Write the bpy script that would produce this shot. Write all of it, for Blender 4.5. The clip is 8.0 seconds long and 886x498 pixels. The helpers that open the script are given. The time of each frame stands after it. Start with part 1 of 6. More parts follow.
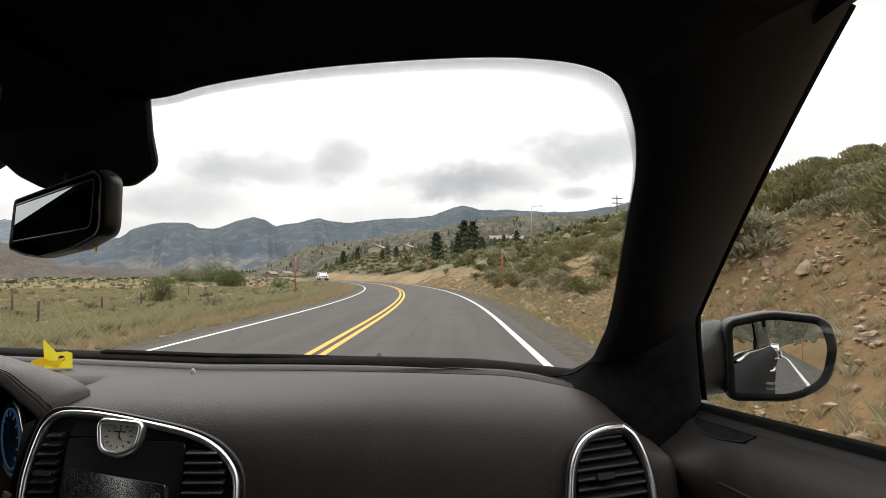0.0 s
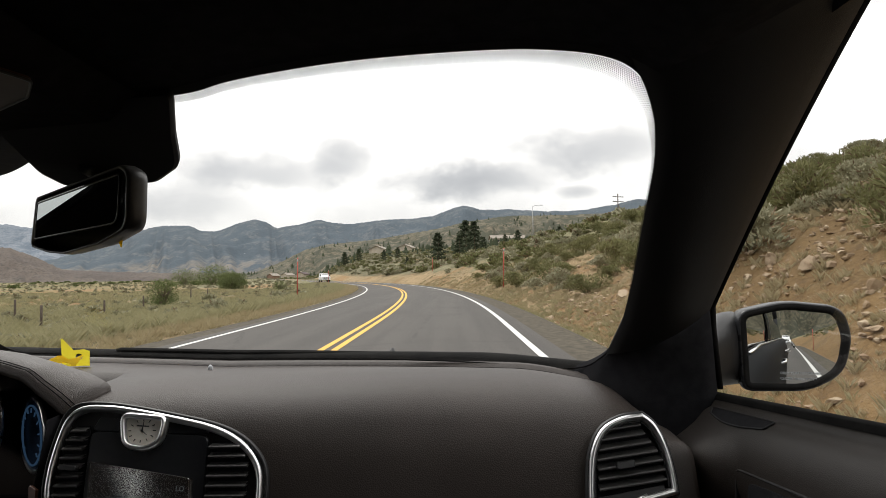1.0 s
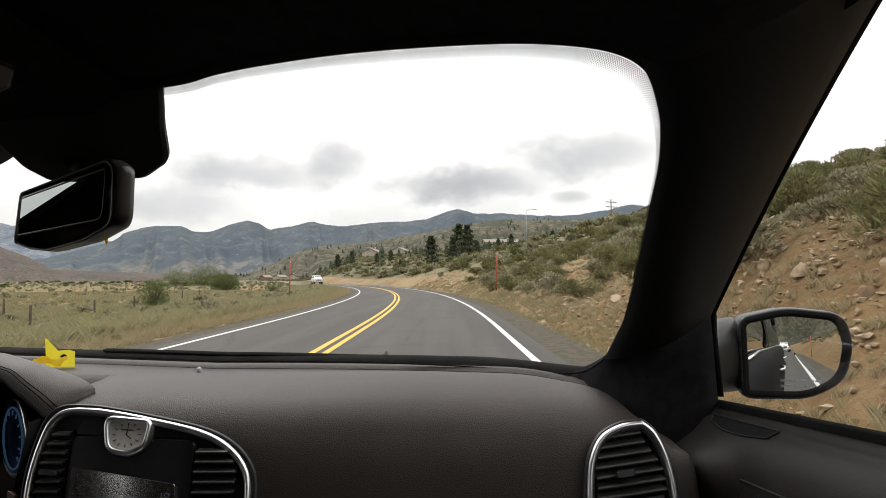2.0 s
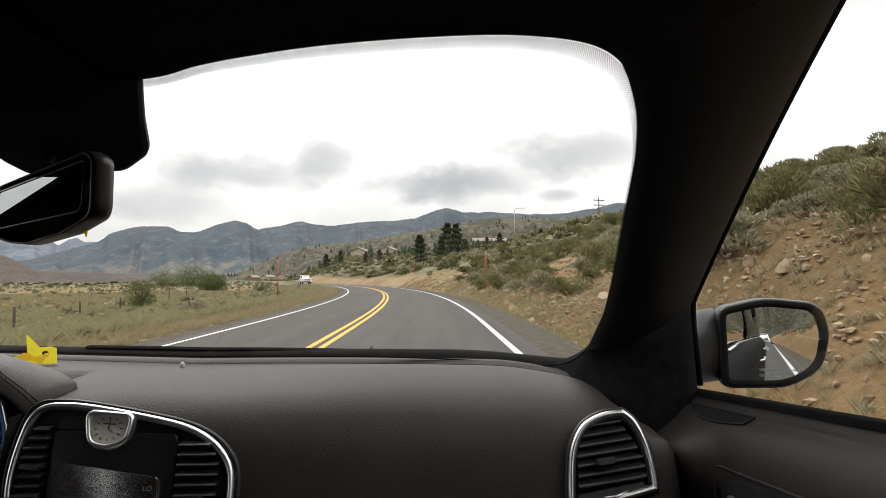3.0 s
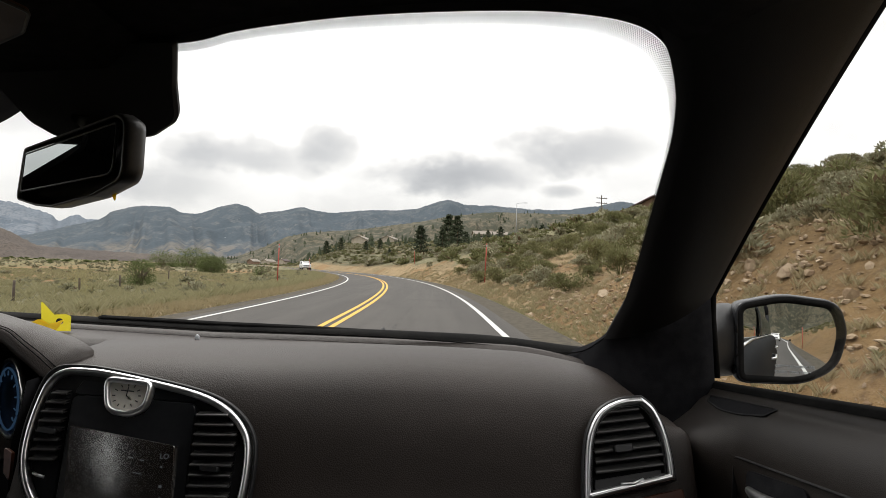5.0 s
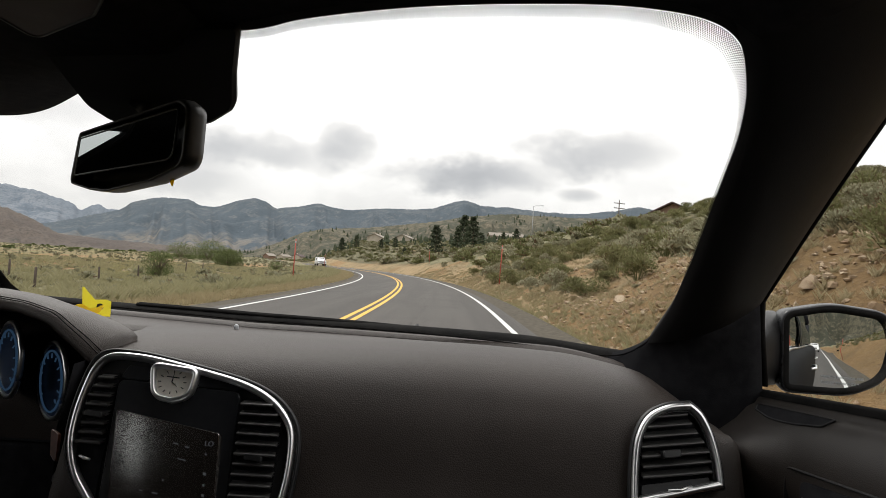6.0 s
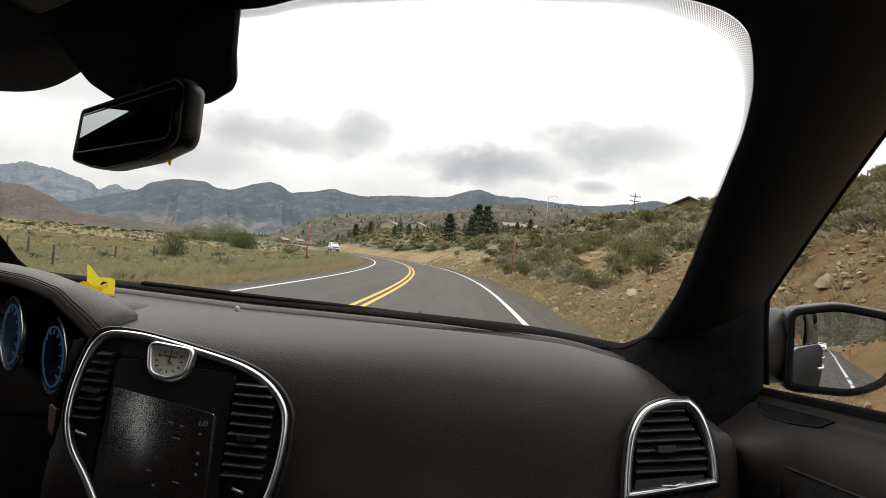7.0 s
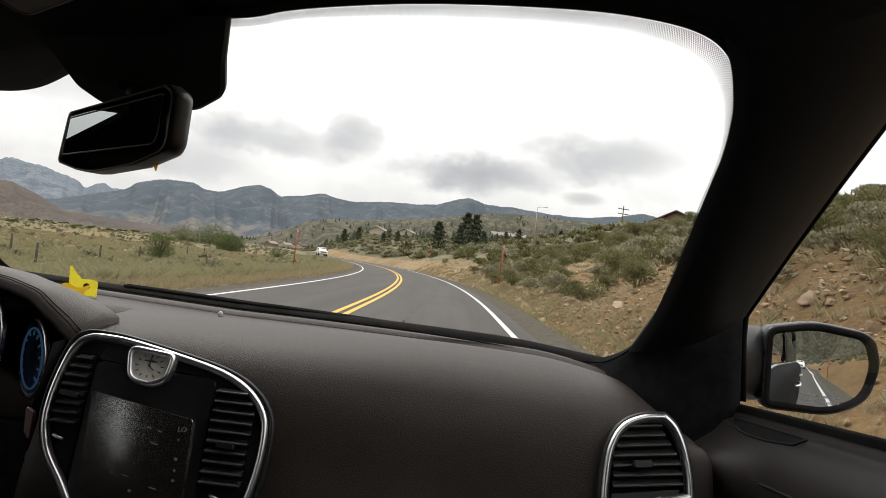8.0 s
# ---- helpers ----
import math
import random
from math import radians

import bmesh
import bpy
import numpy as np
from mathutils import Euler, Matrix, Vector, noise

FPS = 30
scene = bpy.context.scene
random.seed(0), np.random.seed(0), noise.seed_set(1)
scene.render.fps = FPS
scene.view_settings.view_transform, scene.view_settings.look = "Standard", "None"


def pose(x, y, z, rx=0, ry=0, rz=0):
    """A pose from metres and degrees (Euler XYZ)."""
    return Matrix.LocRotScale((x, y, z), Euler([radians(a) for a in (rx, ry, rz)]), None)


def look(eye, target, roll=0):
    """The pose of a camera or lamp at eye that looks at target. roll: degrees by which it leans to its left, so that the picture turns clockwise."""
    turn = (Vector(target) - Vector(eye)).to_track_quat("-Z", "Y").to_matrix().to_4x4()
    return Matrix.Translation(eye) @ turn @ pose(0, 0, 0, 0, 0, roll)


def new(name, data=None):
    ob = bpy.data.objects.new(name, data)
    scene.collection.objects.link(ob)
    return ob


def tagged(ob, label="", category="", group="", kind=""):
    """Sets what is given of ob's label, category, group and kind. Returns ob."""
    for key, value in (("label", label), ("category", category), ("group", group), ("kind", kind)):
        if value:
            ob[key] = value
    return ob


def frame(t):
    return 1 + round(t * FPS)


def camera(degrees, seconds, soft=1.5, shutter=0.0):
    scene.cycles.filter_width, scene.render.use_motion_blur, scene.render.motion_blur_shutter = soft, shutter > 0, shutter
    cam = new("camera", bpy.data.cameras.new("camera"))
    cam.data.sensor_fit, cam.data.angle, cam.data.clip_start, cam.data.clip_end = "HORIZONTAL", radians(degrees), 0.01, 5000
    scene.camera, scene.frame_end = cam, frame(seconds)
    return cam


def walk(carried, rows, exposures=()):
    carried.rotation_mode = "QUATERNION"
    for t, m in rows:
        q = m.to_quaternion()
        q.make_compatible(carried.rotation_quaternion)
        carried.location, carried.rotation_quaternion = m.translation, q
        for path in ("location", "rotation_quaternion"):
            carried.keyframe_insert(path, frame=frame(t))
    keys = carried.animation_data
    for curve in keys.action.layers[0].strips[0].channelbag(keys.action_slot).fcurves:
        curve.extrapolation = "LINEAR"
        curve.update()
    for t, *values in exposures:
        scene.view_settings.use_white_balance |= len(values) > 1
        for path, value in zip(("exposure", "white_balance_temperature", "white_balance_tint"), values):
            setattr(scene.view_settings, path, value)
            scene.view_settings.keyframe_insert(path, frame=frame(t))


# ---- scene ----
cam = camera(72.0, 8.0, soft=0.85)

PATH = [
    (0, (0.424, -0.003, 1.206), (0.406, 1.994, 1.312), -0.2),
    (0.5, (0.418, -0.009, 1.197), (0.4, 1.988, 1.294), -1.7),
    (1, (0.402, -0.01, 1.196), (0.38, 1.987, 1.303), -0.8),
    (2.5, (0.397, 0.018, 1.191), (0.406, 2.014, 1.309), -0.1),
    (3, (0.406, 0.006, 1.185), (0.443, 2.003, 1.299), -0.6),
    (3.5, (0.401, -0.007, 1.181), (0.447, 1.989, 1.288), -1.4),
    (4, (0.393, -0.014, 1.183), (0.44, 1.982, 1.304), -1.0),
    (5.5, (0.354, 0.02, 1.164), (0.367, 2.019, 1.238), 3.0),
    (6, (0.332, 0.019, 1.163), (0.319, 2.017, 1.248), 3.6),
    (6.5, (0.362, 0.021, 1.165), (0.309, 2.019, 1.228), 2.7),
    (7, (0.35, 0.026, 1.163), (0.297, 2.024, 1.207), 5.2),
    (7.5, (0.357, 0.023, 1.148), (0.335, 2.021, 1.236), 5.8),
    (8, (0.355, 0.02, 1.168), (0.337, 2.019, 1.241), 6.6),
]
walk(cam, [(t, look(e, g, r)) for t, e, g, r in PATH], [(0, 0.18), (4, 0.16), (5.5, 0.10), (8, 0.10)])

# ---- world, sun ----
SUN_EL, SUN_AZ = 52.0, -40.0
world = bpy.data.worlds.new("overcast_sky")
scene.world = world
world.use_nodes = True


class Net:
    """A little builder for node trees."""

    def __init__(self, tree):
        self.t = tree
        tree.nodes.clear()

    def n(self, kind, props=None, **ins):
        nd = self.t.nodes.new(kind)
        props = props or {}
        if "operation" in props:
            nd.operation = props["operation"]
        if "use_clamp" in props:
            nd.use_clamp = props["use_clamp"]
        if "data_type" in props:
            nd.data_type = props["data_type"]
        if "blend_type" in props:
            nd.blend_type = props["blend_type"]
        if "interpolation_type" in props:
            nd.interpolation_type = props["interpolation_type"]
        if "feature" in props:
            nd.feature = props["feature"]
        if "layer_name" in props:
            nd.layer_name = props["layer_name"]
        for k, v in ins.items():
            key = int(k[1:]) if k[0] == "i" and k[1:].isdigit() else k.replace("_", " ")
            self.put(nd.inputs[key], v)
        return nd

    def put(self, sock, v):
        if hasattr(v, "is_output"):
            self.t.links.new(v, sock)
        elif hasattr(v, "outputs"):
            self.t.links.new(v.outputs[0], sock)
        else:
            sock.default_value = v

    def math(self, op, a, b=0.0, c=0.0, clamp=False):
        nd = self.n("ShaderNodeMath", {"operation": op, "use_clamp": clamp}, i0=a, i1=b)
        self.put(nd.inputs[2], c)
        return nd.outputs[0]

    def mix(self, fac, a, b, blend="MIX"):
        nd = self.n("ShaderNodeMix", {"data_type": "RGBA", "blend_type": blend})
        self.put(nd.inputs[0], fac)
        self.put(nd.inputs[6], a)
        self.put(nd.inputs[7], b)
        return nd.outputs[2]

    def noise(self, vec, scale, detail=4.0, rough=0.55, dist=0.0):
        nd = self.n("ShaderNodeTexNoise", None, Vector=vec, Scale=scale, Detail=detail, Roughness=rough, Distortion=dist)
        return nd.outputs["Fac"]

    def ramp(self, fac, stops):
        nd = self.n("ShaderNodeValToRGB", None, Fac=fac)
        el = nd.color_ramp.elements
        while len(el) < len(stops):
            el.new(0.5)
        for e, (p, c) in zip(el, stops):
            e.position = p
            e.color = (*c, 1) if len(c) == 3 else c
        return nd.outputs[0]

    def rng(self, v, a, b, c=0.0, d=1.0):
        nd = self.n("ShaderNodeMapRange", {"interpolation_type": "SMOOTHSTEP"}, Value=v)
        for i, x in zip((1, 2, 3, 4), (a, b, c, d)):
            nd.inputs[i].default_value = x
        return nd.outputs[0]


def grey(v):
    return (v, v, v, 1.0)


w = Net(world.node_tree)
tc = w.n("ShaderNodeTexCoord")
sep = w.n("ShaderNodeSeparateXYZ", None, Vector=tc.outputs["Generated"])
el = w.math("MULTIPLY", w.math("ARCSINE", sep.outputs[2]), 57.2958)
az = w.math("MULTIPLY", w.math("ARCTAN2", sep.outputs[0], sep.outputs[1]), 57.2958)
sky = w.n("ShaderNodeTexSky")
sky.sky_type, sky.sun_disc = "NISHITA", False
sky.sun_elevation, sky.sun_rotation = radians(SUN_EL), radians(SUN_AZ)
stretched = w.n("ShaderNodeMapping", None, Vector=tc.outputs["Generated"])
stretched.inputs["Scale"].default_value = (1, 1, 1.5)
puff = w.noise(stretched.outputs[0], 9.0, 8.0, 0.60)
wisp = w.noise(stretched.outputs[0], 11.0, 8.0, 0.55)
# overcast: paler and brighter towards the zenith, softly broken by grey cloud
lum = w.math("ADD", w.rng(el, 1.0, 15.0, 0.80, 1.22), w.rng(el, 14.0, 45.0, 0.0, 0.75))
veil = w.rng(puff, 0.40, 0.66, 1.05, 0.93)
shade = w.math("MULTIPLY", lum, veil)
# the grey cloud bellies that hang over the valley: azimuth, elevation, half width, half height, weight
dark = 0.0
ragged_a = w.math("MULTIPLY", w.math("SUBTRACT", puff, 0.5), 9.0)
ragged_e = w.math("MULTIPLY", w.math("SUBTRACT", wisp, 0.5), 4.5)
for a, e, hw, hh, k in ((1.6, 8.9, 6.2, 1.5, 0.62), (-10.0, 11.0, 2.3, 1.7, 0.52), (13.6, 11.4, 5.6, 1.8, 0.54),
                        (-18.2, 9.6, 5.6, 1.5, 0.48), (-24.5, 6.6, 4.6, 1.3, 0.34), (11.8, 7.7, 1.6, 0.5, 0.42),
                        (-33.0, 11.5, 5.0, 1.5, 0.25), (33.0, 22.0, 9.0, 3.0, 0.25)):
    da = w.math("DIVIDE", w.math("MULTIPLY_ADD", ragged_a, min(1.0, hw / 6.0), w.math("SUBTRACT", az, a)), hw)
    de = w.math("DIVIDE", w.math("MULTIPLY_ADD", ragged_e, min(1.0, hh / 1.6), w.math("SUBTRACT", el, e + 0.45)), hh)
    q = w.math("ADD", w.math("MULTIPLY", da, da), w.math("MULTIPLY", de, de))
    dark = w.math("ADD", dark, w.math("MULTIPLY", w.rng(q, 2.5, -0.3), k * 0.85))
shade = w.math("MULTIPLY", shade, w.math("SUBTRACT", 1.0, w.math("MINIMUM", w.math("MULTIPLY", dark, 0.95), 0.5)))
cloud = w.mix(w.rng(shade, 0.35, 0.95), (0.94, 0.945, 0.985, 1), (1.0, 0.974, 0.955, 1))
cloud = w.mix(1.0, cloud, w.n("ShaderNodeCombineColor", None, i0=shade, i1=shade, i2=shade).outputs[0], "MULTIPLY")
blue = w.mix(1.0, sky.outputs[0], grey(0.1), "MULTIPLY")
bg = w.n("ShaderNodeBackground", None, Color=w.mix(0.94, blue, cloud), Strength=1.0)
w.n("ShaderNodeOutputWorld", None, Surface=bg.outputs[0])

sun = new("sun", bpy.data.lights.new("sun", "SUN"))
sun.data.energy, sun.data.angle, sun.data.color = 0.9, radians(14), (1.0, 0.96, 0.9)
sun.matrix_basis = pose(0, 0, 80, 90 - SUN_EL, 0, 180 - SUN_AZ)


# ---- materials ----
def material(name):
    m = bpy.data.materials.new(name)
    m.use_nodes = True
    return m, Net(m.node_tree)


def finish(net, color, rough=0.6, metal=0.0, height=None, strength=0.3, distance=0.01, **extra):
    """Principled surface with an optional bump."""
    b = net.n("ShaderNodeBsdfPrincipled", None, Base_Color=color, Roughness=rough, Metallic=metal)
    for k, v in extra.items():
        net.put(b.inputs[k.replace("_", " ")], v)
    if height is not None:
        bump = net.n("ShaderNodeBump", None, Strength=strength, Distance=distance, Height=height)
        net.put(b.inputs["Normal"], bump.outputs[0])
    net.n("ShaderNodeOutputMaterial", None, Surface=b.outputs[0])


def obj_coord(net):
    return net.n("ShaderNodeTexCoord").outputs["Object"]


def world_pos(net):
    return net.n("ShaderNodeNewGeometry").outputs["Position"]


def mottled(name, a, b, scale, rough=0.7, metal=0.0, fine=0.0, bump=0.3, dist=0.004, fscale=8.0, spec=0.5):
    """Two tones broken at two scales, with a fine relief."""
    m, net = material(name)
    v = obj_coord(net)
    big = net.noise(v, scale, 3)
    small = net.noise(v, scale * fscale, 5, 0.6)
    f = net.math("ADD", net.math("MULTIPLY", big, 0.65), net.math("MULTIPLY", small, 0.35))
    col = net.mix(net.rng(f, 0.35, 0.65), (*a, 1), (*b, 1))
    r = net.math("ADD", rough - 0.06, net.math("MULTIPLY", small, 0.12))
    finish(net, col, r, metal, small if bump else None, bump, dist, Specular_IOR_Level=spec)
    return m


def grained(name, a, b, rough, cell, bump, spec=0.5):
    """Moulded dashboard skin or leather: pebbled grain with dust and rubbed patches."""
    m, net = material(name)
    v = obj_coord(net)
    vor = net.n("ShaderNodeTexVoronoi", {"feature": "DISTANCE_TO_EDGE"}, Vector=v, Scale=cell)
    grain = net.rng(vor.outputs[0], 0.0, 0.25)
    dust = net.noise(v, 5.0, 5, 0.65)
    speck = net.noise(v, 260.0, 2)
    col = net.mix(net.rng(dust, 0.35, 0.7), (*a, 1), (*b, 1))
    col = net.mix(net.math("MULTIPLY", net.rng(speck, 0.62, 0.75), 0.25), col, (b[0] * 2.0, b[1] * 2.0, b[2] * 2.0, 1))
    r = net.math("ADD", rough, net.math("MULTIPLY", net.math("SUBTRACT", dust, 0.5), 0.15))
    finish(net, col, r, 0.0, net.math("ADD", grain, net.math("MULTIPLY", speck, 0.4)), bump, 0.0007, Specular_IOR_Level=spec)
    return m


M_DASH = grained("dash_skin", (0.027, 0.0205, 0.0170), (0.039, 0.0300, 0.0255), 0.52, 380.0, 0.33, 0.40)
M_HOOD = grained("stitched_leather", (0.043, 0.034, 0.029), (0.060, 0.048, 0.041), 0.46, 520.0, 0.4)
M_TRIM = grained("black_trim", (0.010, 0.010, 0.011), (0.016, 0.016, 0.017), 0.6, 600.0, 0.25, 0.35)
M_PILLAR = grained("pillar_trim", (0.0075, 0.0075, 0.0085), (0.011, 0.011, 0.012), 0.6, 600.0, 0.2, 0.25)
M_PLASTIC = mottled("black_plastic", (0.010, 0.010, 0.011), (0.017, 0.017, 0.018), 30, 0.42, 0, 0, 0.08, 0.0006)
M_GLOSS = mottled("dark_panel", (0.012, 0.013, 0.015), (0.020, 0.021, 0.023), 14, 0.3, 0, 0, 0.04, 0.0004)
M_CLOTH = mottled("headliner_cloth", (0.012, 0.012, 0.014), (0.020, 0.020, 0.022), 60, 0.95, 0, 0, 0.4, 0.0008, 12, 0.1)
M_DOOR = grained("door_skin", (0.019, 0.0145, 0.012), (0.028, 0.022, 0.018), 0.5, 560.0, 0.2)
M_SLAT = mottled("slat_plastic", (0.040, 0.039, 0.038), (0.055, 0.053, 0.051), 30, 0.36, 0, 0, 0.05, 0.0004)
M_CHROME = mottled("satin_chrome", (0.84, 0.84, 0.85), (0.92, 0.92, 0.92), 40, 0.30, 1.0, 0, 0.03, 0.0003)
M_RUBBER = mottled("rubber", (0.009, 0.009, 0.009), (0.016, 0.0155, 0.015), 25, 0.85, 0, 0, 0.2, 0.001, 8.0, 0.05)
M_PAINT = mottled("dark_car_paint", (0.018, 0.020, 0.023), (0.024, 0.026, 0.029), 3, 0.34, 0.0, 0, 0.02, 0.0005, 8.0, 0.2)
# Darker, duller copy of the car paint that holds back sky reflections on the side.
M_FLANK = mottled("dull_dark_paint", (0.012, 0.013, 0.015), (0.022, 0.022, 0.023), 3, 0.62, 0.0, 0, 0.02, 0.0005, 8.0, 0.06)
M_HOUSING = mottled("mirror_housing_paint", (0.022, 0.023, 0.026), (0.030, 0.031, 0.034), 6, 0.28, 0.2, 0, 0.03, 0.0005)
M_WOODTRIM = mottled("wood_trim", (0.05, 0.015, 0.008), (0.09, 0.030, 0.016), 22, 0.35, 0, 0, 0.1, 0.0005)
M_DIAL = mottled("cream_dial", (0.74, 0.70, 0.62), (0.82, 0.78, 0.70), 60, 0.5, 0, 0, 0.05, 0.0002)
M_INK = mottled("dark_ink", (0.02, 0.02, 0.02), (0.04, 0.04, 0.04), 50, 0.5, 0, 0, 0.05, 0.0002)
M_SILVERING = mottled("silver_print", (0.38, 0.40, 0.42), (0.46, 0.48, 0.50), 50, 0.5, 0, 0, 0.05, 0.0002)
M_RED = mottled("red_lens", (0.20, 0.008, 0.006), (0.30, 0.012, 0.010), 30, 0.25, 0, 0, 0.05, 0.0004)


def mirror_material(name, tint):
    m, net = material(name)
    v = obj_coord(net)
    smear = net.noise(v, 40, 4)
    finish(net, (*tint, 1), net.math("MULTIPLY", net.rng(smear, 0.55, 0.8), 0.05), 1.0)
    return m


M_MIRROR = mirror_material("mirror_glass", (0.80, 0.82, 0.82))
M_DIMMED = mirror_material("dimming_mirror_glass", (0.42, 0.46, 0.46))


def pane_material(name, tint, gloss):
    """Thin glass: clear straight through, with a fresnel reflection."""
    m, net = material(name)
    fr = net.n("ShaderNodeFresnel", None, IOR=1.45)
    clear = net.n("ShaderNodeBsdfTransparent", None, Color=(*tint, 1))
    shine = net.n("ShaderNodeBsdfGlossy", None, Color=grey(0.9), Roughness=0.01)
    fac = net.math("MULTIPLY", fr.outputs[0], gloss)
    mx = net.n("ShaderNodeMixShader", None, i0=fac, i1=clear.outputs[0], i2=shine.outputs[0])
    net.n("ShaderNodeOutputMaterial", None, Surface=mx.outputs[0])
    return m


M_PANE = pane_material("windscreen_glass", (0.97, 0.98, 0.97), 0.25)
M_SIDEPANE = pane_material("side_window_glass", (0.95, 0.96, 0.95), 1.0)


def frit_material():
    """Baked-on black enamel that thins out into rows of dots; u runs along the edge, v from the edge inwards."""
    m, net = material("windscreen_frit")
    uv = net.n("ShaderNodeSeparateXYZ", None, Vector=net.n("ShaderNodeTexCoord").outputs["UV"])
    near = []
    for shift in (0.0, 0.5):
        fx = net.math("SUBTRACT", net.math("FRACT", net.math("ADD", uv.outputs[0], shift)), 0.5)
        fy = net.math("SUBTRACT", net.math("FRACT", net.math("ADD", uv.outputs[1], shift)), 0.5)
        near.append(net.math("SQRT", net.math("ADD", net.math("MULTIPLY", fx, fx), net.math("MULTIPLY", fy, fy))))
    d = net.math("MINIMUM", near[0], near[1])
    radius = net.rng(uv.outputs[1], 0.0, 5.5, 0.315, 0.19)
    dot = net.math("LESS_THAN", d, radius)
    black = net.n("ShaderNodeBsdfPrincipled", None, Base_Color=(0.02, 0.02, 0.022, 1), Roughness=0.5)
    clear = net.n("ShaderNodeBsdfTransparent")
    mx = net.n("ShaderNodeMixShader", None, i0=dot, i1=clear.outputs[0], i2=black.outputs[0])
    net.n("ShaderNodeOutputMaterial", None, Surface=mx.outputs[0])
    return m


M_FRIT = frit_material()


def paper_material(name, lo, hi, clear):
    m, net = material(name)
    v = obj_coord(net)
    f = net.noise(v, 90, 4)
    col = net.mix(f, lo, hi)
    a = net.n("ShaderNodeBsdfDiffuse", None, Color=col)
    b = net.n("ShaderNodeBsdfTranslucent", None, Color=col)
    mx = net.n("ShaderNodeMixShader", None, i0=0.72, i1=a.outputs[0], i2=b.outputs[0])
    c = net.n("ShaderNodeBsdfTransparent", None, Color=col)
    mx = net.n("ShaderNodeMixShader", None, i0=clear, i1=mx.outputs[0], i2=c.outputs[0])
    net.n("ShaderNodeOutputMaterial", None, Surface=mx.outputs[0])
    return m


M_PAPER = paper_material("yellow_paper", (0.90, 0.66, 0.05, 1), (0.95, 0.76, 0.09, 1), 0.0)
M_FILM = paper_material("yellow_film", (0.92, 0.84, 0.16, 1), (0.96, 0.90, 0.26, 1), 0.30)


def screen_material():
    m, net = material("display_screen")
    v = obj_coord(net)
    smear = net.noise(v, 25, 5, 0.6)
    finish(net, (0.026, 0.020, 0.016, 1), net.rng(smear, 0.3, 0.7, 0.20, 0.32), 0.0, None, Specular_IOR_Level=1.0, Coat_Weight=1.0, Coat_Roughness=0.10, Coat_IOR=3.0)
    return m


M_SCREEN = screen_material()


def glowing(name, color, strength):
    m, net = material(name)
    e = net.n("ShaderNodeEmission", None, Color=(*color, 1), Strength=strength)
    net.n("ShaderNodeOutputMaterial", None, Surface=e.outputs[0])
    return m


M_ICON = glowing("display_icon", (0.8, 0.85, 0.9), 0.045)
M_GAUGE_GLOW = glowing("gauge_light", (0.25, 0.55, 1.0), 0.05)
M_GAUGE = mottled("gauge_dial", (0.018, 0.030, 0.065), (0.03, 0.05, 0.10), 40, 0.4, 0, 0, 0.03, 0.0003)
M_LAMP = glowing("headlight_beam", (1.0, 0.97, 0.9), 4.0)


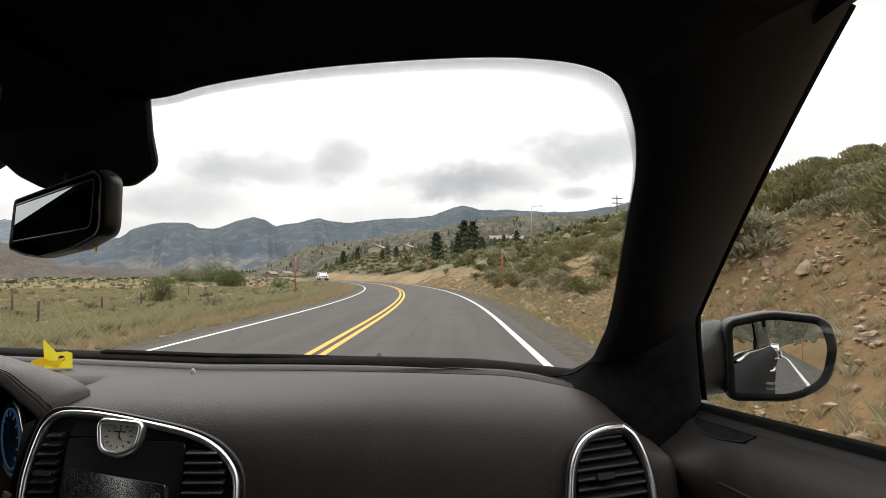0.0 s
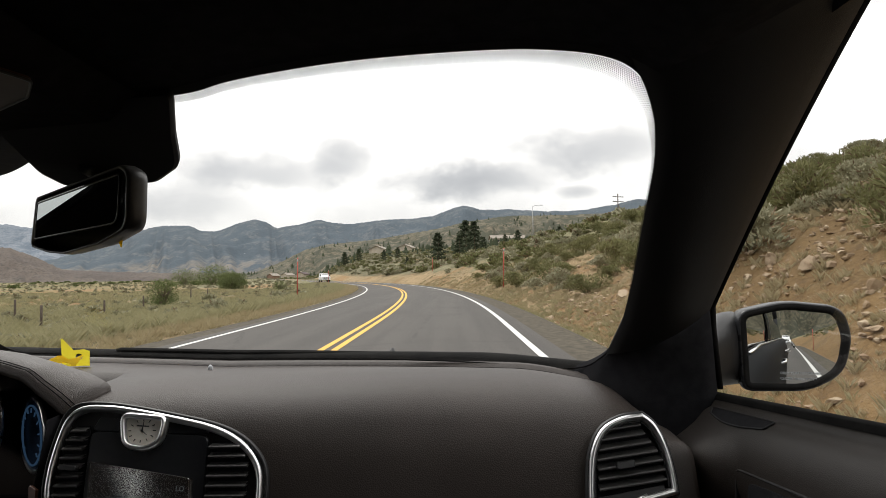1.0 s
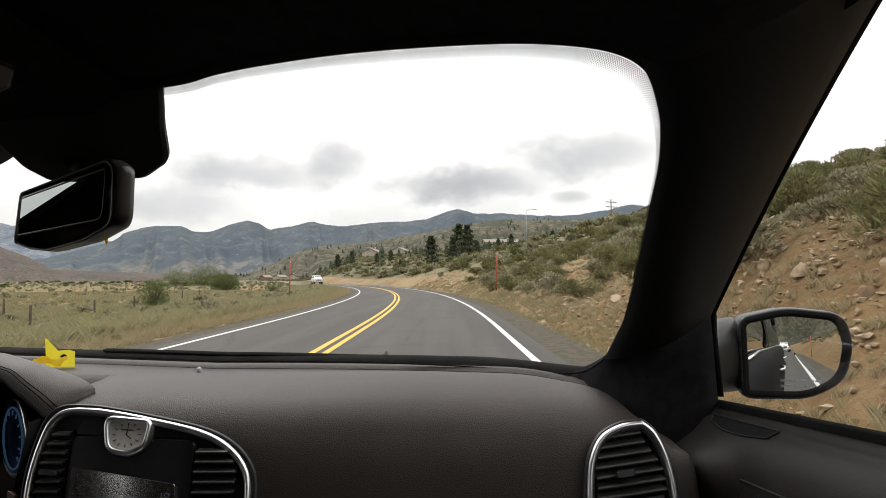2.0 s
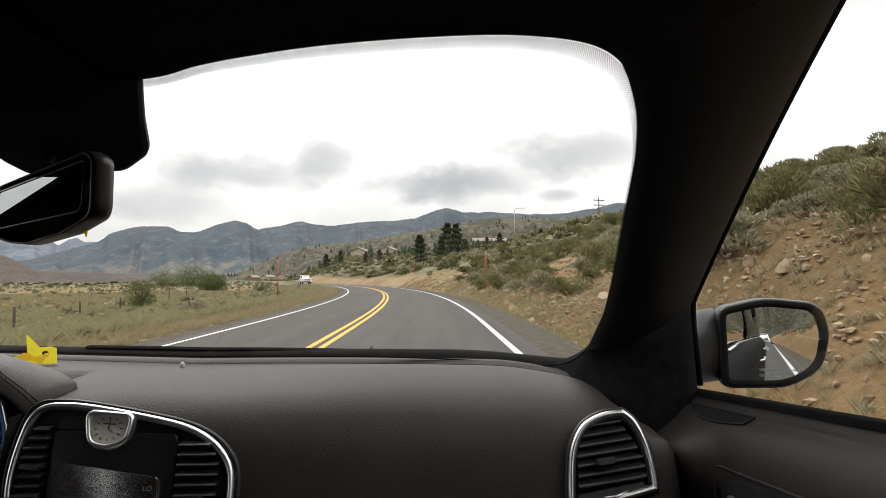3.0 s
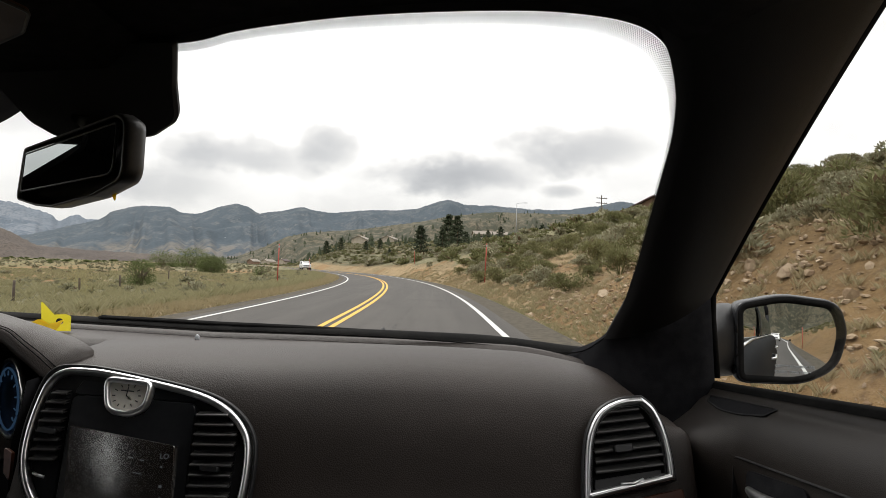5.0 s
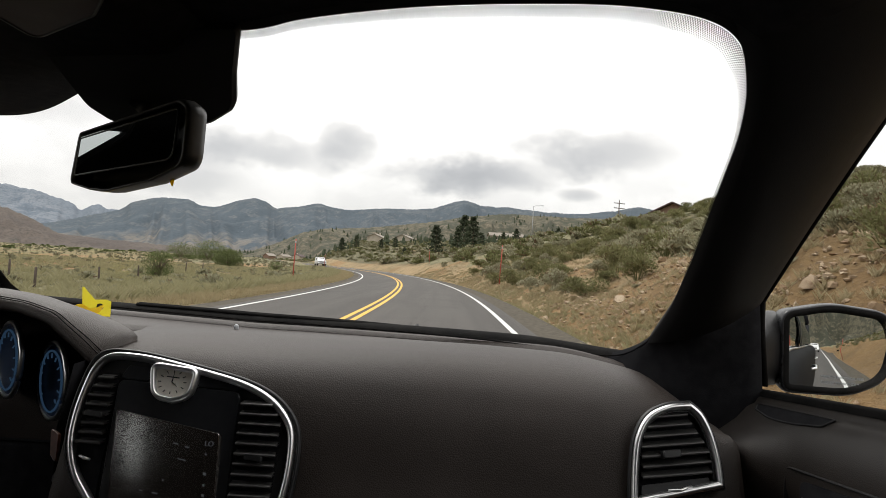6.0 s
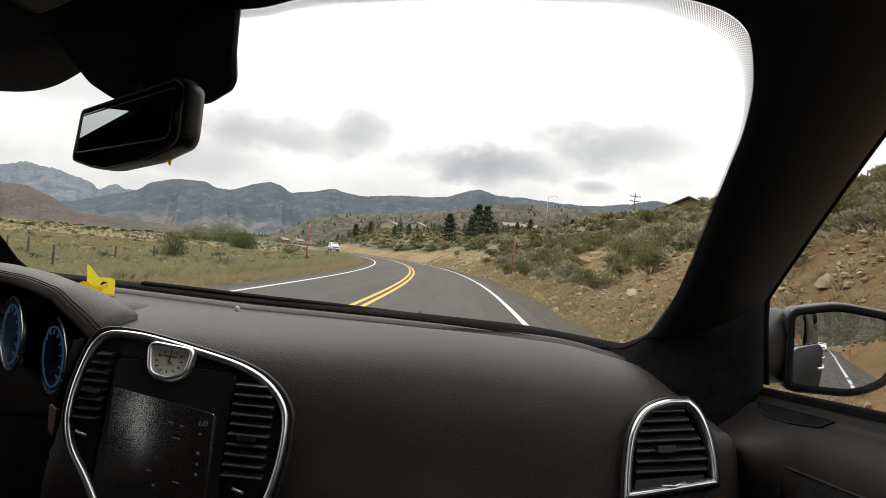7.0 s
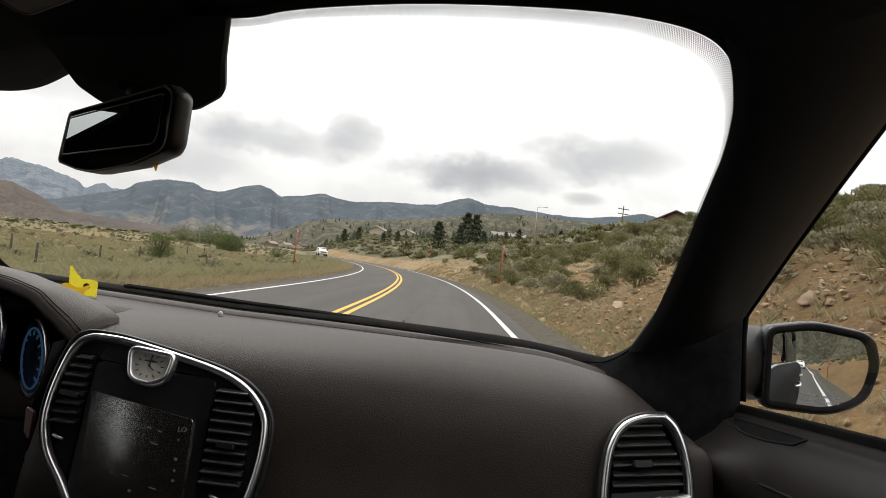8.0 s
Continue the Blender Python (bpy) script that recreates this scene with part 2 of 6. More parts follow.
# landscape materials
def ground_material():
    """Open ground: dirt on the cut, dry grass on the verge, meadow and sage flats. The zone layer says where each grows."""
    m, net = material("open_ground")
    p = world_pos(net)
    vc = net.n("ShaderNodeVertexColor", {"layer_name": "zone"})
    zone = net.n("ShaderNodeSeparateColor", None, Color=vc.outputs[0])
    n1 = net.noise(p, 0.09, 5, 0.6)
    n2 = net.noise(p, 0.9, 6, 0.65)
    n3 = net.noise(p, 9.0, 5, 0.7)
    n4 = net.noise(p, 60.0, 3, 0.6)
    flat = net.n("ShaderNodeMapping", None, Vector=p)
    flat.inputs["Scale"].default_value = (0.012, 0.05, 0.05)
    band = net.noise(flat.outputs[0], 1.0, 4, 0.6)
    sage = net.mix(net.rng(n2, 0.35, 0.65), (0.20, 0.185, 0.105, 1), (0.285, 0.255, 0.155, 1))
    sage = net.mix(net.rng(n3, 0.45, 0.7), sage, (0.108, 0.106, 0.056, 1))
    clump = net.noise(p, 0.55, 4, 0.6)
    sage = net.mix(net.math("MULTIPLY", net.rng(clump, 0.52, 0.62), 0.7), sage, (0.082, 0.084, 0.048, 1))
    green = net.mix(net.rng(band, 0.38, 0.62), (0.165, 0.168, 0.072, 1), (0.235, 0.165, 0.090, 1))
    green = net.mix(net.math("MULTIPLY", net.rng(n2, 0.5, 0.7), 0.5), green, (0.155, 0.130, 0.068, 1))
    tan = net.mix(net.rng(n3, 0.35, 0.65), (0.265, 0.19, 0.105, 1), (0.37, 0.275, 0.16, 1))
    tan = net.mix(net.rng(n2, 0.52, 0.68), tan, (0.13, 0.125, 0.055, 1))
    dirt = net.mix(net.rng(n3, 0.3, 0.7), (0.205, 0.122, 0.055, 1), (0.315, 0.205, 0.100, 1))
    dirt = net.mix(net.rng(n2, 0.45, 0.7), dirt, (0.30, 0.192, 0.090, 1))
    n5 = net.noise(p, 3.2, 6, 0.7)
    dirt = net.mix(net.math("MULTIPLY", net.rng(n5, 0.52, 0.66), 0.7), dirt, (0.13, 0.085, 0.052, 1))
    dirt = net.mix(net.math("MULTIPLY", net.rng(n5, 0.44, 0.34), 0.5), dirt, (0.36, 0.270, 0.160, 1))
    dirt = net.mix(net.math("MULTIPLY", net.rng(n4, 0.6, 0.72), 0.6), dirt, (0.40, 0.33, 0.26, 1))
    dirt = net.mix(net.math("MULTIPLY", net.rng(n4, 0.40, 0.28), 0.5), dirt, (0.10, 0.06, 0.04, 1))
    soft = net.math("ADD", net.math("MULTIPLY", net.math("SUBTRACT", n2, 0.5), 0.9), 0.0)
    col = net.mix(net.rng(net.math("ADD", zone.outputs[1], soft), 0.3, 0.7), sage, green)
    col = net.mix(net.rng(net.math("ADD", zone.outputs[2], soft), 0.35, 0.65), col, tan)
    col = net.mix(net.rng(net.math("ADD", zone.outputs[0], soft), 0.35, 0.65), col, dirt)
    scrub = net.math("MULTIPLY", vc.outputs["Alpha"], net.rng(net.math("ADD", clump, net.math("MULTIPLY", n1, 0.4)), 0.52, 0.72))
    col = net.mix(net.math("MULTIPLY", scrub, 0.9), col, (0.088, 0.084, 0.052, 1))
    col = net.mix(net.math("MULTIPLY", net.rng(n1, 0.35, 0.7), 0.35), col, (0.10, 0.09, 0.05, 1))
    h = net.math("ADD", net.math("ADD", net.math("MULTIPLY", n3, 0.8), net.math("MULTIPLY", n4, 0.35)), net.math("MULTIPLY", n5, 1.0))
    finish(net, col, 0.95, 0, h, 0.8, 0.16, Specular_IOR_Level=0.15)
    return m


def asphalt_material():
    m, net = material("asphalt")
    p = world_pos(net)
    long = net.n("ShaderNodeMapping", None, Vector=p)
    long.inputs["Scale"].default_value = (1.3, 0.05, 1.0)
    wear = net.noise(long.outputs[0], 1.0, 4, 0.6)
    patch = net.noise(p, 0.35, 4, 0.6)
    grit = net.noise(p, 120.0, 3, 0.7)
    vor = net.n("ShaderNodeTexVoronoi", {"feature": "DISTANCE_TO_EDGE"}, Vector=net.n("ShaderNodeMapping", None, Vector=p).outputs[0], Scale=0.16)
    wob = net.math("ADD", vor.outputs[0], net.math("MULTIPLY", net.math("SUBTRACT", net.noise(p, 2.2, 4), 0.5), 0.05))
    crack = net.rng(net.math("ABSOLUTE", wob), 0.0008, 0.003, 1.0, 0.0)
    col = net.mix(net.rng(wear, 0.35, 0.65), (0.052, 0.048, 0.044, 1), (0.072, 0.066, 0.060, 1))
    col = net.mix(net.math("MULTIPLY", net.rng(patch, 0.5, 0.7), 0.5), col, (0.045, 0.041, 0.038, 1))
    col = net.mix(net.math("MULTIPLY", net.rng(grit, 0.4, 0.7), 0.4), col, (0.105, 0.097, 0.088, 1))
    col = net.mix(net.math("MULTIPLY", crack, 0.4), col, (0.018, 0.017, 0.017, 1))
    finish(net, col, 0.85, 0, grit, 0.4, 0.01, Specular_IOR_Level=0.3)
    return m


def line_material(name, a, b):
    m, net = material(name)
    p = world_pos(net)
    worn = net.noise(p, 22.0, 5, 0.7)
    col = net.mix(net.rng(worn, 0.3, 0.7), (*a, 1), (*b, 1))
    col = net.mix(net.math("MULTIPLY", net.rng(worn, 0.66, 0.74), 0.8), col, (0.10, 0.095, 0.09, 1))
    finish(net, col, 0.7, 0, worn, 0.2, 0.004)
    return m


def hill_material(name, lo, hi, tree, cover, scale, snow=0.0, dry=None, relief=0.7):
    """Distant slopes: bare ground broken by stands of dark trees, with rock and snow patches high up."""
    m, net = material(name)
    p = world_pos(net)
    # patches run up and down the slopes rather than along the contours
    run = net.n("ShaderNodeMapping", None, Vector=p)
    run.inputs["Scale"].default_value = (1.0, 0.5, 1.0)
    p = run.outputs[0]
    n1 = net.noise(p, scale, 6, 0.6)
    n2 = net.noise(p, scale * 6, 6, 0.7)
    n3 = net.noise(p, scale * 30, 3, 0.7)
    col = net.mix(net.rng(n1, 0.35, 0.65), (*lo, 1), (*hi, 1))
    f = net.math("ADD", net.math("MULTIPLY", n2, 0.6), net.math("MULTIPLY", n1, 0.4))
    col = net.mix(net.rng(f, 1 - cover - 0.06, 1 - cover + 0.06), col, (*tree, 1))
    col = net.mix(net.math("MULTIPLY", net.rng(n3, 0.48, 0.62), 0.6), col, (tree[0] * 0.8, tree[1] * 0.8, tree[2] * 0.8, 1))
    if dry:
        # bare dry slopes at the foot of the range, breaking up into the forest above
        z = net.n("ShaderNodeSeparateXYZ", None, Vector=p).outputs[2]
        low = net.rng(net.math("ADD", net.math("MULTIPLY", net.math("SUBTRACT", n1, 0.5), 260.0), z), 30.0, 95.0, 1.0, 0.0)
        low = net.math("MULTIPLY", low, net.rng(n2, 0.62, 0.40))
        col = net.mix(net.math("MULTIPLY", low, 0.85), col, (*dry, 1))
    if snow:
        col = net.mix(net.math("MULTIPLY", net.rng(n2, 0.70, 0.74), snow), col, (0.62, 0.63, 0.66, 1))
    finish(net, col, 0.95, 0, net.math("ADD", n2, n3), relief, 1.0 / scale * 0.02, Specular_IOR_Level=0.1)
    return m


def leaf_material(name, a, b, twig=None, spread=0.5):
    """Foliage: tone varies from plant to plant and from leaf to leaf, some light passes through."""
    m, net = material(name)
    rnd = net.n("ShaderNodeObjectInfo").outputs["Random"]
    isl = net.n("ShaderNodeNewGeometry").outputs["Random Per Island"]
    f = net.math("ADD", net.math("MULTIPLY", rnd, spread), net.math("MULTIPLY", isl, 1.0 - spread))
    col = net.mix(f, (*a, 1), (*b, 1))
    if twig:
        col = net.mix(net.math("GREATER_THAN", isl, 0.90), col, (*twig, 1))
    d = net.n("ShaderNodeBsdfPrincipled", None, Base_Color=col, Roughness=0.75, Specular_IOR_Level=0.2)
    t = net.n("ShaderNodeBsdfTranslucent", None, Color=col)
    mx = net.n("ShaderNodeMixShader", None, i0=0.22, i1=d.outputs[0], i2=t.outputs[0])
    net.n("ShaderNodeOutputMaterial", None, Surface=mx.outputs[0])
    return m


M_GROUND = ground_material()
M_ASPHALT = asphalt_material()
M_WHITE = line_material("white_road_paint", (0.52, 0.52, 0.50), (0.64, 0.64, 0.62))
M_YELLOW = line_material("yellow_road_paint", (0.60, 0.33, 0.035), (0.72, 0.42, 0.06))
# Forest tones shifted to blue-grey: aerial haze is mixed into the base colours.
M_HAZED_MOUNTAIN = hill_material("hazed_forested_mountain", (0.100, 0.114, 0.126), (0.140, 0.146, 0.148), (0.070, 0.088, 0.104), 0.54, 0.004, 0.5, (0.175, 0.155, 0.132), 0.22)
# Paler and bluer still; rock and trees carry the haze of distance as colour.
M_HAZED_FAR = hill_material("hazed_distant_range", (0.15, 0.175, 0.205), (0.20, 0.22, 0.245), (0.12, 0.145, 0.175), 0.45, 0.003, 0.8)
M_BROWN = hill_material("brown_hill", (0.095, 0.080, 0.072), (0.130, 0.108, 0.092), (0.062, 0.060, 0.056), 0.40, 0.012)
M_FOOT = hill_material("foothill", (0.128, 0.114, 0.080), (0.188, 0.156, 0.114), (0.062, 0.064, 0.046), 0.52, 0.014)
M_SAGE = leaf_material("sage_leaf", (0.20, 0.195, 0.12), (0.37, 0.35, 0.235), (0.16, 0.11, 0.07))
M_BRUSH = leaf_material("green_brush_leaf", (0.125, 0.130, 0.056), (0.235, 0.225, 0.105), (0.14, 0.10, 0.06))
M_WILLOW = leaf_material("willow_leaf", (0.080, 0.102, 0.036), (0.155, 0.180, 0.070), None, 0.2)
M_PINE = leaf_material("pine_needle", (0.036, 0.048, 0.028), (0.070, 0.084, 0.046), None, 0.5)
M_STRAW = leaf_material("dry_grass", (0.38, 0.315, 0.18), (0.50, 0.43, 0.28), None, 0.3)
M_GRASS = leaf_material("meadow_grass", (0.31, 0.29, 0.155), (0.46, 0.425, 0.265), None, 0.3)
M_GRAVEL = mottled("dark_gravel", (0.060, 0.053, 0.043), (0.105, 0.092, 0.070), 7.0, 0.95, 0, 0, 0, 0.01, 6.0, 0.1)
M_BARK = mottled("bark", (0.10, 0.075, 0.05), (0.17, 0.13, 0.09), 9, 0.9, 0, 0, 0.8, 0.02)
M_POST = mottled("weathered_post", (0.06, 0.045, 0.035), (0.12, 0.095, 0.075), 12, 0.9, 0, 0, 0.8, 0.01)
M_STAKE = mottled("faded_red_stake", (0.34, 0.050, 0.035), (0.42, 0.08, 0.05), 8, 0.6, 0, 0, 0.1, 0.002)
M_STEEL = mottled("galvanised_steel", (0.25, 0.25, 0.25), (0.36, 0.36, 0.36), 6, 0.5, 0.6, 0, 0.1, 0.002)
M_TRUCK = mottled("white_truck_paint", (0.74, 0.74, 0.73), (0.80, 0.80, 0.79), 2, 0.25, 0, 0, 0.02, 0.0005)
M_DARKGLASS = mottled("dark_window", (0.015, 0.018, 0.020), (0.022, 0.026, 0.028), 3, 0.08, 0, 0, 0.0, 0.001)
M_WALL = mottled("beige_siding", (0.34, 0.30, 0.24), (0.42, 0.37, 0.30), 0.6, 0.85, 0, 0, 0.3, 0.02)
M_ROOF = mottled("pale_roofing", (0.20, 0.17, 0.14), (0.26, 0.23, 0.19), 0.8, 0.8, 0, 0, 0.4, 0.03)
M_BROWNWALL = mottled("brown_boarding", (0.16, 0.10, 0.07), (0.22, 0.14, 0.10), 0.8, 0.85, 0, 0, 0.4, 0.02)
M_REDROOF = mottled("rust_roofing", (0.046, 0.026, 0.024), (0.07, 0.038, 0.034), 0.8, 0.7, 0, 0, 0.4, 0.03)


def rock_material():
    m, net = material("rock")
    v = obj_coord(net)
    rnd = net.n("ShaderNodeObjectInfo").outputs["Random"]
    isl = net.n("ShaderNodeNewGeometry").outputs["Random Per Island"]
    f = net.math("FRACT", net.math("ADD", rnd, isl))
    n = net.noise(v, 6.0, 5, 0.65)
    n2 = net.noise(v, 40.0, 3, 0.65)
    col = net.mix(f, (0.25, 0.170, 0.100, 1), (0.46, 0.37, 0.265, 1))
    col = net.mix(net.math("MULTIPLY", net.rng(n, 0.45, 0.7), 0.6), col, (0.24, 0.15, 0.095, 1))
    finish(net, col, 0.9, 0, net.math("ADD", n, n2), 0.6, 0.03, Specular_IOR_Level=0.2)
    return m


M_ROCK = rock_material()


# ---- building helpers ----
def mesh_of(name, bm, mat, smooth=True):
    for e in bm.edges:
        if len(e.link_faces) == 2 and e.calc_face_angle(0.0) > 0.75:
            e.smooth = False
    me = bpy.data.meshes.new(name)
    bm.to_mesh(me)
    bm.free()
    if smooth:
        me.polygons.foreach_set("use_smooth", [True] * len(me.polygons))
    if mat:
        me.materials.append(mat)
    return me


def part(name, bm, mat, parent=None, label="", smooth=True):
    """One mesh object, as a part of a thing where a parent is given."""
    ob = new(name, mesh_of(name, bm, mat, smooth))
    if parent:
        ob.parent = parent
    if label:
        tagged(ob, label)
    return ob


def arrays(name, verts, faces, mat, parent=None, smooth=True):
    me = bpy.data.meshes.new(name)
    me.from_pydata(np.asarray(verts, dtype=float).tolist(), [], faces)
    if smooth:
        me.polygons.foreach_set("use_smooth", [True] * len(me.polygons))
    me.materials.append(mat)
    ob = new(name, me)
    if parent:
        ob.parent = parent
    return ob


def thing(name, label, category, group="", at=(0, 0, 0), turn=0.0):
    ob = new(name)
    ob.matrix_basis = pose(*at, 0, 0, turn)
    return tagged(ob, label, category, group)


def grid_bm(rows, closed_u=False, closed_v=False):
    """Quads between rows of points; v runs along a row."""
    bm = bmesh.new()
    vs = [[bm.verts.new(p) for p in r] for r in rows]
    nu, nv = len(vs), len(vs[0])
    for i in range(nu if closed_u else nu - 1):
        for j in range(nv if closed_v else nv - 1):
            a, b = vs[i], vs[(i + 1) % nu]
            bm.faces.new((a[j], a[(j + 1) % nv], b[(j + 1) % nv], b[j]))
    return bm


def thicken(bm, t):
    bmesh.ops.recalc_face_normals(bm, faces=bm.faces)
    bmesh.ops.solidify(bm, geom=bm.faces[:], thickness=t)
    return bm


def box_bm(x0, x1, y0, y1, z0, z1, bevel=0.0, seg=2, bm=None):
    own = bm is None
    bm = bm or bmesh.new()
    made = bmesh.ops.create_cube(bm, size=1.0)
    for v in made["verts"]:
        v.co = Vector(((x0 + x1) / 2 + v.co.x * (x1 - x0), (y0 + y1) / 2 + v.co.y * (y1 - y0), (z0 + z1) / 2 + v.co.z * (z1 - z0)))
    if bevel:
        es = list({e for v in made["verts"] for e in v.link_edges})
        bmesh.ops.bevel(bm, geom=es, offset=bevel, segments=seg, affect="EDGES", profile=0.5)
    return bm


def tube_bm(points, radius, sides=8, closed=False, bm=None, flat=1.0):
    """A tube along points; radius is a number or one per point."""
    bm = bm or bmesh.new()
    pts = [Vector(p) for p in points]
    n = len(pts)
    rings = []
    for i, p in enumerate(pts):
        if closed:
            d = pts[(i + 1) % n] - pts[i - 1]
        else:
            d = pts[min(i + 1, n - 1)] - pts[max(i - 1, 0)]
        d.normalize()
        s = d.cross(Vector((0, 0, 1)) if abs(d.z) < 0.9 else Vector((1, 0, 0))).normalized()
        u = d.cross(s).normalized()
        r = radius[i] if hasattr(radius, "__len__") else radius
        rings.append([bm.verts.new(p + (s * math.cos(a) * flat + u * math.sin(a)) * r) for a in [2 * math.pi * k / sides for k in range(sides)]])
    m = n if closed else n - 1
    for i in range(m):
        a, b = rings[i], rings[(i + 1) % n]
        for k in range(sides):
            bm.faces.new((a[k], a[(k + 1) % sides], b[(k + 1) % sides], b[k]))
    if not closed:
        bm.faces.new(rings[0][::-1])
        bm.faces.new(rings[-1])
    return bm


def rounded(corners, radii, seg=8, step=0.0):
    """A closed 2D outline with rounded corners, counterclockwise or clockwise as given; step: points along the edges too."""
    out = []
    n = len(corners)
    for i in range(n):
        p, a, b = (Vector(corners[k]) for k in (i, i - 1, (i + 1) % n))
        da, db = (a - p), (b - p)
        r = radii[i] if hasattr(radii, "__len__") else radii
        cosx = max(-1.0, min(1.0, da.normalized().dot(db.normalized())))
        cut = min(r / max(1e-6, math.tan(math.acos(cosx) / 2)), da.length * 0.49, db.length * 0.49)
        p0, p1 = p + da.normalized() * cut, p + db.normalized() * cut
        for k in range(seg + 1):
            s = k / seg
            out.append(p0 * (1 - s) ** 2 + p * 2 * s * (1 - s) + p1 * s ** 2)
    if step:
        full = []
        for i, p in enumerate(out):
            q = out[(i + 1) % len(out)]
            k = max(1, int((q - p).length / step))
            full += [p.lerp(q, j / k) for j in range(k)]
        out = full
    return out


def plate_bm(outline, place, depth, bevel=0.0):
    """A flat plate with the outline (2D), put in space by place(u, v, d)."""
    bm = bmesh.new()
    n = len(outline)
    c = sum(outline, Vector((0, 0))) / n
    layers = [(0.0, 1.0), (depth, 1.0)]
    if bevel:
        layers = [(0.0, 1.0), (depth - bevel, 1.0), (depth, None)]
    rings = []
    for d, k in layers:
        ring = []
        for p in outline:
            q = p if k else c + (p - c) * (1 - bevel / max(1e-6, (p - c).length))
            ring.append(bm.verts.new(place(q.x, q.y, d)))
        rings.append(ring)
    for a, b in zip(rings, rings[1:]):
        for i in range(n):
            bm.faces.new((a[i], a[(i + 1) % n], b[(i + 1) % n], b[i]))
    bm.faces.new(rings[0][::-1])
    bm.faces.new(rings[-1])
    bmesh.ops.recalc_face_normals(bm, faces=bm.faces)
    return bm


def ring_bm(outline, place, width, depth, inset_first=0.0):
    """A raised frame along a closed outline: rounded section, width across, depth high."""
    n = len(outline)
    c = sum(outline, Vector((0, 0))) / n
    sec = [(0.0, 0.0), (0.12, 0.7), (0.35, 1.0), (0.65, 1.0), (0.88, 0.7), (1.0, 0.0)]
    rows = []
    for i, p in enumerate(outline):
        t = (outline[(i + 1) % n] - outline[i - 1]).normalized()
        nrm = Vector((t.y, -t.x))
        if nrm.dot(c - p) < 0:
            nrm = -nrm
        rows.append([place(*(p + nrm * (inset_first + width * s)), depth * h) for s, h in sec])
    return grid_bm(rows, closed_u=True)


def smooth01(x, a, b):
    t = min(1.0, max(0.0, (x - a) / (b - a)))
    return t * t * (3 - 2 * t)


# ---- landscape ----
def sstep(x, a, b):
    t = np.clip((x - a) / (b - a), 0, 1)
    return t * t * (3 - 2 * t)


def road_x(y):
    """x of the double yellow line: straight past the car, then a long bend to the left."""
    y = np.asarray(y, dtype=float)
    bend = np.clip(y - 15, 0, 100)
    return -1.56 - 0.0017 * bend ** 2 - 0.34 * np.maximum(0, y - 115)


LINE_L, LINE_R = -2.80, 3.28
EDGE_L, EDGE_R = -3.15, 3.70


def waves(x, y, seed, scale, octaves=4, rough=0.5):
    """Cheap smooth noise from summed sines, about -1 to 1."""
    rng = np.random.RandomState(seed)
    out, amp, tot = 0.0, 1.0, 0.0
    f = 1.0 / scale
    for _ in range(octaves):
        s = 0.0
        for _ in range(4):
            a, ph = rng.uniform(0, 2 * np.pi, 2)
            k = f * rng.uniform(0.7, 1.4) * 2 * np.pi
            s = s + np.sin(k * (x * np.cos(a) + y * np.sin(a)) + ph)
        out = out + amp * s / 2.2
        tot += amp
        amp *= rough
        f *= 2.1
    return out / tot


def grade(y):
    """The road climbs gently."""
    return 0.0105 * np.clip(y, -400, 600)


def height(x, y):
    """The lie of the land round the road."""
    x, y = np.asarray(x, dtype=float), np.asarray(y, dtype=float)
    u = x - road_x(y)
    r = np.hypot(x, y)
    left = -1.1 * sstep(-u, 4.0, 16) - 0.25 * sstep(-u, 15, 60) + 0.13 * waves(x, y, 3, 9) * sstep(-u, 5, 12)
    left = left + 0.004 * np.maximum(0, r - 450)
    # cutting beside the car, brushy slope ahead, flatter bench on top
    d = np.maximum(0, u - 5.0 - 0.35 * waves(x, y, 5, 14))
    cut = 1 - sstep(y, 8, 24)
    hb = 1.1 + 1.0 * cut
    steep = 0.46 + 0.24 * cut
    run = hb / steep
    s2 = 0.40 - 0.17 * sstep(y, 55, 130)
    crest = 6.7 + 0.8 * waves(x * 0.3, y, 7, 40) - 2.0 * sstep(y, 60, 150)
    rise = np.where(d < run, steep * d, hb + s2 * (d - run))
    over = np.maximum(0, rise - crest)
    rise = np.where(over > 0, crest + 1.6 * (1 - np.exp(-over / 1.6)) + 0.32 * np.maximum(0, over - 1.6), rise)
    bumps = 0.10 * waves(x, y, 11, 2.3, 3) + 0.26 * waves(x, y, 13, 8, 3)
    right = 55 * (1 - np.exp(-rise / 55)) + bumps * sstep(d, 0.2, 2.0)
    flat = sstep(y, 130, 260) * (1 - sstep(x / np.maximum(y, 1.0), -0.24, -0.14))
    right = right * (1 - 0.96 * flat)
    knoll = 0.030 * np.maximum(0, y - 150) * sstep(u, -30, 20) * (1 - sstep(y, 500, 900)) * (1 - flat)
    ditch = -0.14 * np.exp(-((u - 4.9) / 0.5) ** 2)
    z = np.where(u < 0, left, right + ditch) + knoll
    return np.where((u > EDGE_L) & (u < EDGE_R), -0.05, z - 0.03) + grade(y)


def stretched_axis(lo, hi, n_lo, n_hi, power=2.6):
    a = -np.linspace(0, 1, n_lo + 1)[1:][::-1] ** power * -lo
    b = np.linspace(0, 1, n_hi + 1) ** power * hi
    return np.concatenate([a, b])


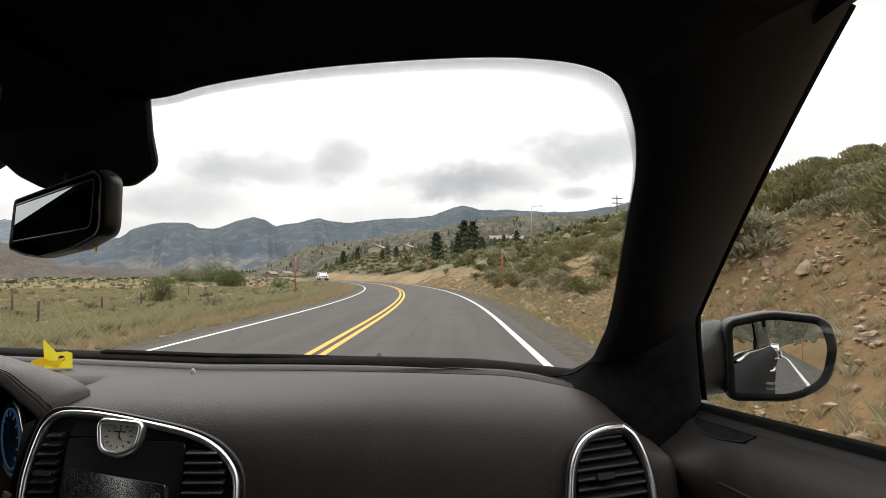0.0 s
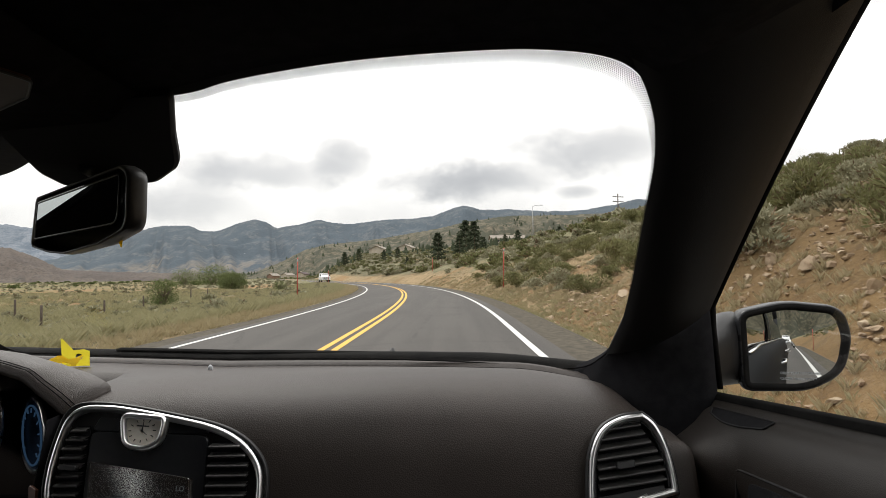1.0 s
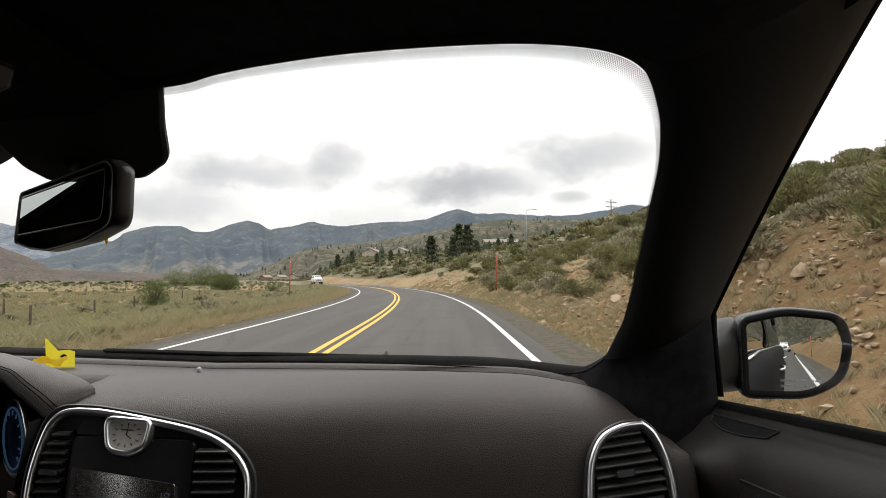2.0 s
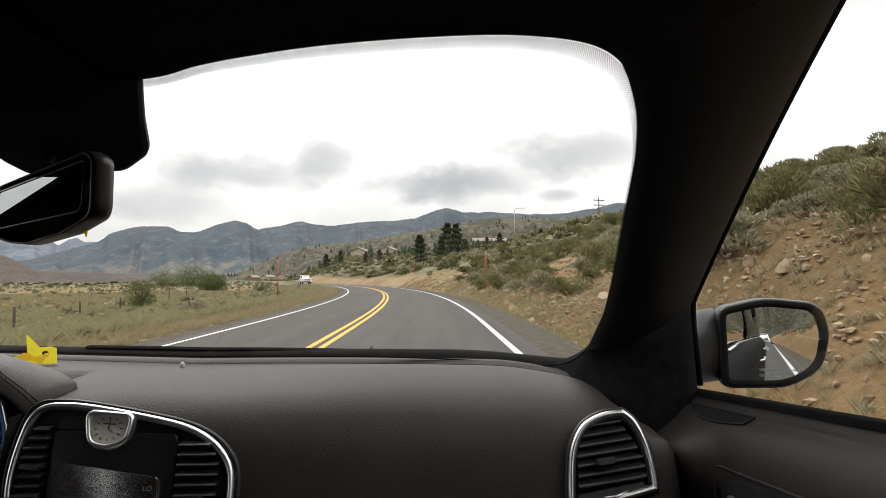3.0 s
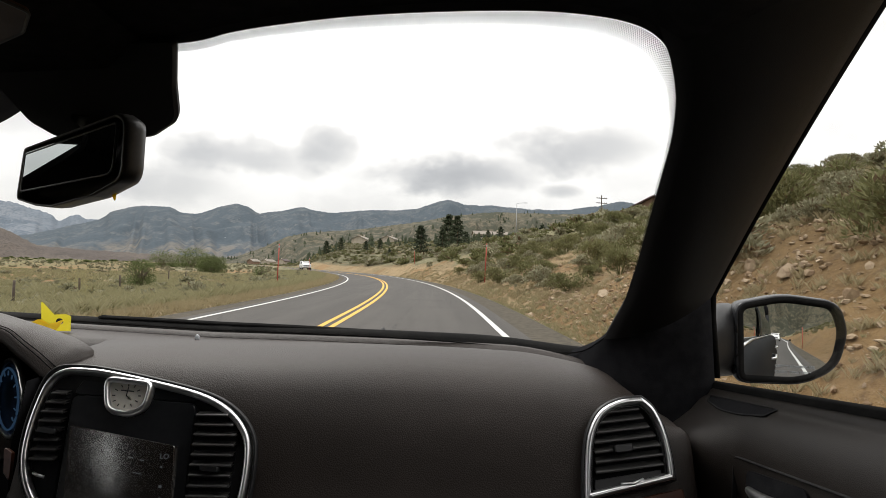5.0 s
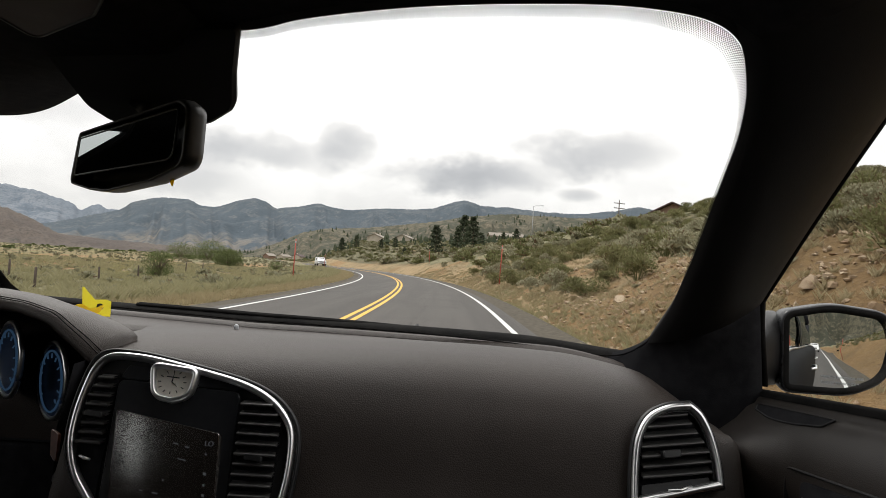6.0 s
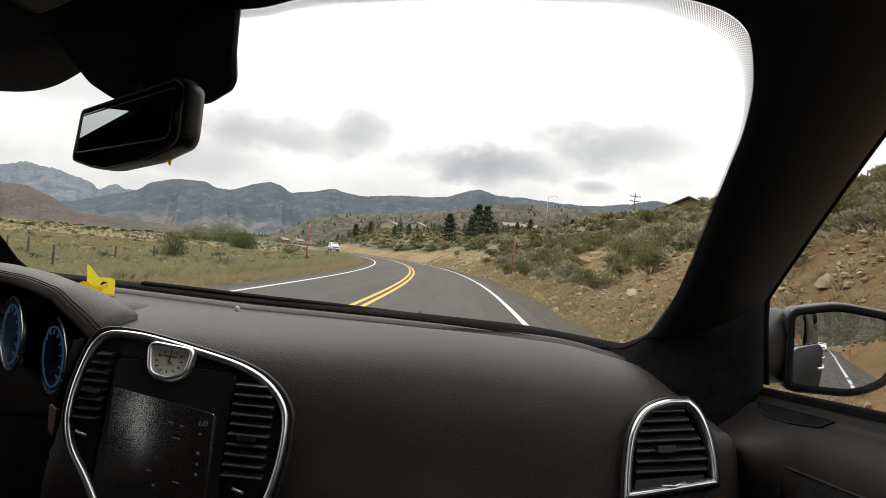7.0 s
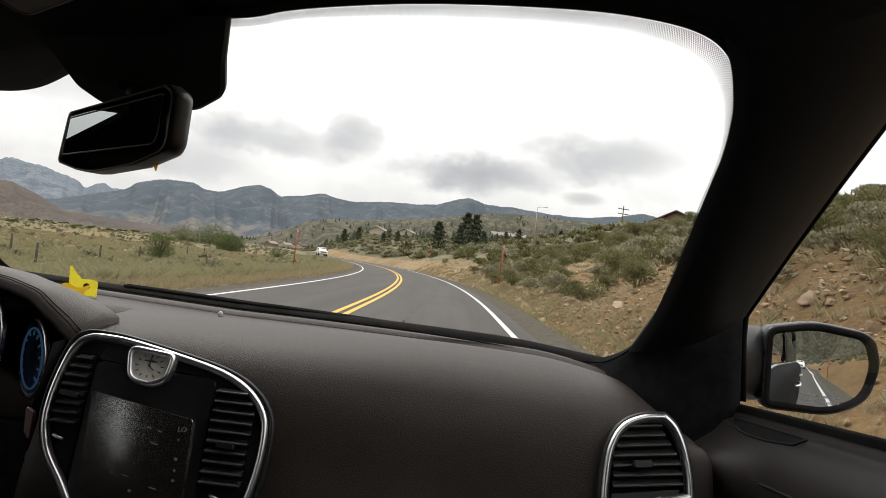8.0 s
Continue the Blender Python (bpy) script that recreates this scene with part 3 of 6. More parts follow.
def build_ground():
    """One sheet in road coordinates: u across, v along."""
    us = np.concatenate([-stretched_axis(-3200, 3200, 1, 110, 3.2)[1:][::-1][:-1], [0.0], stretched_axis(-3200, 3200, 1, 210, 3.0)[2:]])
    us = np.unique(np.round(np.concatenate([us, [EDGE_L, EDGE_R, EDGE_L - 0.05, EDGE_R + 0.05, 4.2, 4.4, 4.6, 4.8, 5.0]]), 4))
    near = np.arange(-40, 60, 0.45)
    ahead = 60 + stretched_axis(-1, 4200, 1, 110, 2.4)[2:]
    back = -40 - stretched_axis(-1, 900, 1, 50, 2.0)[2:][::-1]
    vs = np.concatenate([back, near, ahead])
    U, V = np.meshgrid(us, vs)
    fade = 1 - sstep(np.abs(U), 250, 900)
    X = U + road_x(np.clip(V, -900, 420)) * fade
    Z = height(X, V)
    nu = len(us)
    verts = np.stack([X, V, Z], -1).reshape(-1, 3)
    faces = [(i * nu + j, i * nu + j + 1, (i + 1) * nu + j + 1, (i + 1) * nu + j) for i in range(len(vs) - 1) for j in range(nu - 1)]
    ob = arrays("ground", verts, faces, M_GROUND)
    u = (X - road_x(np.clip(V, -900, 420))).reshape(-1)
    x, y = verts[:, 0], verts[:, 1]
    blot = waves(x, y, 21, 26)
    patch = waves(x, y, 25, 7)
    d = np.maximum(0, u - 5.0)
    near = 1 - sstep(y, 10, 26)
    dirt = (u > 4.2) * (near * (1 - sstep(d, 4.6 + 1.6 * blot, 8.0 + 2.5 * blot)) * (0.85 + 0.25 * blot) + (1 - near) * 0.62 * (patch + 0.6 * blot > 0.35))
    r = np.hypot(x, y)
    dirt = dirt + (u < -9) * 0.62 * sstep(r, 48, 70) * (1 - sstep(r, 170, 260)) * (0.8 + 0.5 * blot)
    tan = np.where(u < 0, 0.6 * (1 - sstep(-u, 3.9 + 0.4 * blot, 5.6 + 1.2 * blot)) * (1 - 0.7 * sstep(y, 70, 130)),
                   (u > 3.8) * (0.30 * near + (1 - near) * (1 - sstep(d, 2.6 + 1.5 * patch, 6.0 + 2.0 * patch))) + 0.45 * (u > 6) * (patch > 0.15))
    green = np.where(u < 0, sstep(-u, 26, 44), 0.0) * (0.72 + 0.5 * waves(x * 0.3, y, 23, 60))
    zone = ob.data.color_attributes.new("zone", "FLOAT_COLOR", "POINT")
    rgba = np.stack([np.clip(dirt, 0, 1), np.clip(green, 0, 1), np.clip(tan, 0, 1), 0.8 * sstep(y, 60, 140) * (u > 8)], -1)
    zone.data.foreach_set("color", rgba.astype(np.float32).reshape(-1))
    return tagged(ob, "open valley ground with meadow and a dirt cutting", "ground", kind="structure")


def ribbon(name, u0, u1, y0, y1, z, mat, step=1.2, crown=0.0, thick=0.0):
    """A strip that follows the road between the offsets u0 and u1."""
    ys = np.concatenate([np.arange(y0, 130, step), np.arange(130, y1, 8.0)]) if y1 > 130 else np.arange(y0, y1 + 1e-6, step)
    slope = np.gradient(road_x(ys), ys)
    nx, ny = 1 / np.hypot(1, slope), -slope / np.hypot(1, slope)
    rows = []
    cols = 2 if not crown else 7
    for y, cx, a, b in zip(ys, road_x(ys), nx, ny):
        row = []
        for k in range(cols):
            u = u0 + (u1 - u0) * k / (cols - 1)
            row.append((cx + a * u, y + b * u, z + float(grade(y + b * u)) - crown * (u / 4) ** 2))
        rows.append(row)
    bm = grid_bm(rows)
    if thick:
        bmesh.ops.recalc_face_normals(bm, faces=bm.faces)
        ext = bmesh.ops.extrude_face_region(bm, geom=bm.faces[:])
        for v in ext["geom"]:
            if isinstance(v, bmesh.types.BMVert):
                v.co.z -= thick
    bmesh.ops.recalc_face_normals(bm, faces=bm.faces)
    return part(name, bm, mat, None)


build_ground()
for u0, u1 in ((EDGE_R - 0.03, EDGE_R + 0.75), (EDGE_L - 0.55, EDGE_L + 0.03)):
    tagged(ribbon("road_shoulder", u0, u1, -400, 390, 0.002, M_GRAVEL, thick=0.12), "narrow dark gravel shoulder beside the asphalt", "road shoulder", kind="structure")
road = tagged(ribbon("road", EDGE_L, EDGE_R, -420, 395, 0.03, M_ASPHALT, crown=0.03, thick=0.10), "two-lane grey asphalt road with fine cracks", "road", kind="structure")
for nm, a, b, mat, lab in (("yellow_line", -0.165, -0.055, M_YELLOW, "solid yellow centre line"), ("yellow_line", 0.055, 0.165, M_YELLOW, "solid yellow centre line"),
                           ("white_line", LINE_R - 0.06, LINE_R + 0.06, M_WHITE, "solid white edge line"), ("white_line", LINE_L - 0.055, LINE_L + 0.055, M_WHITE, "solid white edge line")):
    ln = ribbon(nm, a, b, -400, 390, 0.036 - 0.03 * (max(abs(a), abs(b)) / 4) ** 2 * 0.9, mat)
    tagged(ln, lab, "road marking", kind="structure")


def ridge(name, label, r0, r1, outline, mat, rough, seed, steps=260, rows=36, base=-4.0, crag=1.0):
    """A range of slopes: outline gives azimuth and elevation of its skyline; it rises from r0 to r1 in spurs and gullies and falls off behind."""
    azs = np.linspace(outline[0][0], outline[-1][0], steps)
    els = np.interp(azs, [p[0] for p in outline], [p[1] for p in outline]) + 0.55
    k = np.hanning(7)
    els = np.convolve(np.pad(els, 3, "edge"), k / k.sum(), "valid")
    els = els + crag * (0.05 * waves(azs * 10, azs * 0, seed, 16, 5, 0.6) + 0.04 * waves(azs * 10, azs * 0, seed + 5, 3, 3, 0.7)) * np.minimum(1, els / 2)
    s = np.linspace(0, 1.25, rows)
    A, S = np.meshgrid(np.radians(azs), s)
    R = r0 + (r1 - r0) * S
    X, Y = R * np.sin(A), R * np.cos(A)
    top = r1 * np.tan(np.radians(np.maximum(els, 0.02)))[None, :] + 1.2
    lean = np.degrees(A) + 2.4 * S * waves(azs * 10, azs * 0, seed + 9, 60, 2)[None, :]
    spur = waves(lean * 10, S * 5, seed + 1, 34, 3, 0.5)
    prof = np.clip(S, 0, 1) ** (1.3 + 0.75 * rough * spur) * (1 - np.clip(S - 1, 0, 1) * 1.6)
    mid = np.sin(np.pi * np.clip(S, 0, 1))
    prof = prof + 0.35 * rough * mid * waves(X, Y * 0.6, seed + 2, (r1 - r0) * 0.25, 3, 0.5)
    Z = base + (top - base) * np.clip(prof, -0.05, 0.985)
    ring = int(np.argmin(np.abs(s - 1)))
    Z[ring] = top[0]
    verts = np.stack([X + 0.4, Y, Z], -1).reshape(-1, 3)
    faces = [(i * steps + j, i * steps + j + 1, (i + 1) * steps + j + 1, (i + 1) * steps + j) for i in range(rows - 1) for j in range(steps - 1)]
    return tagged(arrays(name, verts, faces, mat), label, "mountain", kind="structure")


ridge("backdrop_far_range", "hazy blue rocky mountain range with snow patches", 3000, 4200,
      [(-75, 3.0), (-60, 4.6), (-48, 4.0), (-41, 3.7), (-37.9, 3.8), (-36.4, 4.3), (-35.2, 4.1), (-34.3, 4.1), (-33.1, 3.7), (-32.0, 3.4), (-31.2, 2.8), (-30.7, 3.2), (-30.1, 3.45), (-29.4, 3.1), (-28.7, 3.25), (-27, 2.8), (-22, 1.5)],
      M_HAZED_FAR, 0.35, 31, 420, 36, crag=1.6)
ridge("backdrop_main_range", "dark forested mountain range under cloud, tinted with haze", 1300, 2700,
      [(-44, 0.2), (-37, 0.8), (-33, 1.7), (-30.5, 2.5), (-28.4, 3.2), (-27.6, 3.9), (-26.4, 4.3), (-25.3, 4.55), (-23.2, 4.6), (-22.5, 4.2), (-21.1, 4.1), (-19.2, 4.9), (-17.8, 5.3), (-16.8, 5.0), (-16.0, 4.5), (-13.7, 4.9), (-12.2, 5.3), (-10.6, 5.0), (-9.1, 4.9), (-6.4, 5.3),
       (-3.3, 5.4), (-1.2, 5.7), (0.4, 6.35), (1.4, 6.55), (2.2, 6.4), (3.1, 6.1), (5.7, 6.1), (9.4, 5.8), (12.4, 5.8), (15.3, 6.2), (17.2, 6.6), (18.7, 6.3), (22, 6.7), (32, 6.5), (45, 6)], M_HAZED_MOUNTAIN, 0.32, 37, 620, 60)
ridge("backdrop_brown_hill", "bare brown rocky hill beyond the meadow", 800, 1150,
      [(-62, 1.2), (-50, 3.0), (-41, 2.6), (-37.8, 2.5), (-36, 2.5), (-34.1, 1.6), (-32.5, 0.8), (-28, 0.6), (-24, 0.5), (-20, 0.4)], M_BROWN, 0.5, 41, crag=1.6)
ridge("backdrop_foothill", "dry foothills dotted with pines", 430, 1050,
      [(-21, 0.2), (-17.8, 0.5), (-15.4, 1.5), (-13.5, 2.5), (-11.5, 3.0), (-7.3, 3.4), (-4.2, 3.9), (-1, 4.4), (1.6, 5.0), (5.7, 5.5), (11.9, 5.4), (18, 5.4), (30, 5), (45, 4)], M_FOOT, 0.5, 43, 360, 44)
ridge("backdrop_rear_hill", "dry hills behind the car", 500, 1100,
      [(110, 7), (130, 12), (150, 15), (165, 15.5), (180, 14), (192, 11), (205, 7), (225, 4.5), (245, 3.5), (275, 2)], M_FOOT, 0.6, 47, 160, 24)


def ground_z(x, y):
    return float(height(np.array(x), np.array(y)))


def ground_zs(x, y):
    return height(np.array(x, dtype=float), np.array(y, dtype=float))


# ---- plants and rocks ----
def leaf_cloud(rng, points, size, slim, up, verts, faces):
    """Adds one thin leaf or leafy twig (two triangles) at each point, leaning outwards."""
    for p, out in points:
        d = np.array(out) + rng.normal(0, 0.5, 3) + np.array((0, 0, up))
        d /= np.linalg.norm(d) + 1e-9
        s = np.cross(d, rng.normal(0, 1, 3))
        s /= np.linalg.norm(s) + 1e-9
        ln, wd = size * rng.uniform(0.6, 1.4), size * slim * rng.uniform(0.7, 1.3)
        k = len(verts)
        verts += [p - d * ln * 0.3, p + d * ln * 0.3 + s * wd, p + d * ln, p + d * ln * 0.3 - s * wd]
        faces.append((k, k + 1, k + 2, k + 3))


def bush_data(rng, n, size=0.16, slim=0.22, lobes=7, up=0.7):
    """A low desert shrub, one unit wide: lobes of leafy twigs over a fan of bare stems."""
    verts, faces = [], []
    centres = []
    for _ in range(lobes):
        a, r = rng.uniform(0, 2 * np.pi), rng.uniform(0.05, 0.34)
        centres.append((np.array((r * np.cos(a), r * np.sin(a), rng.uniform(0.15, 0.52) - r * 0.25)), rng.uniform(0.15, 0.25)))
    pts = []
    for i in range(n):
        c, rad = centres[i % lobes]
        v = rng.normal(0, 1, 3)
        v /= np.linalg.norm(v)
        v[2] = abs(v[2]) * 1.0 - 0.25
        p = c + v * rad * rng.uniform(0.6, 1.05)
        p[2] = max(p[2], 0.03)
        pts.append((p, v))
    leaf_cloud(rng, pts, size, slim, up, verts, faces)
    for c, _ in centres:
        k = len(verts)
        b = np.array((c[0] * 0.15, c[1] * 0.15, -0.05))
        for q in (b, c):
            for a in (0, 2.1, 4.2):
                verts.append(q + np.array((np.cos(a), np.sin(a), 0)) * (0.014 if q is b else 0.006))
        faces += [(k, k + 1, k + 4, k + 3), (k + 1, k + 2, k + 5, k + 4), (k + 2, k, k + 3, k + 5)]
    return np.array(verts), faces


def data_mesh(name, verts, faces, mat):
    me = bpy.data.meshes.new(name)
    me.from_pydata([tuple(map(float, v)) for v in verts], [], faces)
    me.materials.append(mat)
    return me


rng = np.random.RandomState(7)
BUSHES = [bush_data(rng, 1900, 0.062, 0.24, 13, 0.9) for _ in range(4)]
BRUSHES = [bush_data(rng, 2300, 0.055, 0.17, 14, 0.8) for _ in range(3)]
SAGE_MESH = [data_mesh("sagebrush", v, f, M_SAGE) for v, f in BUSHES]
BRUSH_MESH = [data_mesh("rabbitbrush", v, f, M_BRUSH) for v, f in BRUSHES]
SMALL = [bush_data(rng, 120, 0.20, 0.28, 7) for _ in range(4)]


def place_single(name, me, x, y, sx, sz, label, category, group, turn, sink=0.06):
    ob = new(name, me)
    ob.matrix_basis = Matrix.LocRotScale((x, y, ground_z(x, y) - sink), Euler((0, 0, turn)), (sx, sx, sz))
    return tagged(ob, label, category, group)


# shrubs that stand near the road, one by one
spots = []
tries = 0
while len(spots) < 290 and tries < 30000:
    tries += 1
    y = rng.uniform(-4, 52)
    near = 1 - smooth01(y, 10, 24)
    d = 0.8 + rng.uniform(0, 1) ** 1.1 * 20
    x = float(road_x(y)) + 5.0 + d
    foot = 1.1 + 1.8 * near + 1.2 * math.sin(y * 0.55) + 0.8 * math.sin(y * 1.7)
    if rng.uniform() > (1.0 if d > foot else 0.10):
        continue
    s = rng.uniform(0.9, 2.3) if d > foot else rng.uniform(0.3, 0.7)
    if all((x - a) ** 2 + (y - b) ** 2 > (0.40 * (s + q)) ** 2 for a, b, q in spots):
        spots.append((x, y, s))
# brush along the upper part of the cutting, beside and behind the car
edge_rng = random.Random(8)
for _ in range(900):
    y = edge_rng.uniform(-48, 20)
    d = 2.2 + 8.5 * edge_rng.random() ** 0.9
    x, s = float(road_x(y)) + 5.0 + d, edge_rng.uniform(0.45, 1.15)
    if waves(d * 2.0, y, 71, 7) > 1.05 - 0.27 * d and all((x - a) ** 2 + (y - b) ** 2 > (0.55 * (s + q)) ** 2 for a, b, q in spots):
        spots.append((x, y, s))
for x, y, s in spots:
    if rng.uniform() < 0.5:
        place_single("sagebrush", SAGE_MESH[rng.randint(4)], x, y, s, s * rng.uniform(0.62, 0.9), "grey-green sagebrush on the dry roadside slope", "bush", "brush on the slope", rng.uniform(0, 6.28))
    else:
        place_single("rabbitbrush", BRUSH_MESH[rng.randint(3)], x, y, s, s * rng.uniform(0.7, 1.0), "olive green brush on the dry roadside slope", "bush", "brush on the slope", rng.uniform(0, 6.28))


def scatter(name, protos, spots, mat, label, category):
    """Many small plants joined into one mesh."""
    V, F, k = [], [], 0
    lie = ground_zs([q[0] for q in spots], [q[1] for q in spots]) - 0.04
    for i, (x, y, s, sz, a) in enumerate(spots):
        v, f = protos[i % len(protos)]
        c, n = math.cos(a), math.sin(a)
        z = lie[i]
        w_ = np.stack([x + s * (v[:, 0] * c - v[:, 1] * n), y + s * (v[:, 0] * n + v[:, 1] * c), z + sz * v[:, 2]], -1)
        V.append(w_)
        F += [tuple(q + k for q in t) for t in f]
        k += len(v)
    me = bpy.data.meshes.new(name)
    me.from_pydata(np.concatenate(V).tolist(), [], F)
    me.materials.append(mat)
    return tagged(new(name, me), label, category, kind="stuff")


far = []
for _ in range(6500):
    y = 30 + rng.uniform(0, 1) ** 1.4 * 480
    d = 3.5 + rng.uniform(0, 1) ** 1.3 * (110 + 0.3 * y)
    if (y < 54 and d < 22) or (y > 54 and d < 5 + 2 * math.sin(y * 0.3)):
        continue
    s = rng.uniform(0.9, 2.4)
    far.append((float(road_x(y)) + 5.0 + d, y, s, s * rng.uniform(0.55, 0.85), rng.uniform(0, 6.28)))
for _ in range(260):
    y = rng.uniform(-90, -14)
    x = float(road_x(y)) + 8 + rng.uniform(0, 1) * 40
    s = rng.uniform(0.8, 1.8)
    far.append((x, y, s, s * 0.8, rng.uniform(0, 6.28)))
for _ in range(900):
    y = rng.uniform(-14, 54)
    x = float(road_x(y)) + 24 + rng.uniform(0, 1) ** 1.3 * 50
    s = rng.uniform(0.9, 2.1)
    far.append((x, y, s, s * 0.75, rng.uniform(0, 6.28)))
scatter("slope_brush", SMALL, far[::2], M_SAGE, "grey-green sagebrush covering the far part of the slope", "bush")
scatter("slope_brush", SMALL, far[1::2], M_BRUSH, "olive green brush covering the far part of the slope", "bush")

flatb = []
for _ in range(2600):
    y = 8 + rng.uniform(0, 1) ** 1.6 * 260
    x = float(road_x(min(y, 300))) - 7 - rng.uniform(0, 1) ** 1.4 * 190
    s = rng.uniform(0.3, 0.95) if rng.uniform() < 0.9 else rng.uniform(1.0, 1.9)
    flatb.append((x, y, s, s * rng.uniform(0.6, 0.95), rng.uniform(0, 6.28)))
WILD = [bush_data(rng, 460, 0.11, 0.36, 9) for _ in range(3)]
clumps = []
for _ in range(420):
    y = 190 + rng.uniform(0, 1) * 330
    x = float(road_x(min(y, 300))) - 20 - rng.uniform(0, 1) ** 1.2 * 330
    if waves(x, y, 67, 70) < 0.05:
        continue
    s = rng.uniform(1.6, 4.5)
    clumps.append((x, y, s, s * rng.uniform(0.55, 0.8), rng.uniform(0, 6.28)))
scatter("meadow_thicket", WILD, clumps, M_WILLOW, "dark green thickets far out in the meadow", "bush")
for _ in range(1500):
    y = 230 + rng.uniform(0, 1) * 330
    x = float(road_x(min(y, 300))) - 14 - rng.uniform(0, 1) ** 1.2 * 300
    s = rng.uniform(0.8, 2.0)
    flatb.append((x, y, s, s * 0.6, rng.uniform(0, 6.28)))
scatter("meadow_brush", SMALL, flatb, M_SAGE, "low pale sage scattered over the valley meadow", "bush")


def tuft_data(rng, n, lean):
    verts, faces = [], []
    for _ in range(n):
        a = rng.uniform(0, 2 * np.pi)
        b = np.array((rng.normal(0, 0.13), rng.normal(0, 0.13), 0))
        d = np.array((np.cos(a) * lean, np.sin(a) * lean, 1.0)) * rng.uniform(0.5, 1.0)
        s = np.array((-np.sin(a), np.cos(a), 0)) * 0.007
        k = len(verts)
        verts += [b - s, b + s, b + d * 0.6 + s * 0.7, b + d + np.array((np.cos(a), np.sin(a), -0.3)) * 0.12, b + d * 0.6 - s * 0.7]
        faces.append((k, k + 1, k + 2, k + 3, k + 4))
    return np.array(verts), faces


TUFTS = [tuft_data(rng, 28, 0.4) for _ in range(4)]
verge = []
for _ in range(3000):
    y = -6 + rng.uniform(0, 1) ** 1.5 * 110
    x = float(road_x(y)) - 3.7 - abs(rng.normal(0, 1.3))
    s = rng.uniform(0.08, 0.27)
    verge.append((x, y, s * 1.2, s, rng.uniform(0, 6.28)))
for _ in range(4200):
    y = -8 + rng.uniform(0, 1) ** 1.3 * 90
    x = float(road_x(y)) + 4.9 + abs(rng.normal(0, 1.3))
    s = rng.uniform(0.06, 0.20)
    verge.append((x, y, s * 1.3, s, rng.uniform(0, 6.28)))
for _ in range(4600):
    y = rng.uniform(-10, 45)
    d = 3.0 + rng.uniform(0, 12)
    if waves(d, y, 61, 6) < -0.05:
        continue
    s = rng.uniform(0.08, 0.22)
    verge.append((float(road_x(y)) + 4.7 + d, y, s * 1.2, s, rng.uniform(0, 6.28)))
for _ in range(2600):
    y = rng.uniform(-3, 14)
    d = rng.uniform(0.2, 5.0)
    if waves(d * 2, y * 2, 63, 5) < 0.15:
        continue
    s = rng.uniform(0.06, 0.17)
    verge.append((float(road_x(y)) + 4.7 + d, y, s * 1.4, s, rng.uniform(0, 6.28)))
scatter("dry_grass", TUFTS, verge, M_STRAW, "straw-coloured dry grass along the verges", "grass")
mead = []
for _ in range(9000):
    y = 4 + rng.uniform(0, 1) ** 1.7 * 120
    x = float(road_x(y)) - 5.2 - rng.uniform(0, 1) ** 1.4 * 60
    s = rng.uniform(0.25, 0.6)
    mead.append((x, y, s * 1.3, s * 0.9, rng.uniform(0, 6.28)))
for _ in range(1500):
    y = rng.uniform(-8, 40)
    s = rng.uniform(0.06, 0.18)
    mead.append((float(road_x(y)) + 4.4 + abs(rng.normal(0, 0.7)), y, s * 1.3, s, rng.uniform(0, 6.28)))
scatter("meadow_grass", TUFTS, mead, M_GRASS, "green and grey meadow grass beside the road", "grass")


def rock_mesh(seed, sub):
    r = np.random.RandomState(seed)
    bm = bmesh.new()
    bmesh.ops.create_icosphere(bm, subdivisions=sub, radius=0.5)
    cuts = [(Vector(r.normal(0, 1, 3)).normalized(), r.uniform(0.20, 0.36)) for _ in range(11)]
    flat = r.uniform(0.55, 0.9)
    for v in bm.verts:
        for n, d in cuts:
            over = v.co.dot(n) - d
            if over > 0:
                v.co -= n * over * 0.97
        v.co += Vector(r.normal(0, 0.012, 3))
        v.co.z *= flat
    return mesh_of("rock", bm, M_ROCK, sub > 2)


ROCKS = [rock_mesh(100 + i, 2) for i in range(8)]
for i in range(290):
    y = rng.uniform(-3, 20) if i % 4 else rng.uniform(18, 40)
    d = rng.uniform(0, 1) ** 0.8 * 6.5
    s = 0.07 + 0.24 * rng.uniform(0, 1) ** 2.2
    if i < 14:
        s, y = rng.uniform(0.30, 0.44), rng.uniform(2, 22)
    x = float(road_x(y)) + 4.75 + d
    ob = new("rock", ROCKS[i % 8])
    ob.matrix_basis = Matrix.LocRotScale((x, y, ground_z(x, y) + s * 0.12), Euler(rng.uniform(0, 6.28, 3) * (0.15, 0.15, 1)), (s * rng.uniform(0.8, 1.4), s, s * rng.uniform(0.8, 1.1)))
    tagged(ob, "pale tan boulder stuck in the dirt bank" if s > 0.27 else "small tan rock lying on the dirt bank", "rock", "rocks on the bank")

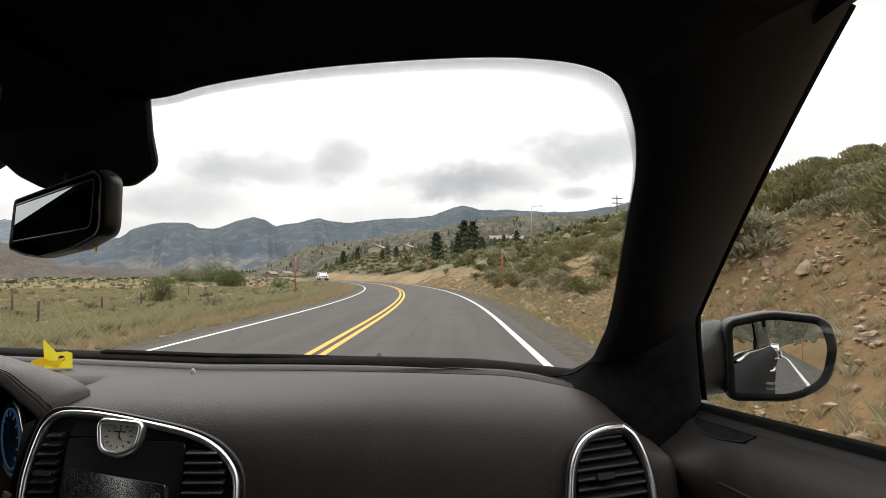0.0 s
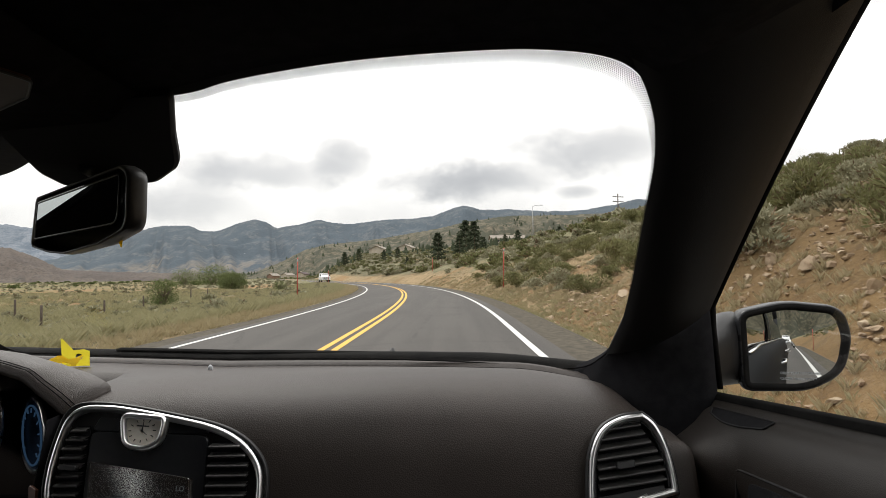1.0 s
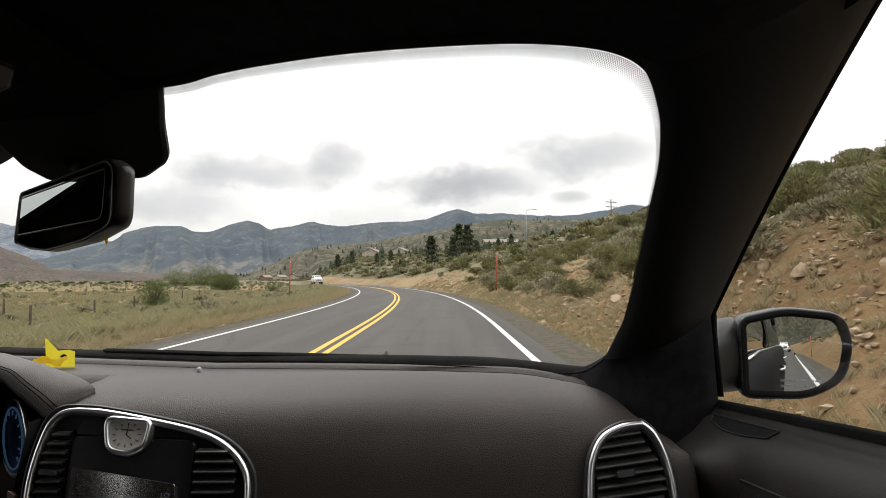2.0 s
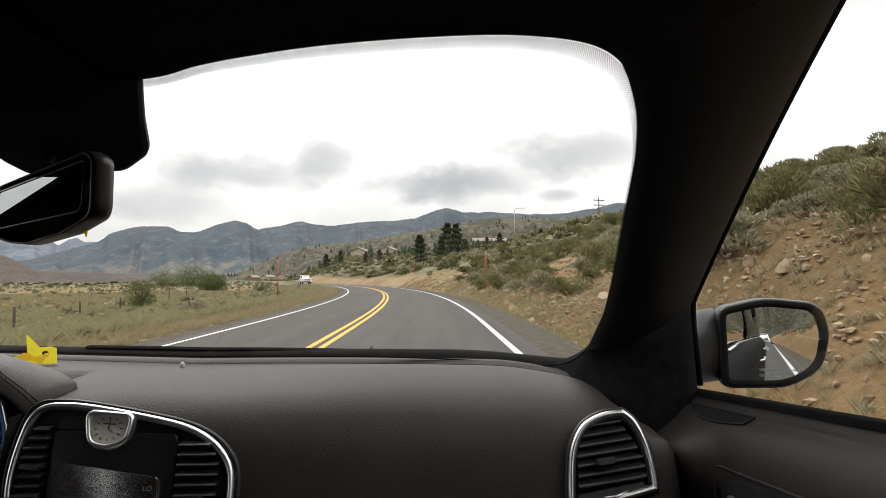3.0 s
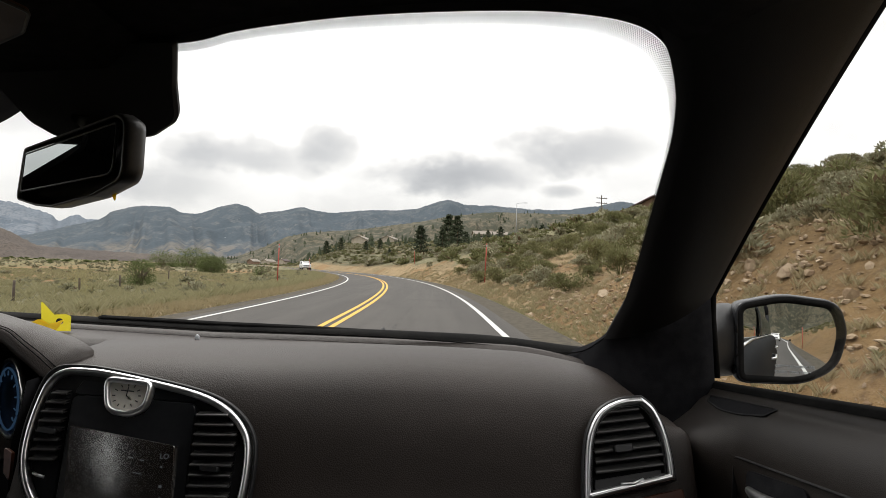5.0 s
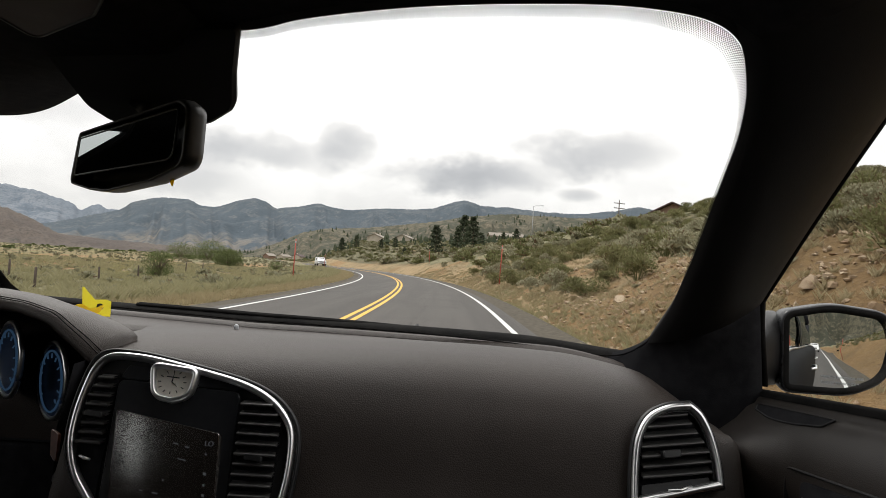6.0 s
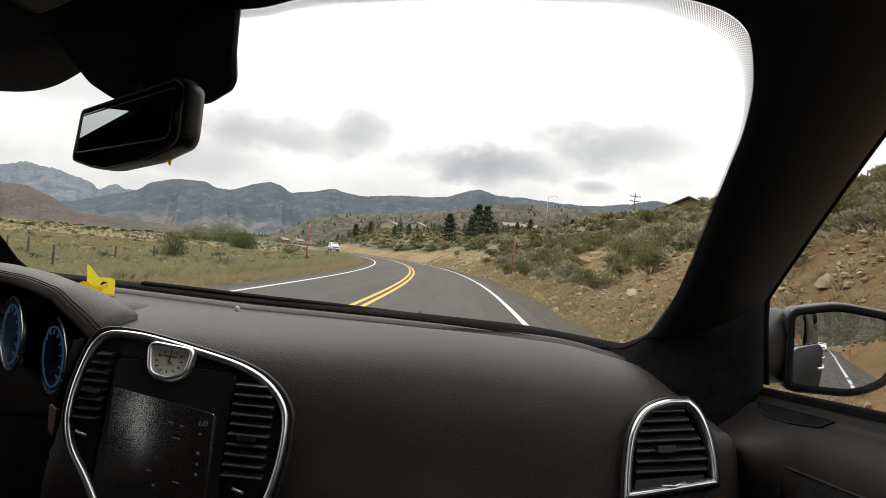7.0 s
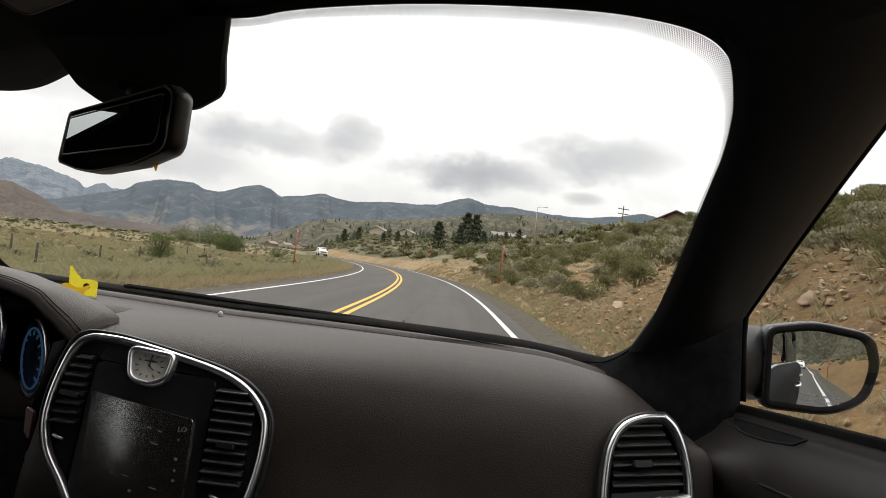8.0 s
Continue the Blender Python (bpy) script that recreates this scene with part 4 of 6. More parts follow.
peb_v, peb_f = [], []
protos = []
for i in range(5):
    me = rock_mesh(140 + i, 1)
    protos.append((np.array([v.co[:] for v in me.vertices]), [tuple(p.vertices) for p in me.polygons]))
k = 0
py = -6 + rng.uniform(0, 1, 24000) ** 1.5 * 50
px = road_x(py) + 4.85 + rng.uniform(-0.4, 7.4, 24000)
ps = 0.022 + 0.14 * rng.uniform(0, 1, 24000) ** 2.9 * (1 - 0.5 * sstep(py, 12, 26))
pz = ground_zs(px, py) + ps * 0.15
for x, y, z, s in zip(px, py, pz, ps):
    a = rng.uniform(0, 6.28)
    pv, pf = protos[rng.randint(5)]
    q = pv * s * rng.uniform(0.55, 1.45, 3)
    q = np.stack([q[:, 0] * math.cos(a) - q[:, 1] * math.sin(a), q[:, 0] * math.sin(a) + q[:, 1] * math.cos(a), q[:, 2]], -1)
    peb_v.append(q + (x, y, z))
    peb_f += [tuple(j + k for j in f) for f in pf]
    k += len(pv)
tagged(arrays("gravel", np.concatenate(peb_v), peb_f, M_ROCK, None, False), "loose gravel and stones on the cutting", "gravel", kind="stuff")


def broadleaf(name, x, y, wide, tall, leaves, seed, label):
    """A willow that branches from the ground, with an uneven crown of small leaves."""
    r = np.random.RandomState(seed)
    t = thing(name, label, "tree", "willows in the meadow", (x, y, ground_z(x, y) - 0.05))
    bm = bmesh.new()
    lobes = []
    for i in range(17):
        a = i * 2.4 + r.uniform(-0.3, 0.3)
        rad = wide * 0.5 * (0.08 + 0.66 * ((i + 0.5) / 17) ** 0.5) * r.uniform(0.85, 1.1)
        top = Vector((rad * math.cos(a), rad * math.sin(a), tall * (0.84 - 0.40 * (2 * rad / wide) ** 2) * r.uniform(0.88, 1.06)))
        mid = top * 0.5 + Vector((0, 0, tall * 0.1))
        tube_bm([(top.x * 0.04, top.y * 0.04, -0.1), mid * 0.55, mid, top], [0.11, 0.08, 0.05, 0.015], 6, bm=bm)
        lobes.append((np.array(top), wide * r.uniform(0.16, 0.25)))
        low = Vector((top.x * 1.15, top.y * 1.15, tall * r.uniform(0.18, 0.4)))
        lobes.append((np.array(low), wide * r.uniform(0.14, 0.22)))
    lobes.append((np.array((0, 0, tall * 0.8)), wide * 0.22))
    part("trunk", bm, M_BARK, t)
    verts, faces, pts = [], [], []
    for i in range(leaves):
        c, rad = lobes[i % len(lobes)]
        v = r.normal(0, 1, 3)
        v /= np.linalg.norm(v)
        p = c + v * rad * (r.uniform(0.35, 1.0) ** 0.5) * np.array((1, 1, 0.95)) * r.uniform(0.85, 1.12)
        if p[2] < 0.05:
            p[2] = r.uniform(0.05, 0.5)
        pts.append((p, v))
    leaf_cloud(r, pts, 0.019 * wide + 0.03, 0.34, 0.25, verts, faces)
    arrays("crown", verts, faces, M_WILLOW, t, False)
    return t


broadleaf("willow", -23.5, 50.5, 2.6, 2.5, 5000, 51, "small green willow standing alone in the meadow")
broadleaf("willow", -43.0, 121.0, 6.0, 3.2, 11000, 52, "round green willow thicket in the meadow")
broadleaf("willow", -86, 222.0, 14, 6.0, 5000, 53, "far green willow clump in the meadow")
broadleaf("willow", -101, 232.0, 11, 5.5, 4000, 54, "far green willow clump in the meadow")
broadleaf("willow", -27.0, 98.0, 2.2, 1.6, 2500, 55, "low green willow bush by the road bend")


def pine(x, y, tall, seed, label="dark green pine on the dry slope"):
    """A conifer: trunk, whorls of drooping boughs with needle tufts."""
    r = np.random.RandomState(seed)
    t = thing("pine_tree", label, "tree", "pines on the slope", (x, y, ground_z(x, y) - 0.1))
    bm = bmesh.new()
    tube_bm([(0, 0, 0), (0.02 * tall, 0, tall * 0.5), (0, 0, tall)], [0.03 * tall, 0.02 * tall, 0.004 * tall], 7, bm=bm)
    part("trunk", bm, M_BARK, t)
    verts, faces, pts = [], [], []
    for i in range(1400):
        h = r.uniform(0.08, 1.0) ** 0.9
        rad = tall * 0.40 * (1.02 - h) ** 0.62 * (0.75 + 0.35 * math.sin(h * 40)) * r.uniform(0.3, 1.1)
        a = r.uniform(0, 6.283)
        v = np.array((math.cos(a), math.sin(a), -0.25))
        pts.append((np.array((rad * math.cos(a), rad * math.sin(a), h * tall * 0.98)), v))
    leaf_cloud(r, pts, tall * 0.055, 0.35, 0.1, verts, faces)
    arrays("crown", verts, faces, M_PINE, t, False)
    return t


for i, (a, dist, tall) in enumerate(((-1.1, 126, 6.2), (0.9, 132, 5.0), (2.3, 124, 7.0), (1.5, 150, 9.0), (-4.0, 140, 2.4), (3.2, 175, 4.2), (-6.2, 190, 3.4), (-4.9, 200, 3.8), (-8.5, 230, 5), (-9.8, 240, 6), (5.2, 210, 5), (6.4, 215, 6))):
    pine(0.4 + dist * math.sin(radians(a)), dist * math.cos(radians(a)), tall, 300 + i)


rows_rng = random.Random(19)
for i in range(15):
    a, dist = 9.6 + 0.62 * i + rows_rng.uniform(-0.25, 0.25), rows_rng.uniform(175, 200)
    pine(0.4 + dist * math.sin(radians(a)), dist * math.cos(radians(a)), rows_rng.uniform(3.6, 5.6), 330 + i, "dark pine in a row along the hilltop")


def add_tree(V, F, r, x, y, z, h):
    """A rough far conifer of three ragged tiers."""
    w_ = r.uniform(0.26, 0.46)
    for lev in range(3):
        k = len(V)
        zb, zt = z + h * (0.05 + 0.28 * lev), z + h * (0.5 + 0.25 * lev)
        rad = h * w_ * (1 - 0.27 * lev)
        for q in range(5):
            a = q * 1.2566 + lev + r.uniform(-0.2, 0.2)
            V.append((x + rad * math.cos(a) * r.uniform(0.7, 1.2), y + rad * math.sin(a), zb + r.uniform(-0.05, 0.05) * h))
        V.append((x, y, zt))
        F += [(k + q, k + (q + 1) % 5, k + 5) for q in range(5)]


def far_trees():
    """Dark conifers dotted over the foothills, too far to tell apart."""
    r = np.random.RandomState(77)
    V, F = [], []
    foot = bpy.data.objects["backdrop_foothill"].data
    flank_pts = []
    while len(flank_pts) < 190:
        y = r.uniform(190, 560)
        x = y * math.tan(radians(r.uniform(-12, 24)))
        if x > float(road_x(y)) + 15 and waves(x, y, 91, 70) > r.uniform(-0.3, 0.5):
            flank_pts.append((x, y, ground_z(x, y)))
    while len(flank_pts) < 280:
        a, dist = radians(r.uniform(3.5, 18)), r.uniform(230, 340)
        x, y = dist * math.sin(a), dist * math.cos(a)
        if waves(x, y, 93, 40) > r.uniform(-0.4, 0.4):
            flank_pts.append((x, y, ground_z(x, y)))
    for x, y, z in flank_pts:
        add_tree(V, F, r, x, y, z - 0.3, r.uniform(2.0, 5.0))
    for me, n, lo, hi in ((foot, 700, 3.0, 7.0),):
        co = np.array([v.co[:] for v in me.vertices])
        quads = np.array([p.vertices[:] for p in me.polygons])
        quads = quads[r.permutation(len(quads))]
        count = 0
        for q in quads:
            a, b = r.uniform(0, 1, 2)
            x, y, z = co[q[0]] * (1 - a) * (1 - b) + co[q[1]] * a * (1 - b) + co[q[2]] * a * b + co[q[3]] * (1 - a) * b
            if y < 200 or waves(x, y, 81, 120) < r.uniform(-0.1, 0.6):
                continue
            count += 1
            if count > n:
                break
            z -= 0.5
            add_tree(V, F, r, x, y, z, r.uniform(lo, hi))
    tagged(arrays("far_pines", V, F, M_PINE, None, False), "dark pines dotted over the foothills", "tree", kind="stuff")


far_trees()


# ---- roadside things ----
def snow_stake(x, y, lean, tall=2.6):
    t = thing("snow_stake", "tall faded red snow stake at the road edge", "marker post", "snow stakes", (x, y, ground_z(x, y) - 0.15))
    t.matrix_basis = t.matrix_basis @ pose(0, 0, 0, lean * 0.5, lean, 0)
    bm = tube_bm([(0, 0, 0), (0, 0, tall * 0.5), (0, 0, tall)], 0.033, 8)
    part("post", bm, M_STAKE, t)
    part("reflector", box_bm(-0.035, 0.035, -0.032, -0.02, tall - 0.22, tall - 0.10, 0.003), M_SILVERING, t, "pale reflector plate")
    part("band", tube_bm([(0, 0, tall * 0.42), (0, 0, tall * 0.46)], 0.031, 8), M_SILVERING, t, "pale band")


snow_stake(3.75, 38.5, 1.5)
snow_stake(-8.4, 35.0, 1)
snow_stake(-19.2, 98, 1)
snow_stake(-2.2, 92, -1)
snow_stake(3.4, -22, 1)


def fence_post(x, y, tall, turn):
    t = thing("fence_post", "weathered wooden fence post in the meadow", "fence post", "meadow fence posts", (x, y, ground_z(x, y) - 0.2), turn)
    bm = tube_bm([(0, 0, 0), (0.01, 0, tall * 0.5), (0, 0.01, tall), (0, 0.01, tall + 0.015)], [0.07, 0.065, 0.06, 0.04], 8)
    part("post", bm, M_POST, t)


for i in range(7):
    fence_post(-20.5 - 1.9 * i + 0.4 * math.sin(i * 3.1), 31 + i * (9 if i % 3 else 2), 1.3 + 0.12 * math.sin(i * 5), i * 40)


def street_lamp(x, y):
    t = thing("street_lamp", "grey steel lamp post with a single arm", "street lamp", "", (x, y, ground_z(x, y) - 0.2))
    part("pole", tube_bm([(0, 0, 0), (0, 0, 6), (0, 0, 11.2)], [0.11, 0.09, 0.06], 10), M_STEEL, t)
    part("arm", tube_bm([(0, 0, 11.1), (0.6, 0, 11.35), (2.0, 0, 11.45)], 0.045, 8), M_STEEL, t)
    part("lamp_head", box_bm(1.8, 2.6, -0.14, 0.14, 11.36, 11.50, 0.05), M_STEEL, t)


def utility_pole(x, y):
    t = thing("utility_pole", "wooden utility pole with two crossarms on the slope", "utility pole", "", (x, y, ground_z(x, y) - 0.4), 20)
    part("pole", tube_bm([(0, 0, 0), (0, 0, 5), (0, 0, 10)], [0.16, 0.13, 0.10], 10), M_POST, t)
    for z in (9.3, 8.3):
        part("crossarm", box_bm(-1.3, 1.3, -0.16, -0.04, z, z + 0.14, 0.015), M_POST, t)
        for x0 in (-1.15, -0.6, 0.6, 1.15):
            part("insulator", tube_bm([(x0, -0.1, z + 0.12), (x0, -0.1, z + 0.2), (x0, -0.1, z + 0.3)], [0.05, 0.07, 0.03], 8), M_SILVERING, t)


street_lamp(21.0, 150)
utility_pole(35.1, 125)


def house(x, y, turn, width, deep, wall, roof, wall_mat, roof_mat, label, windows=3, z=None):
    """A gabled house: walls, overhanging roof, chimney, framed windows and a door."""
    t = thing("house", label, "house", "houses on the hill", (x, y, (ground_z(x, y) if z is None else z) - 0.6), turn)
    w2, d2, h = width / 2, deep / 2, wall + 0.6
    bm = bmesh.new()
    base = [(-w2, -d2), (w2, -d2), (w2, d2), (-w2, d2)]
    lo = [bm.verts.new((a, b, 0)) for a, b in base]
    hi = [bm.verts.new((a, b, h)) for a, b in base]
    g0, g1 = bm.verts.new((-w2, 0, h + roof)), bm.verts.new((w2, 0, h + roof))
    for i in range(4):
        bm.faces.new((lo[i], lo[(i + 1) % 4], hi[(i + 1) % 4], hi[i]))
    bm.faces.new((hi[1], hi[2], g1))
    bm.faces.new((hi[3], hi[0], g0))
    bm.faces.new(lo[::-1])
    part("wall", bm, wall_mat, t, smooth=False)
    for sgn in (-1, 1):
        o = 0.6
        sl = roof / d2
        rows = [[(-w2 - o, sgn * (d2 + o), h - sl * o + 0.04), (w2 + o, sgn * (d2 + o), h - sl * o + 0.04)], [(-w2 - o, 0, h + roof + 0.04), (w2 + o, 0, h + roof + 0.04)]]
        part("roof", thicken(grid_bm(rows), -0.18), roof_mat, t, smooth=False)
    part("chimney", box_bm(w2 * 0.4, w2 * 0.4 + 0.7, -0.9, -0.2, h + roof * 0.4, h + roof + 0.9, 0.03), wall_mat, t)
    for i in range(windows):
        cx = -w2 + width * (i + 0.6) / (windows + 0.4)
        fr = part("window", box_bm(cx - 0.75, cx + 0.75, -d2 - 0.06, -d2 + 0.05, h - 1.9, h - 0.7, 0.02), M_WALL, t)
        part("pane", box_bm(cx - 0.65, cx + 0.65, -d2 - 0.075, -d2 - 0.05, h - 1.8, h - 0.8), M_DARKGLASS, fr)
    part("door", box_bm(w2 - 1.9, w2 - 0.9, -d2 - 0.05, -d2 + 0.05, 0.5, 2.6, 0.02), M_BROWNWALL, t)


def at_angle(a, dist):
    return 0.4 + dist * math.sin(radians(a)), dist * math.cos(radians(a))


for a, dist, wd, dp, lab, m1, m2, wh in ((-6.6, 330, 9, 8, "beige gabled house on the hillside", M_WALL, M_ROOF, 2.6), (-4.0, 345, 9, 8, "beige gabled house on the hillside", M_WALL, M_ROOF, 2.6),
                                         (5.4, 330, 18, 8, "long low pale building among the brush", M_WALL, M_ROOF, 3.2), (-14.9, 520, 9, 7, "small beige house down in the valley", M_WALL, M_ROOF, 3.0),
                                         (-13.6, 500, 8, 7, "small brown-roofed house down in the valley", M_WALL, M_REDROOF, 3.4), (-16.2, 560, 7, 9, "small brown house down in the valley", M_BROWNWALL, M_ROOF, 2.8)):
    hx, hy = at_angle(a, dist)
    house(hx, hy, -a + (70 if -8 < a < 0 else 12 if a > 0 else a * 9), wd, dp, wh, dp * 0.22, m1, m2, lab)
hx, hy = at_angle(21.2, 104)
house(hx, hy, 52, 13, 9.5, 1.9, 2.2, M_BROWNWALL, M_REDROOF, "brown lodge with a low rust-coloured roof on the hill", 4)


# ---- vehicles on the road ----
def wheel(parent, x, y, r, wdt):
    tyre = part("wheel", tube_bm([(x - wdt / 2, y, r), (x - wdt / 2 + 0.03, y, r), (x + wdt / 2 - 0.03, y, r), (x + wdt / 2, y, r)], [r * 0.86, r, r, r * 0.86], 20), M_RUBBER, parent)
    s = 1 if x > 0 else -1
    part("rim", tube_bm([(x + s * wdt * 0.45, y, r), (x + s * (wdt * 0.5 + 0.012), y, r)], [r * 0.6, r * 0.52], 16), M_STEEL, tyre)


def section_body(secs, mat, name, parent):
    """A body lofted from cross sections: y, half width at sill, shoulder and top, and their heights."""
    rows = []
    for y, ws, wm, wt, zs, zm, zt in secs:
        half = [(ws * 0.9, zs), (ws, zs + 0.06), (wm, zm), (wt + 0.06, zt - 0.05), (wt, zt)]
        rows.append([(a, y, z) for a, z in half] + [(-a, y, z) for a, z in half[::-1]])
    bm = grid_bm(rows, closed_v=True)
    bm.verts.ensure_lookup_table()
    n = len(rows[0])
    bm.faces.new([bm.verts[i] for i in range(n)])
    bm.faces.new([bm.verts[len(rows) * n - 1 - i] for i in range(n)])
    bmesh.ops.recalc_face_normals(bm, faces=bm.faces)
    return part(name, bm, mat, parent, smooth=False)


def pickup(x, y, turn, label, lit):
    """A full-size pickup; it faces -y before it is turned."""
    t = thing("pickup_truck", label, "pickup truck", "", (x, y, 0.03 + float(grade(y))), turn)
    section_body([(-2.85, 0.86, 0.92, 0.86, 0.55, 0.85, 1.08), (-2.7, 0.95, 1.0, 0.92, 0.45, 0.9, 1.16), (-1.5, 0.97, 1.01, 0.92, 0.42, 0.95, 1.24), (2.6, 0.97, 1.01, 0.94, 0.42, 0.95, 1.25), (2.8, 0.93, 0.97, 0.92, 0.5, 0.95, 1.22)], M_TRUCK, "body", t)
    section_body([(-1.6, 0.86, 0.88, 0.86, 1.2, 1.25, 1.30), (-0.95, 0.92, 0.86, 0.70, 1.2, 1.55, 1.93), (0.7, 0.92, 0.86, 0.70, 1.2, 1.55, 1.95), (0.85, 0.92, 0.86, 0.68, 1.2, 1.55, 1.92)], M_TRUCK, "cab", t)
    section_body([(0.95, 0.92, 0.90, 0.80, 1.2, 1.5, 2.0), (2.7, 0.92, 0.90, 0.80, 1.2, 1.5, 2.0), (2.78, 0.9, 0.86, 0.74, 1.2, 1.5, 1.95)], M_TRUCK, "bed_cover", t)
    ws = grid_bm([[(-0.76, -1.52, 1.34), (0.76, -1.52, 1.34)], [(-0.64, -1.0, 1.86), (0.64, -1.0, 1.86)]])
    part("windscreen", thicken(ws, 0.02), M_DARKGLASS, t)
    for s in (-1, 1):
        for y0, y1 in ((-0.9, -0.1), (0.0, 0.65)):
            part("side_window", box_bm(s * 0.80 - 0.06, s * 0.80 + 0.06, y0, y1, 1.36, 1.82, 0.02), M_DARKGLASS, t)
        part("wing_mirror", box_bm(s * 1.03 - 0.09, s * 1.03 + 0.09, -1.12, -1.02, 1.32, 1.62, 0.03), M_PLASTIC, t)
        hl = part("headlight", box_bm(s * 0.74 - 0.15, s * 0.74 + 0.15, -2.88, -2.80, 0.80, 1.02, 0.02), M_SILVERING, t)
        if lit:
            part("bulb", tube_bm([(s * 0.74, -2.90, 0.91), (s * 0.74, -2.87, 0.91)], 0.10, 12), M_LAMP, hl, "lit headlight bulb")
        for yy in (-1.95, 1.75):
            wheel(t, s * 0.88, yy, 0.40, 0.27)
    grille = part("grille", box_bm(-0.56, 0.56, -2.89, -2.82, 0.74, 1.06, 0.02), M_PLASTIC, t)
    for i in range(3):
        part("grille_bar", box_bm(-0.55, 0.55, -2.91, -2.885, 0.79 + i * 0.1, 0.82 + i * 0.1, 0.005), M_CHROME, grille)
    part("bumper", box_bm(-0.98, 0.98, -3.0, -2.86, 0.48, 0.70, 0.04), M_CHROME, t)
    part("number_plate", box_bm(-0.15, 0.15, -3.01, -2.995, 0.52, 0.66, 0.004), M_SILVERING, t)


pickup(float(road_x(140)) - 1.45, 140.0, 19.0, "white pickup truck with a canopy coming the other way", False)
pickup(float(road_x(-46)) + 1.55, -46.0, 180.0, "pale pickup truck following with its headlights on", True)


# ---- the car that the camera rides in ----
car = thing("car", "dark saloon car cabin with a black leather-look dashboard", "car")


def screen_y(x, z):
    """Depth of the windscreen's surface."""
    u = x / 0.62
    bow = -0.10 * u * u if x > 0 else 0.28 * -x
    return 1.09 + bow - (z - 1.06) * 1.3


def on_screen(x, z, d=0.0):
    """A point of the windscreen, moved d metres inwards."""
    return Vector((x, screen_y(x, z) - d * 0.61, z - d * 0.79))


def catmull(pts, per):
    out = []
    p = [Vector(q) for q in pts]
    for i in range(len(p) - 1):
        a, b, c, d = p[max(i - 1, 0)], p[i], p[i + 1], p[min(i + 2, len(p) - 1)]
        for k in range(per):
            t = k / per
            out.append(0.5 * ((2 * b) + (c - a) * t + (2 * a - 5 * b + 4 * c - d) * t * t + (3 * b - a - 3 * c + d) * t ** 3))
    return out + [p[-1]]


# opening of the windscreen: foot, right corner, roof corner, header
def screen_outline(step=0.01):
    rim = [(0.30, 1.062), (0.45, 1.058), (0.57, 1.050), (0.617, 1.054), (0.638, 1.072), (0.648, 1.096), (0.652, 1.140), (0.646, 1.195), (0.635, 1.265), (0.626, 1.325), (0.616, 1.354), (0.602, 1.377), (0.580, 1.396), (0.550, 1.4075),
           (0.505, 1.415), (0.45, 1.4195), (0.37, 1.4215), (0.29, 1.4205), (0.215, 1.416), (0.165, 1.411), (0.107, 1.403), (-0.05, 1.396), (-0.25, 1.386)]
    pts = catmull(rim, 6) + [Vector(p) for p in rounded([(-0.25, 1.386), (-0.47, 1.375), (-0.50, 1.066), (0.30, 1.062)], [0.0, 0.06, 0.05, 0.0], 8)[9:-9]]
    out = []
    for a, b in zip(pts, pts[1:] + pts[:1]):
        k = max(1, int((b - a).length / step))
        out += [a.lerp(b, q / k) for q in range(k)]
    pts = out
    return pts


OUT = screen_outline()


def screen_pane():
    c = Vector((0.08, 1.23))
    rows = []
    for k in (1.02, 0.85, 0.65, 0.45, 0.25, 0.05):
        rows.append([on_screen(*(c + (p - c) * k), -0.004) for p in OUT])
    bm = grid_bm(rows, closed_v=True)
    bm.verts.ensure_lookup_table()
    n = len(OUT)
    bm.faces.new([bm.verts[5 * n + i] for i in range(n)])
    ob = part("windscreen", bm, M_PANE, car)
    ob.visible_shadow = False


screen_pane()


def inward(i, outline):
    n = len(outline)
    t = (outline[(i + 1) % n] - outline[i - 1]).normalized()
    nrm = Vector((t.y, -t.x))
    c = Vector((0.08, 1.23))
    return nrm if nrm.dot(c - outline[i]) > 0 else -nrm


def frit():
    """The dotted black band round the glass, widest at the roof corner."""
    bm = bmesh.new()
    uvl = bm.loops.layers.uv.new("UVMap")
    n = len(OUT)
    run, prev, cols = 0.0, OUT[0], []
    for i, p in enumerate(list(OUT) + [OUT[0]]):
        q = OUT[i % n]
        run += (q - prev).length
        prev = q
        high = smooth01(q.y, 1.30, 1.385)
        corner = math.exp(-((q.x - 0.585) / 0.06) ** 2) * smooth01(q.y, 1.36, 1.39)
        wide = 0.0022 + 0.0014 * smooth01(q.x, 0.4, 0.6) * smooth01(q.y, 1.12, 1.25) + high * (0.0055 - 0.0025 * (1 - smooth01(q.x, 0.1, 0.4))) + 0.0022 * corner
        nrm = inward(i % n, OUT)
        cols.append((bm.verts.new(on_screen(*q, 0.0015)), bm.verts.new(on_screen(*(q + nrm * wide), 0.0015)), run / 0.0023, wide / 0.0023))
    for a, b in zip(cols, cols[1:]):
        f = bm.faces.new((a[0], b[0], b[1], a[1]))
        for lp, uv in zip(f.loops, ((a[2], 0), (b[2], 0), (b[2], b[3]), (a[2], a[3]))):
            lp[uvl].uv = uv
    ob = part("windscreen_frit", bm, M_FRIT, car, "black dotted enamel band")
    ob.visible_shadow = False


frit()

SILL = lambda y: 1.020 + (0.87 - max(y, 0.40)) * 0.098 + 0.015 * max(0.0, 0.40 - y)
WINDOW_X = 0.782


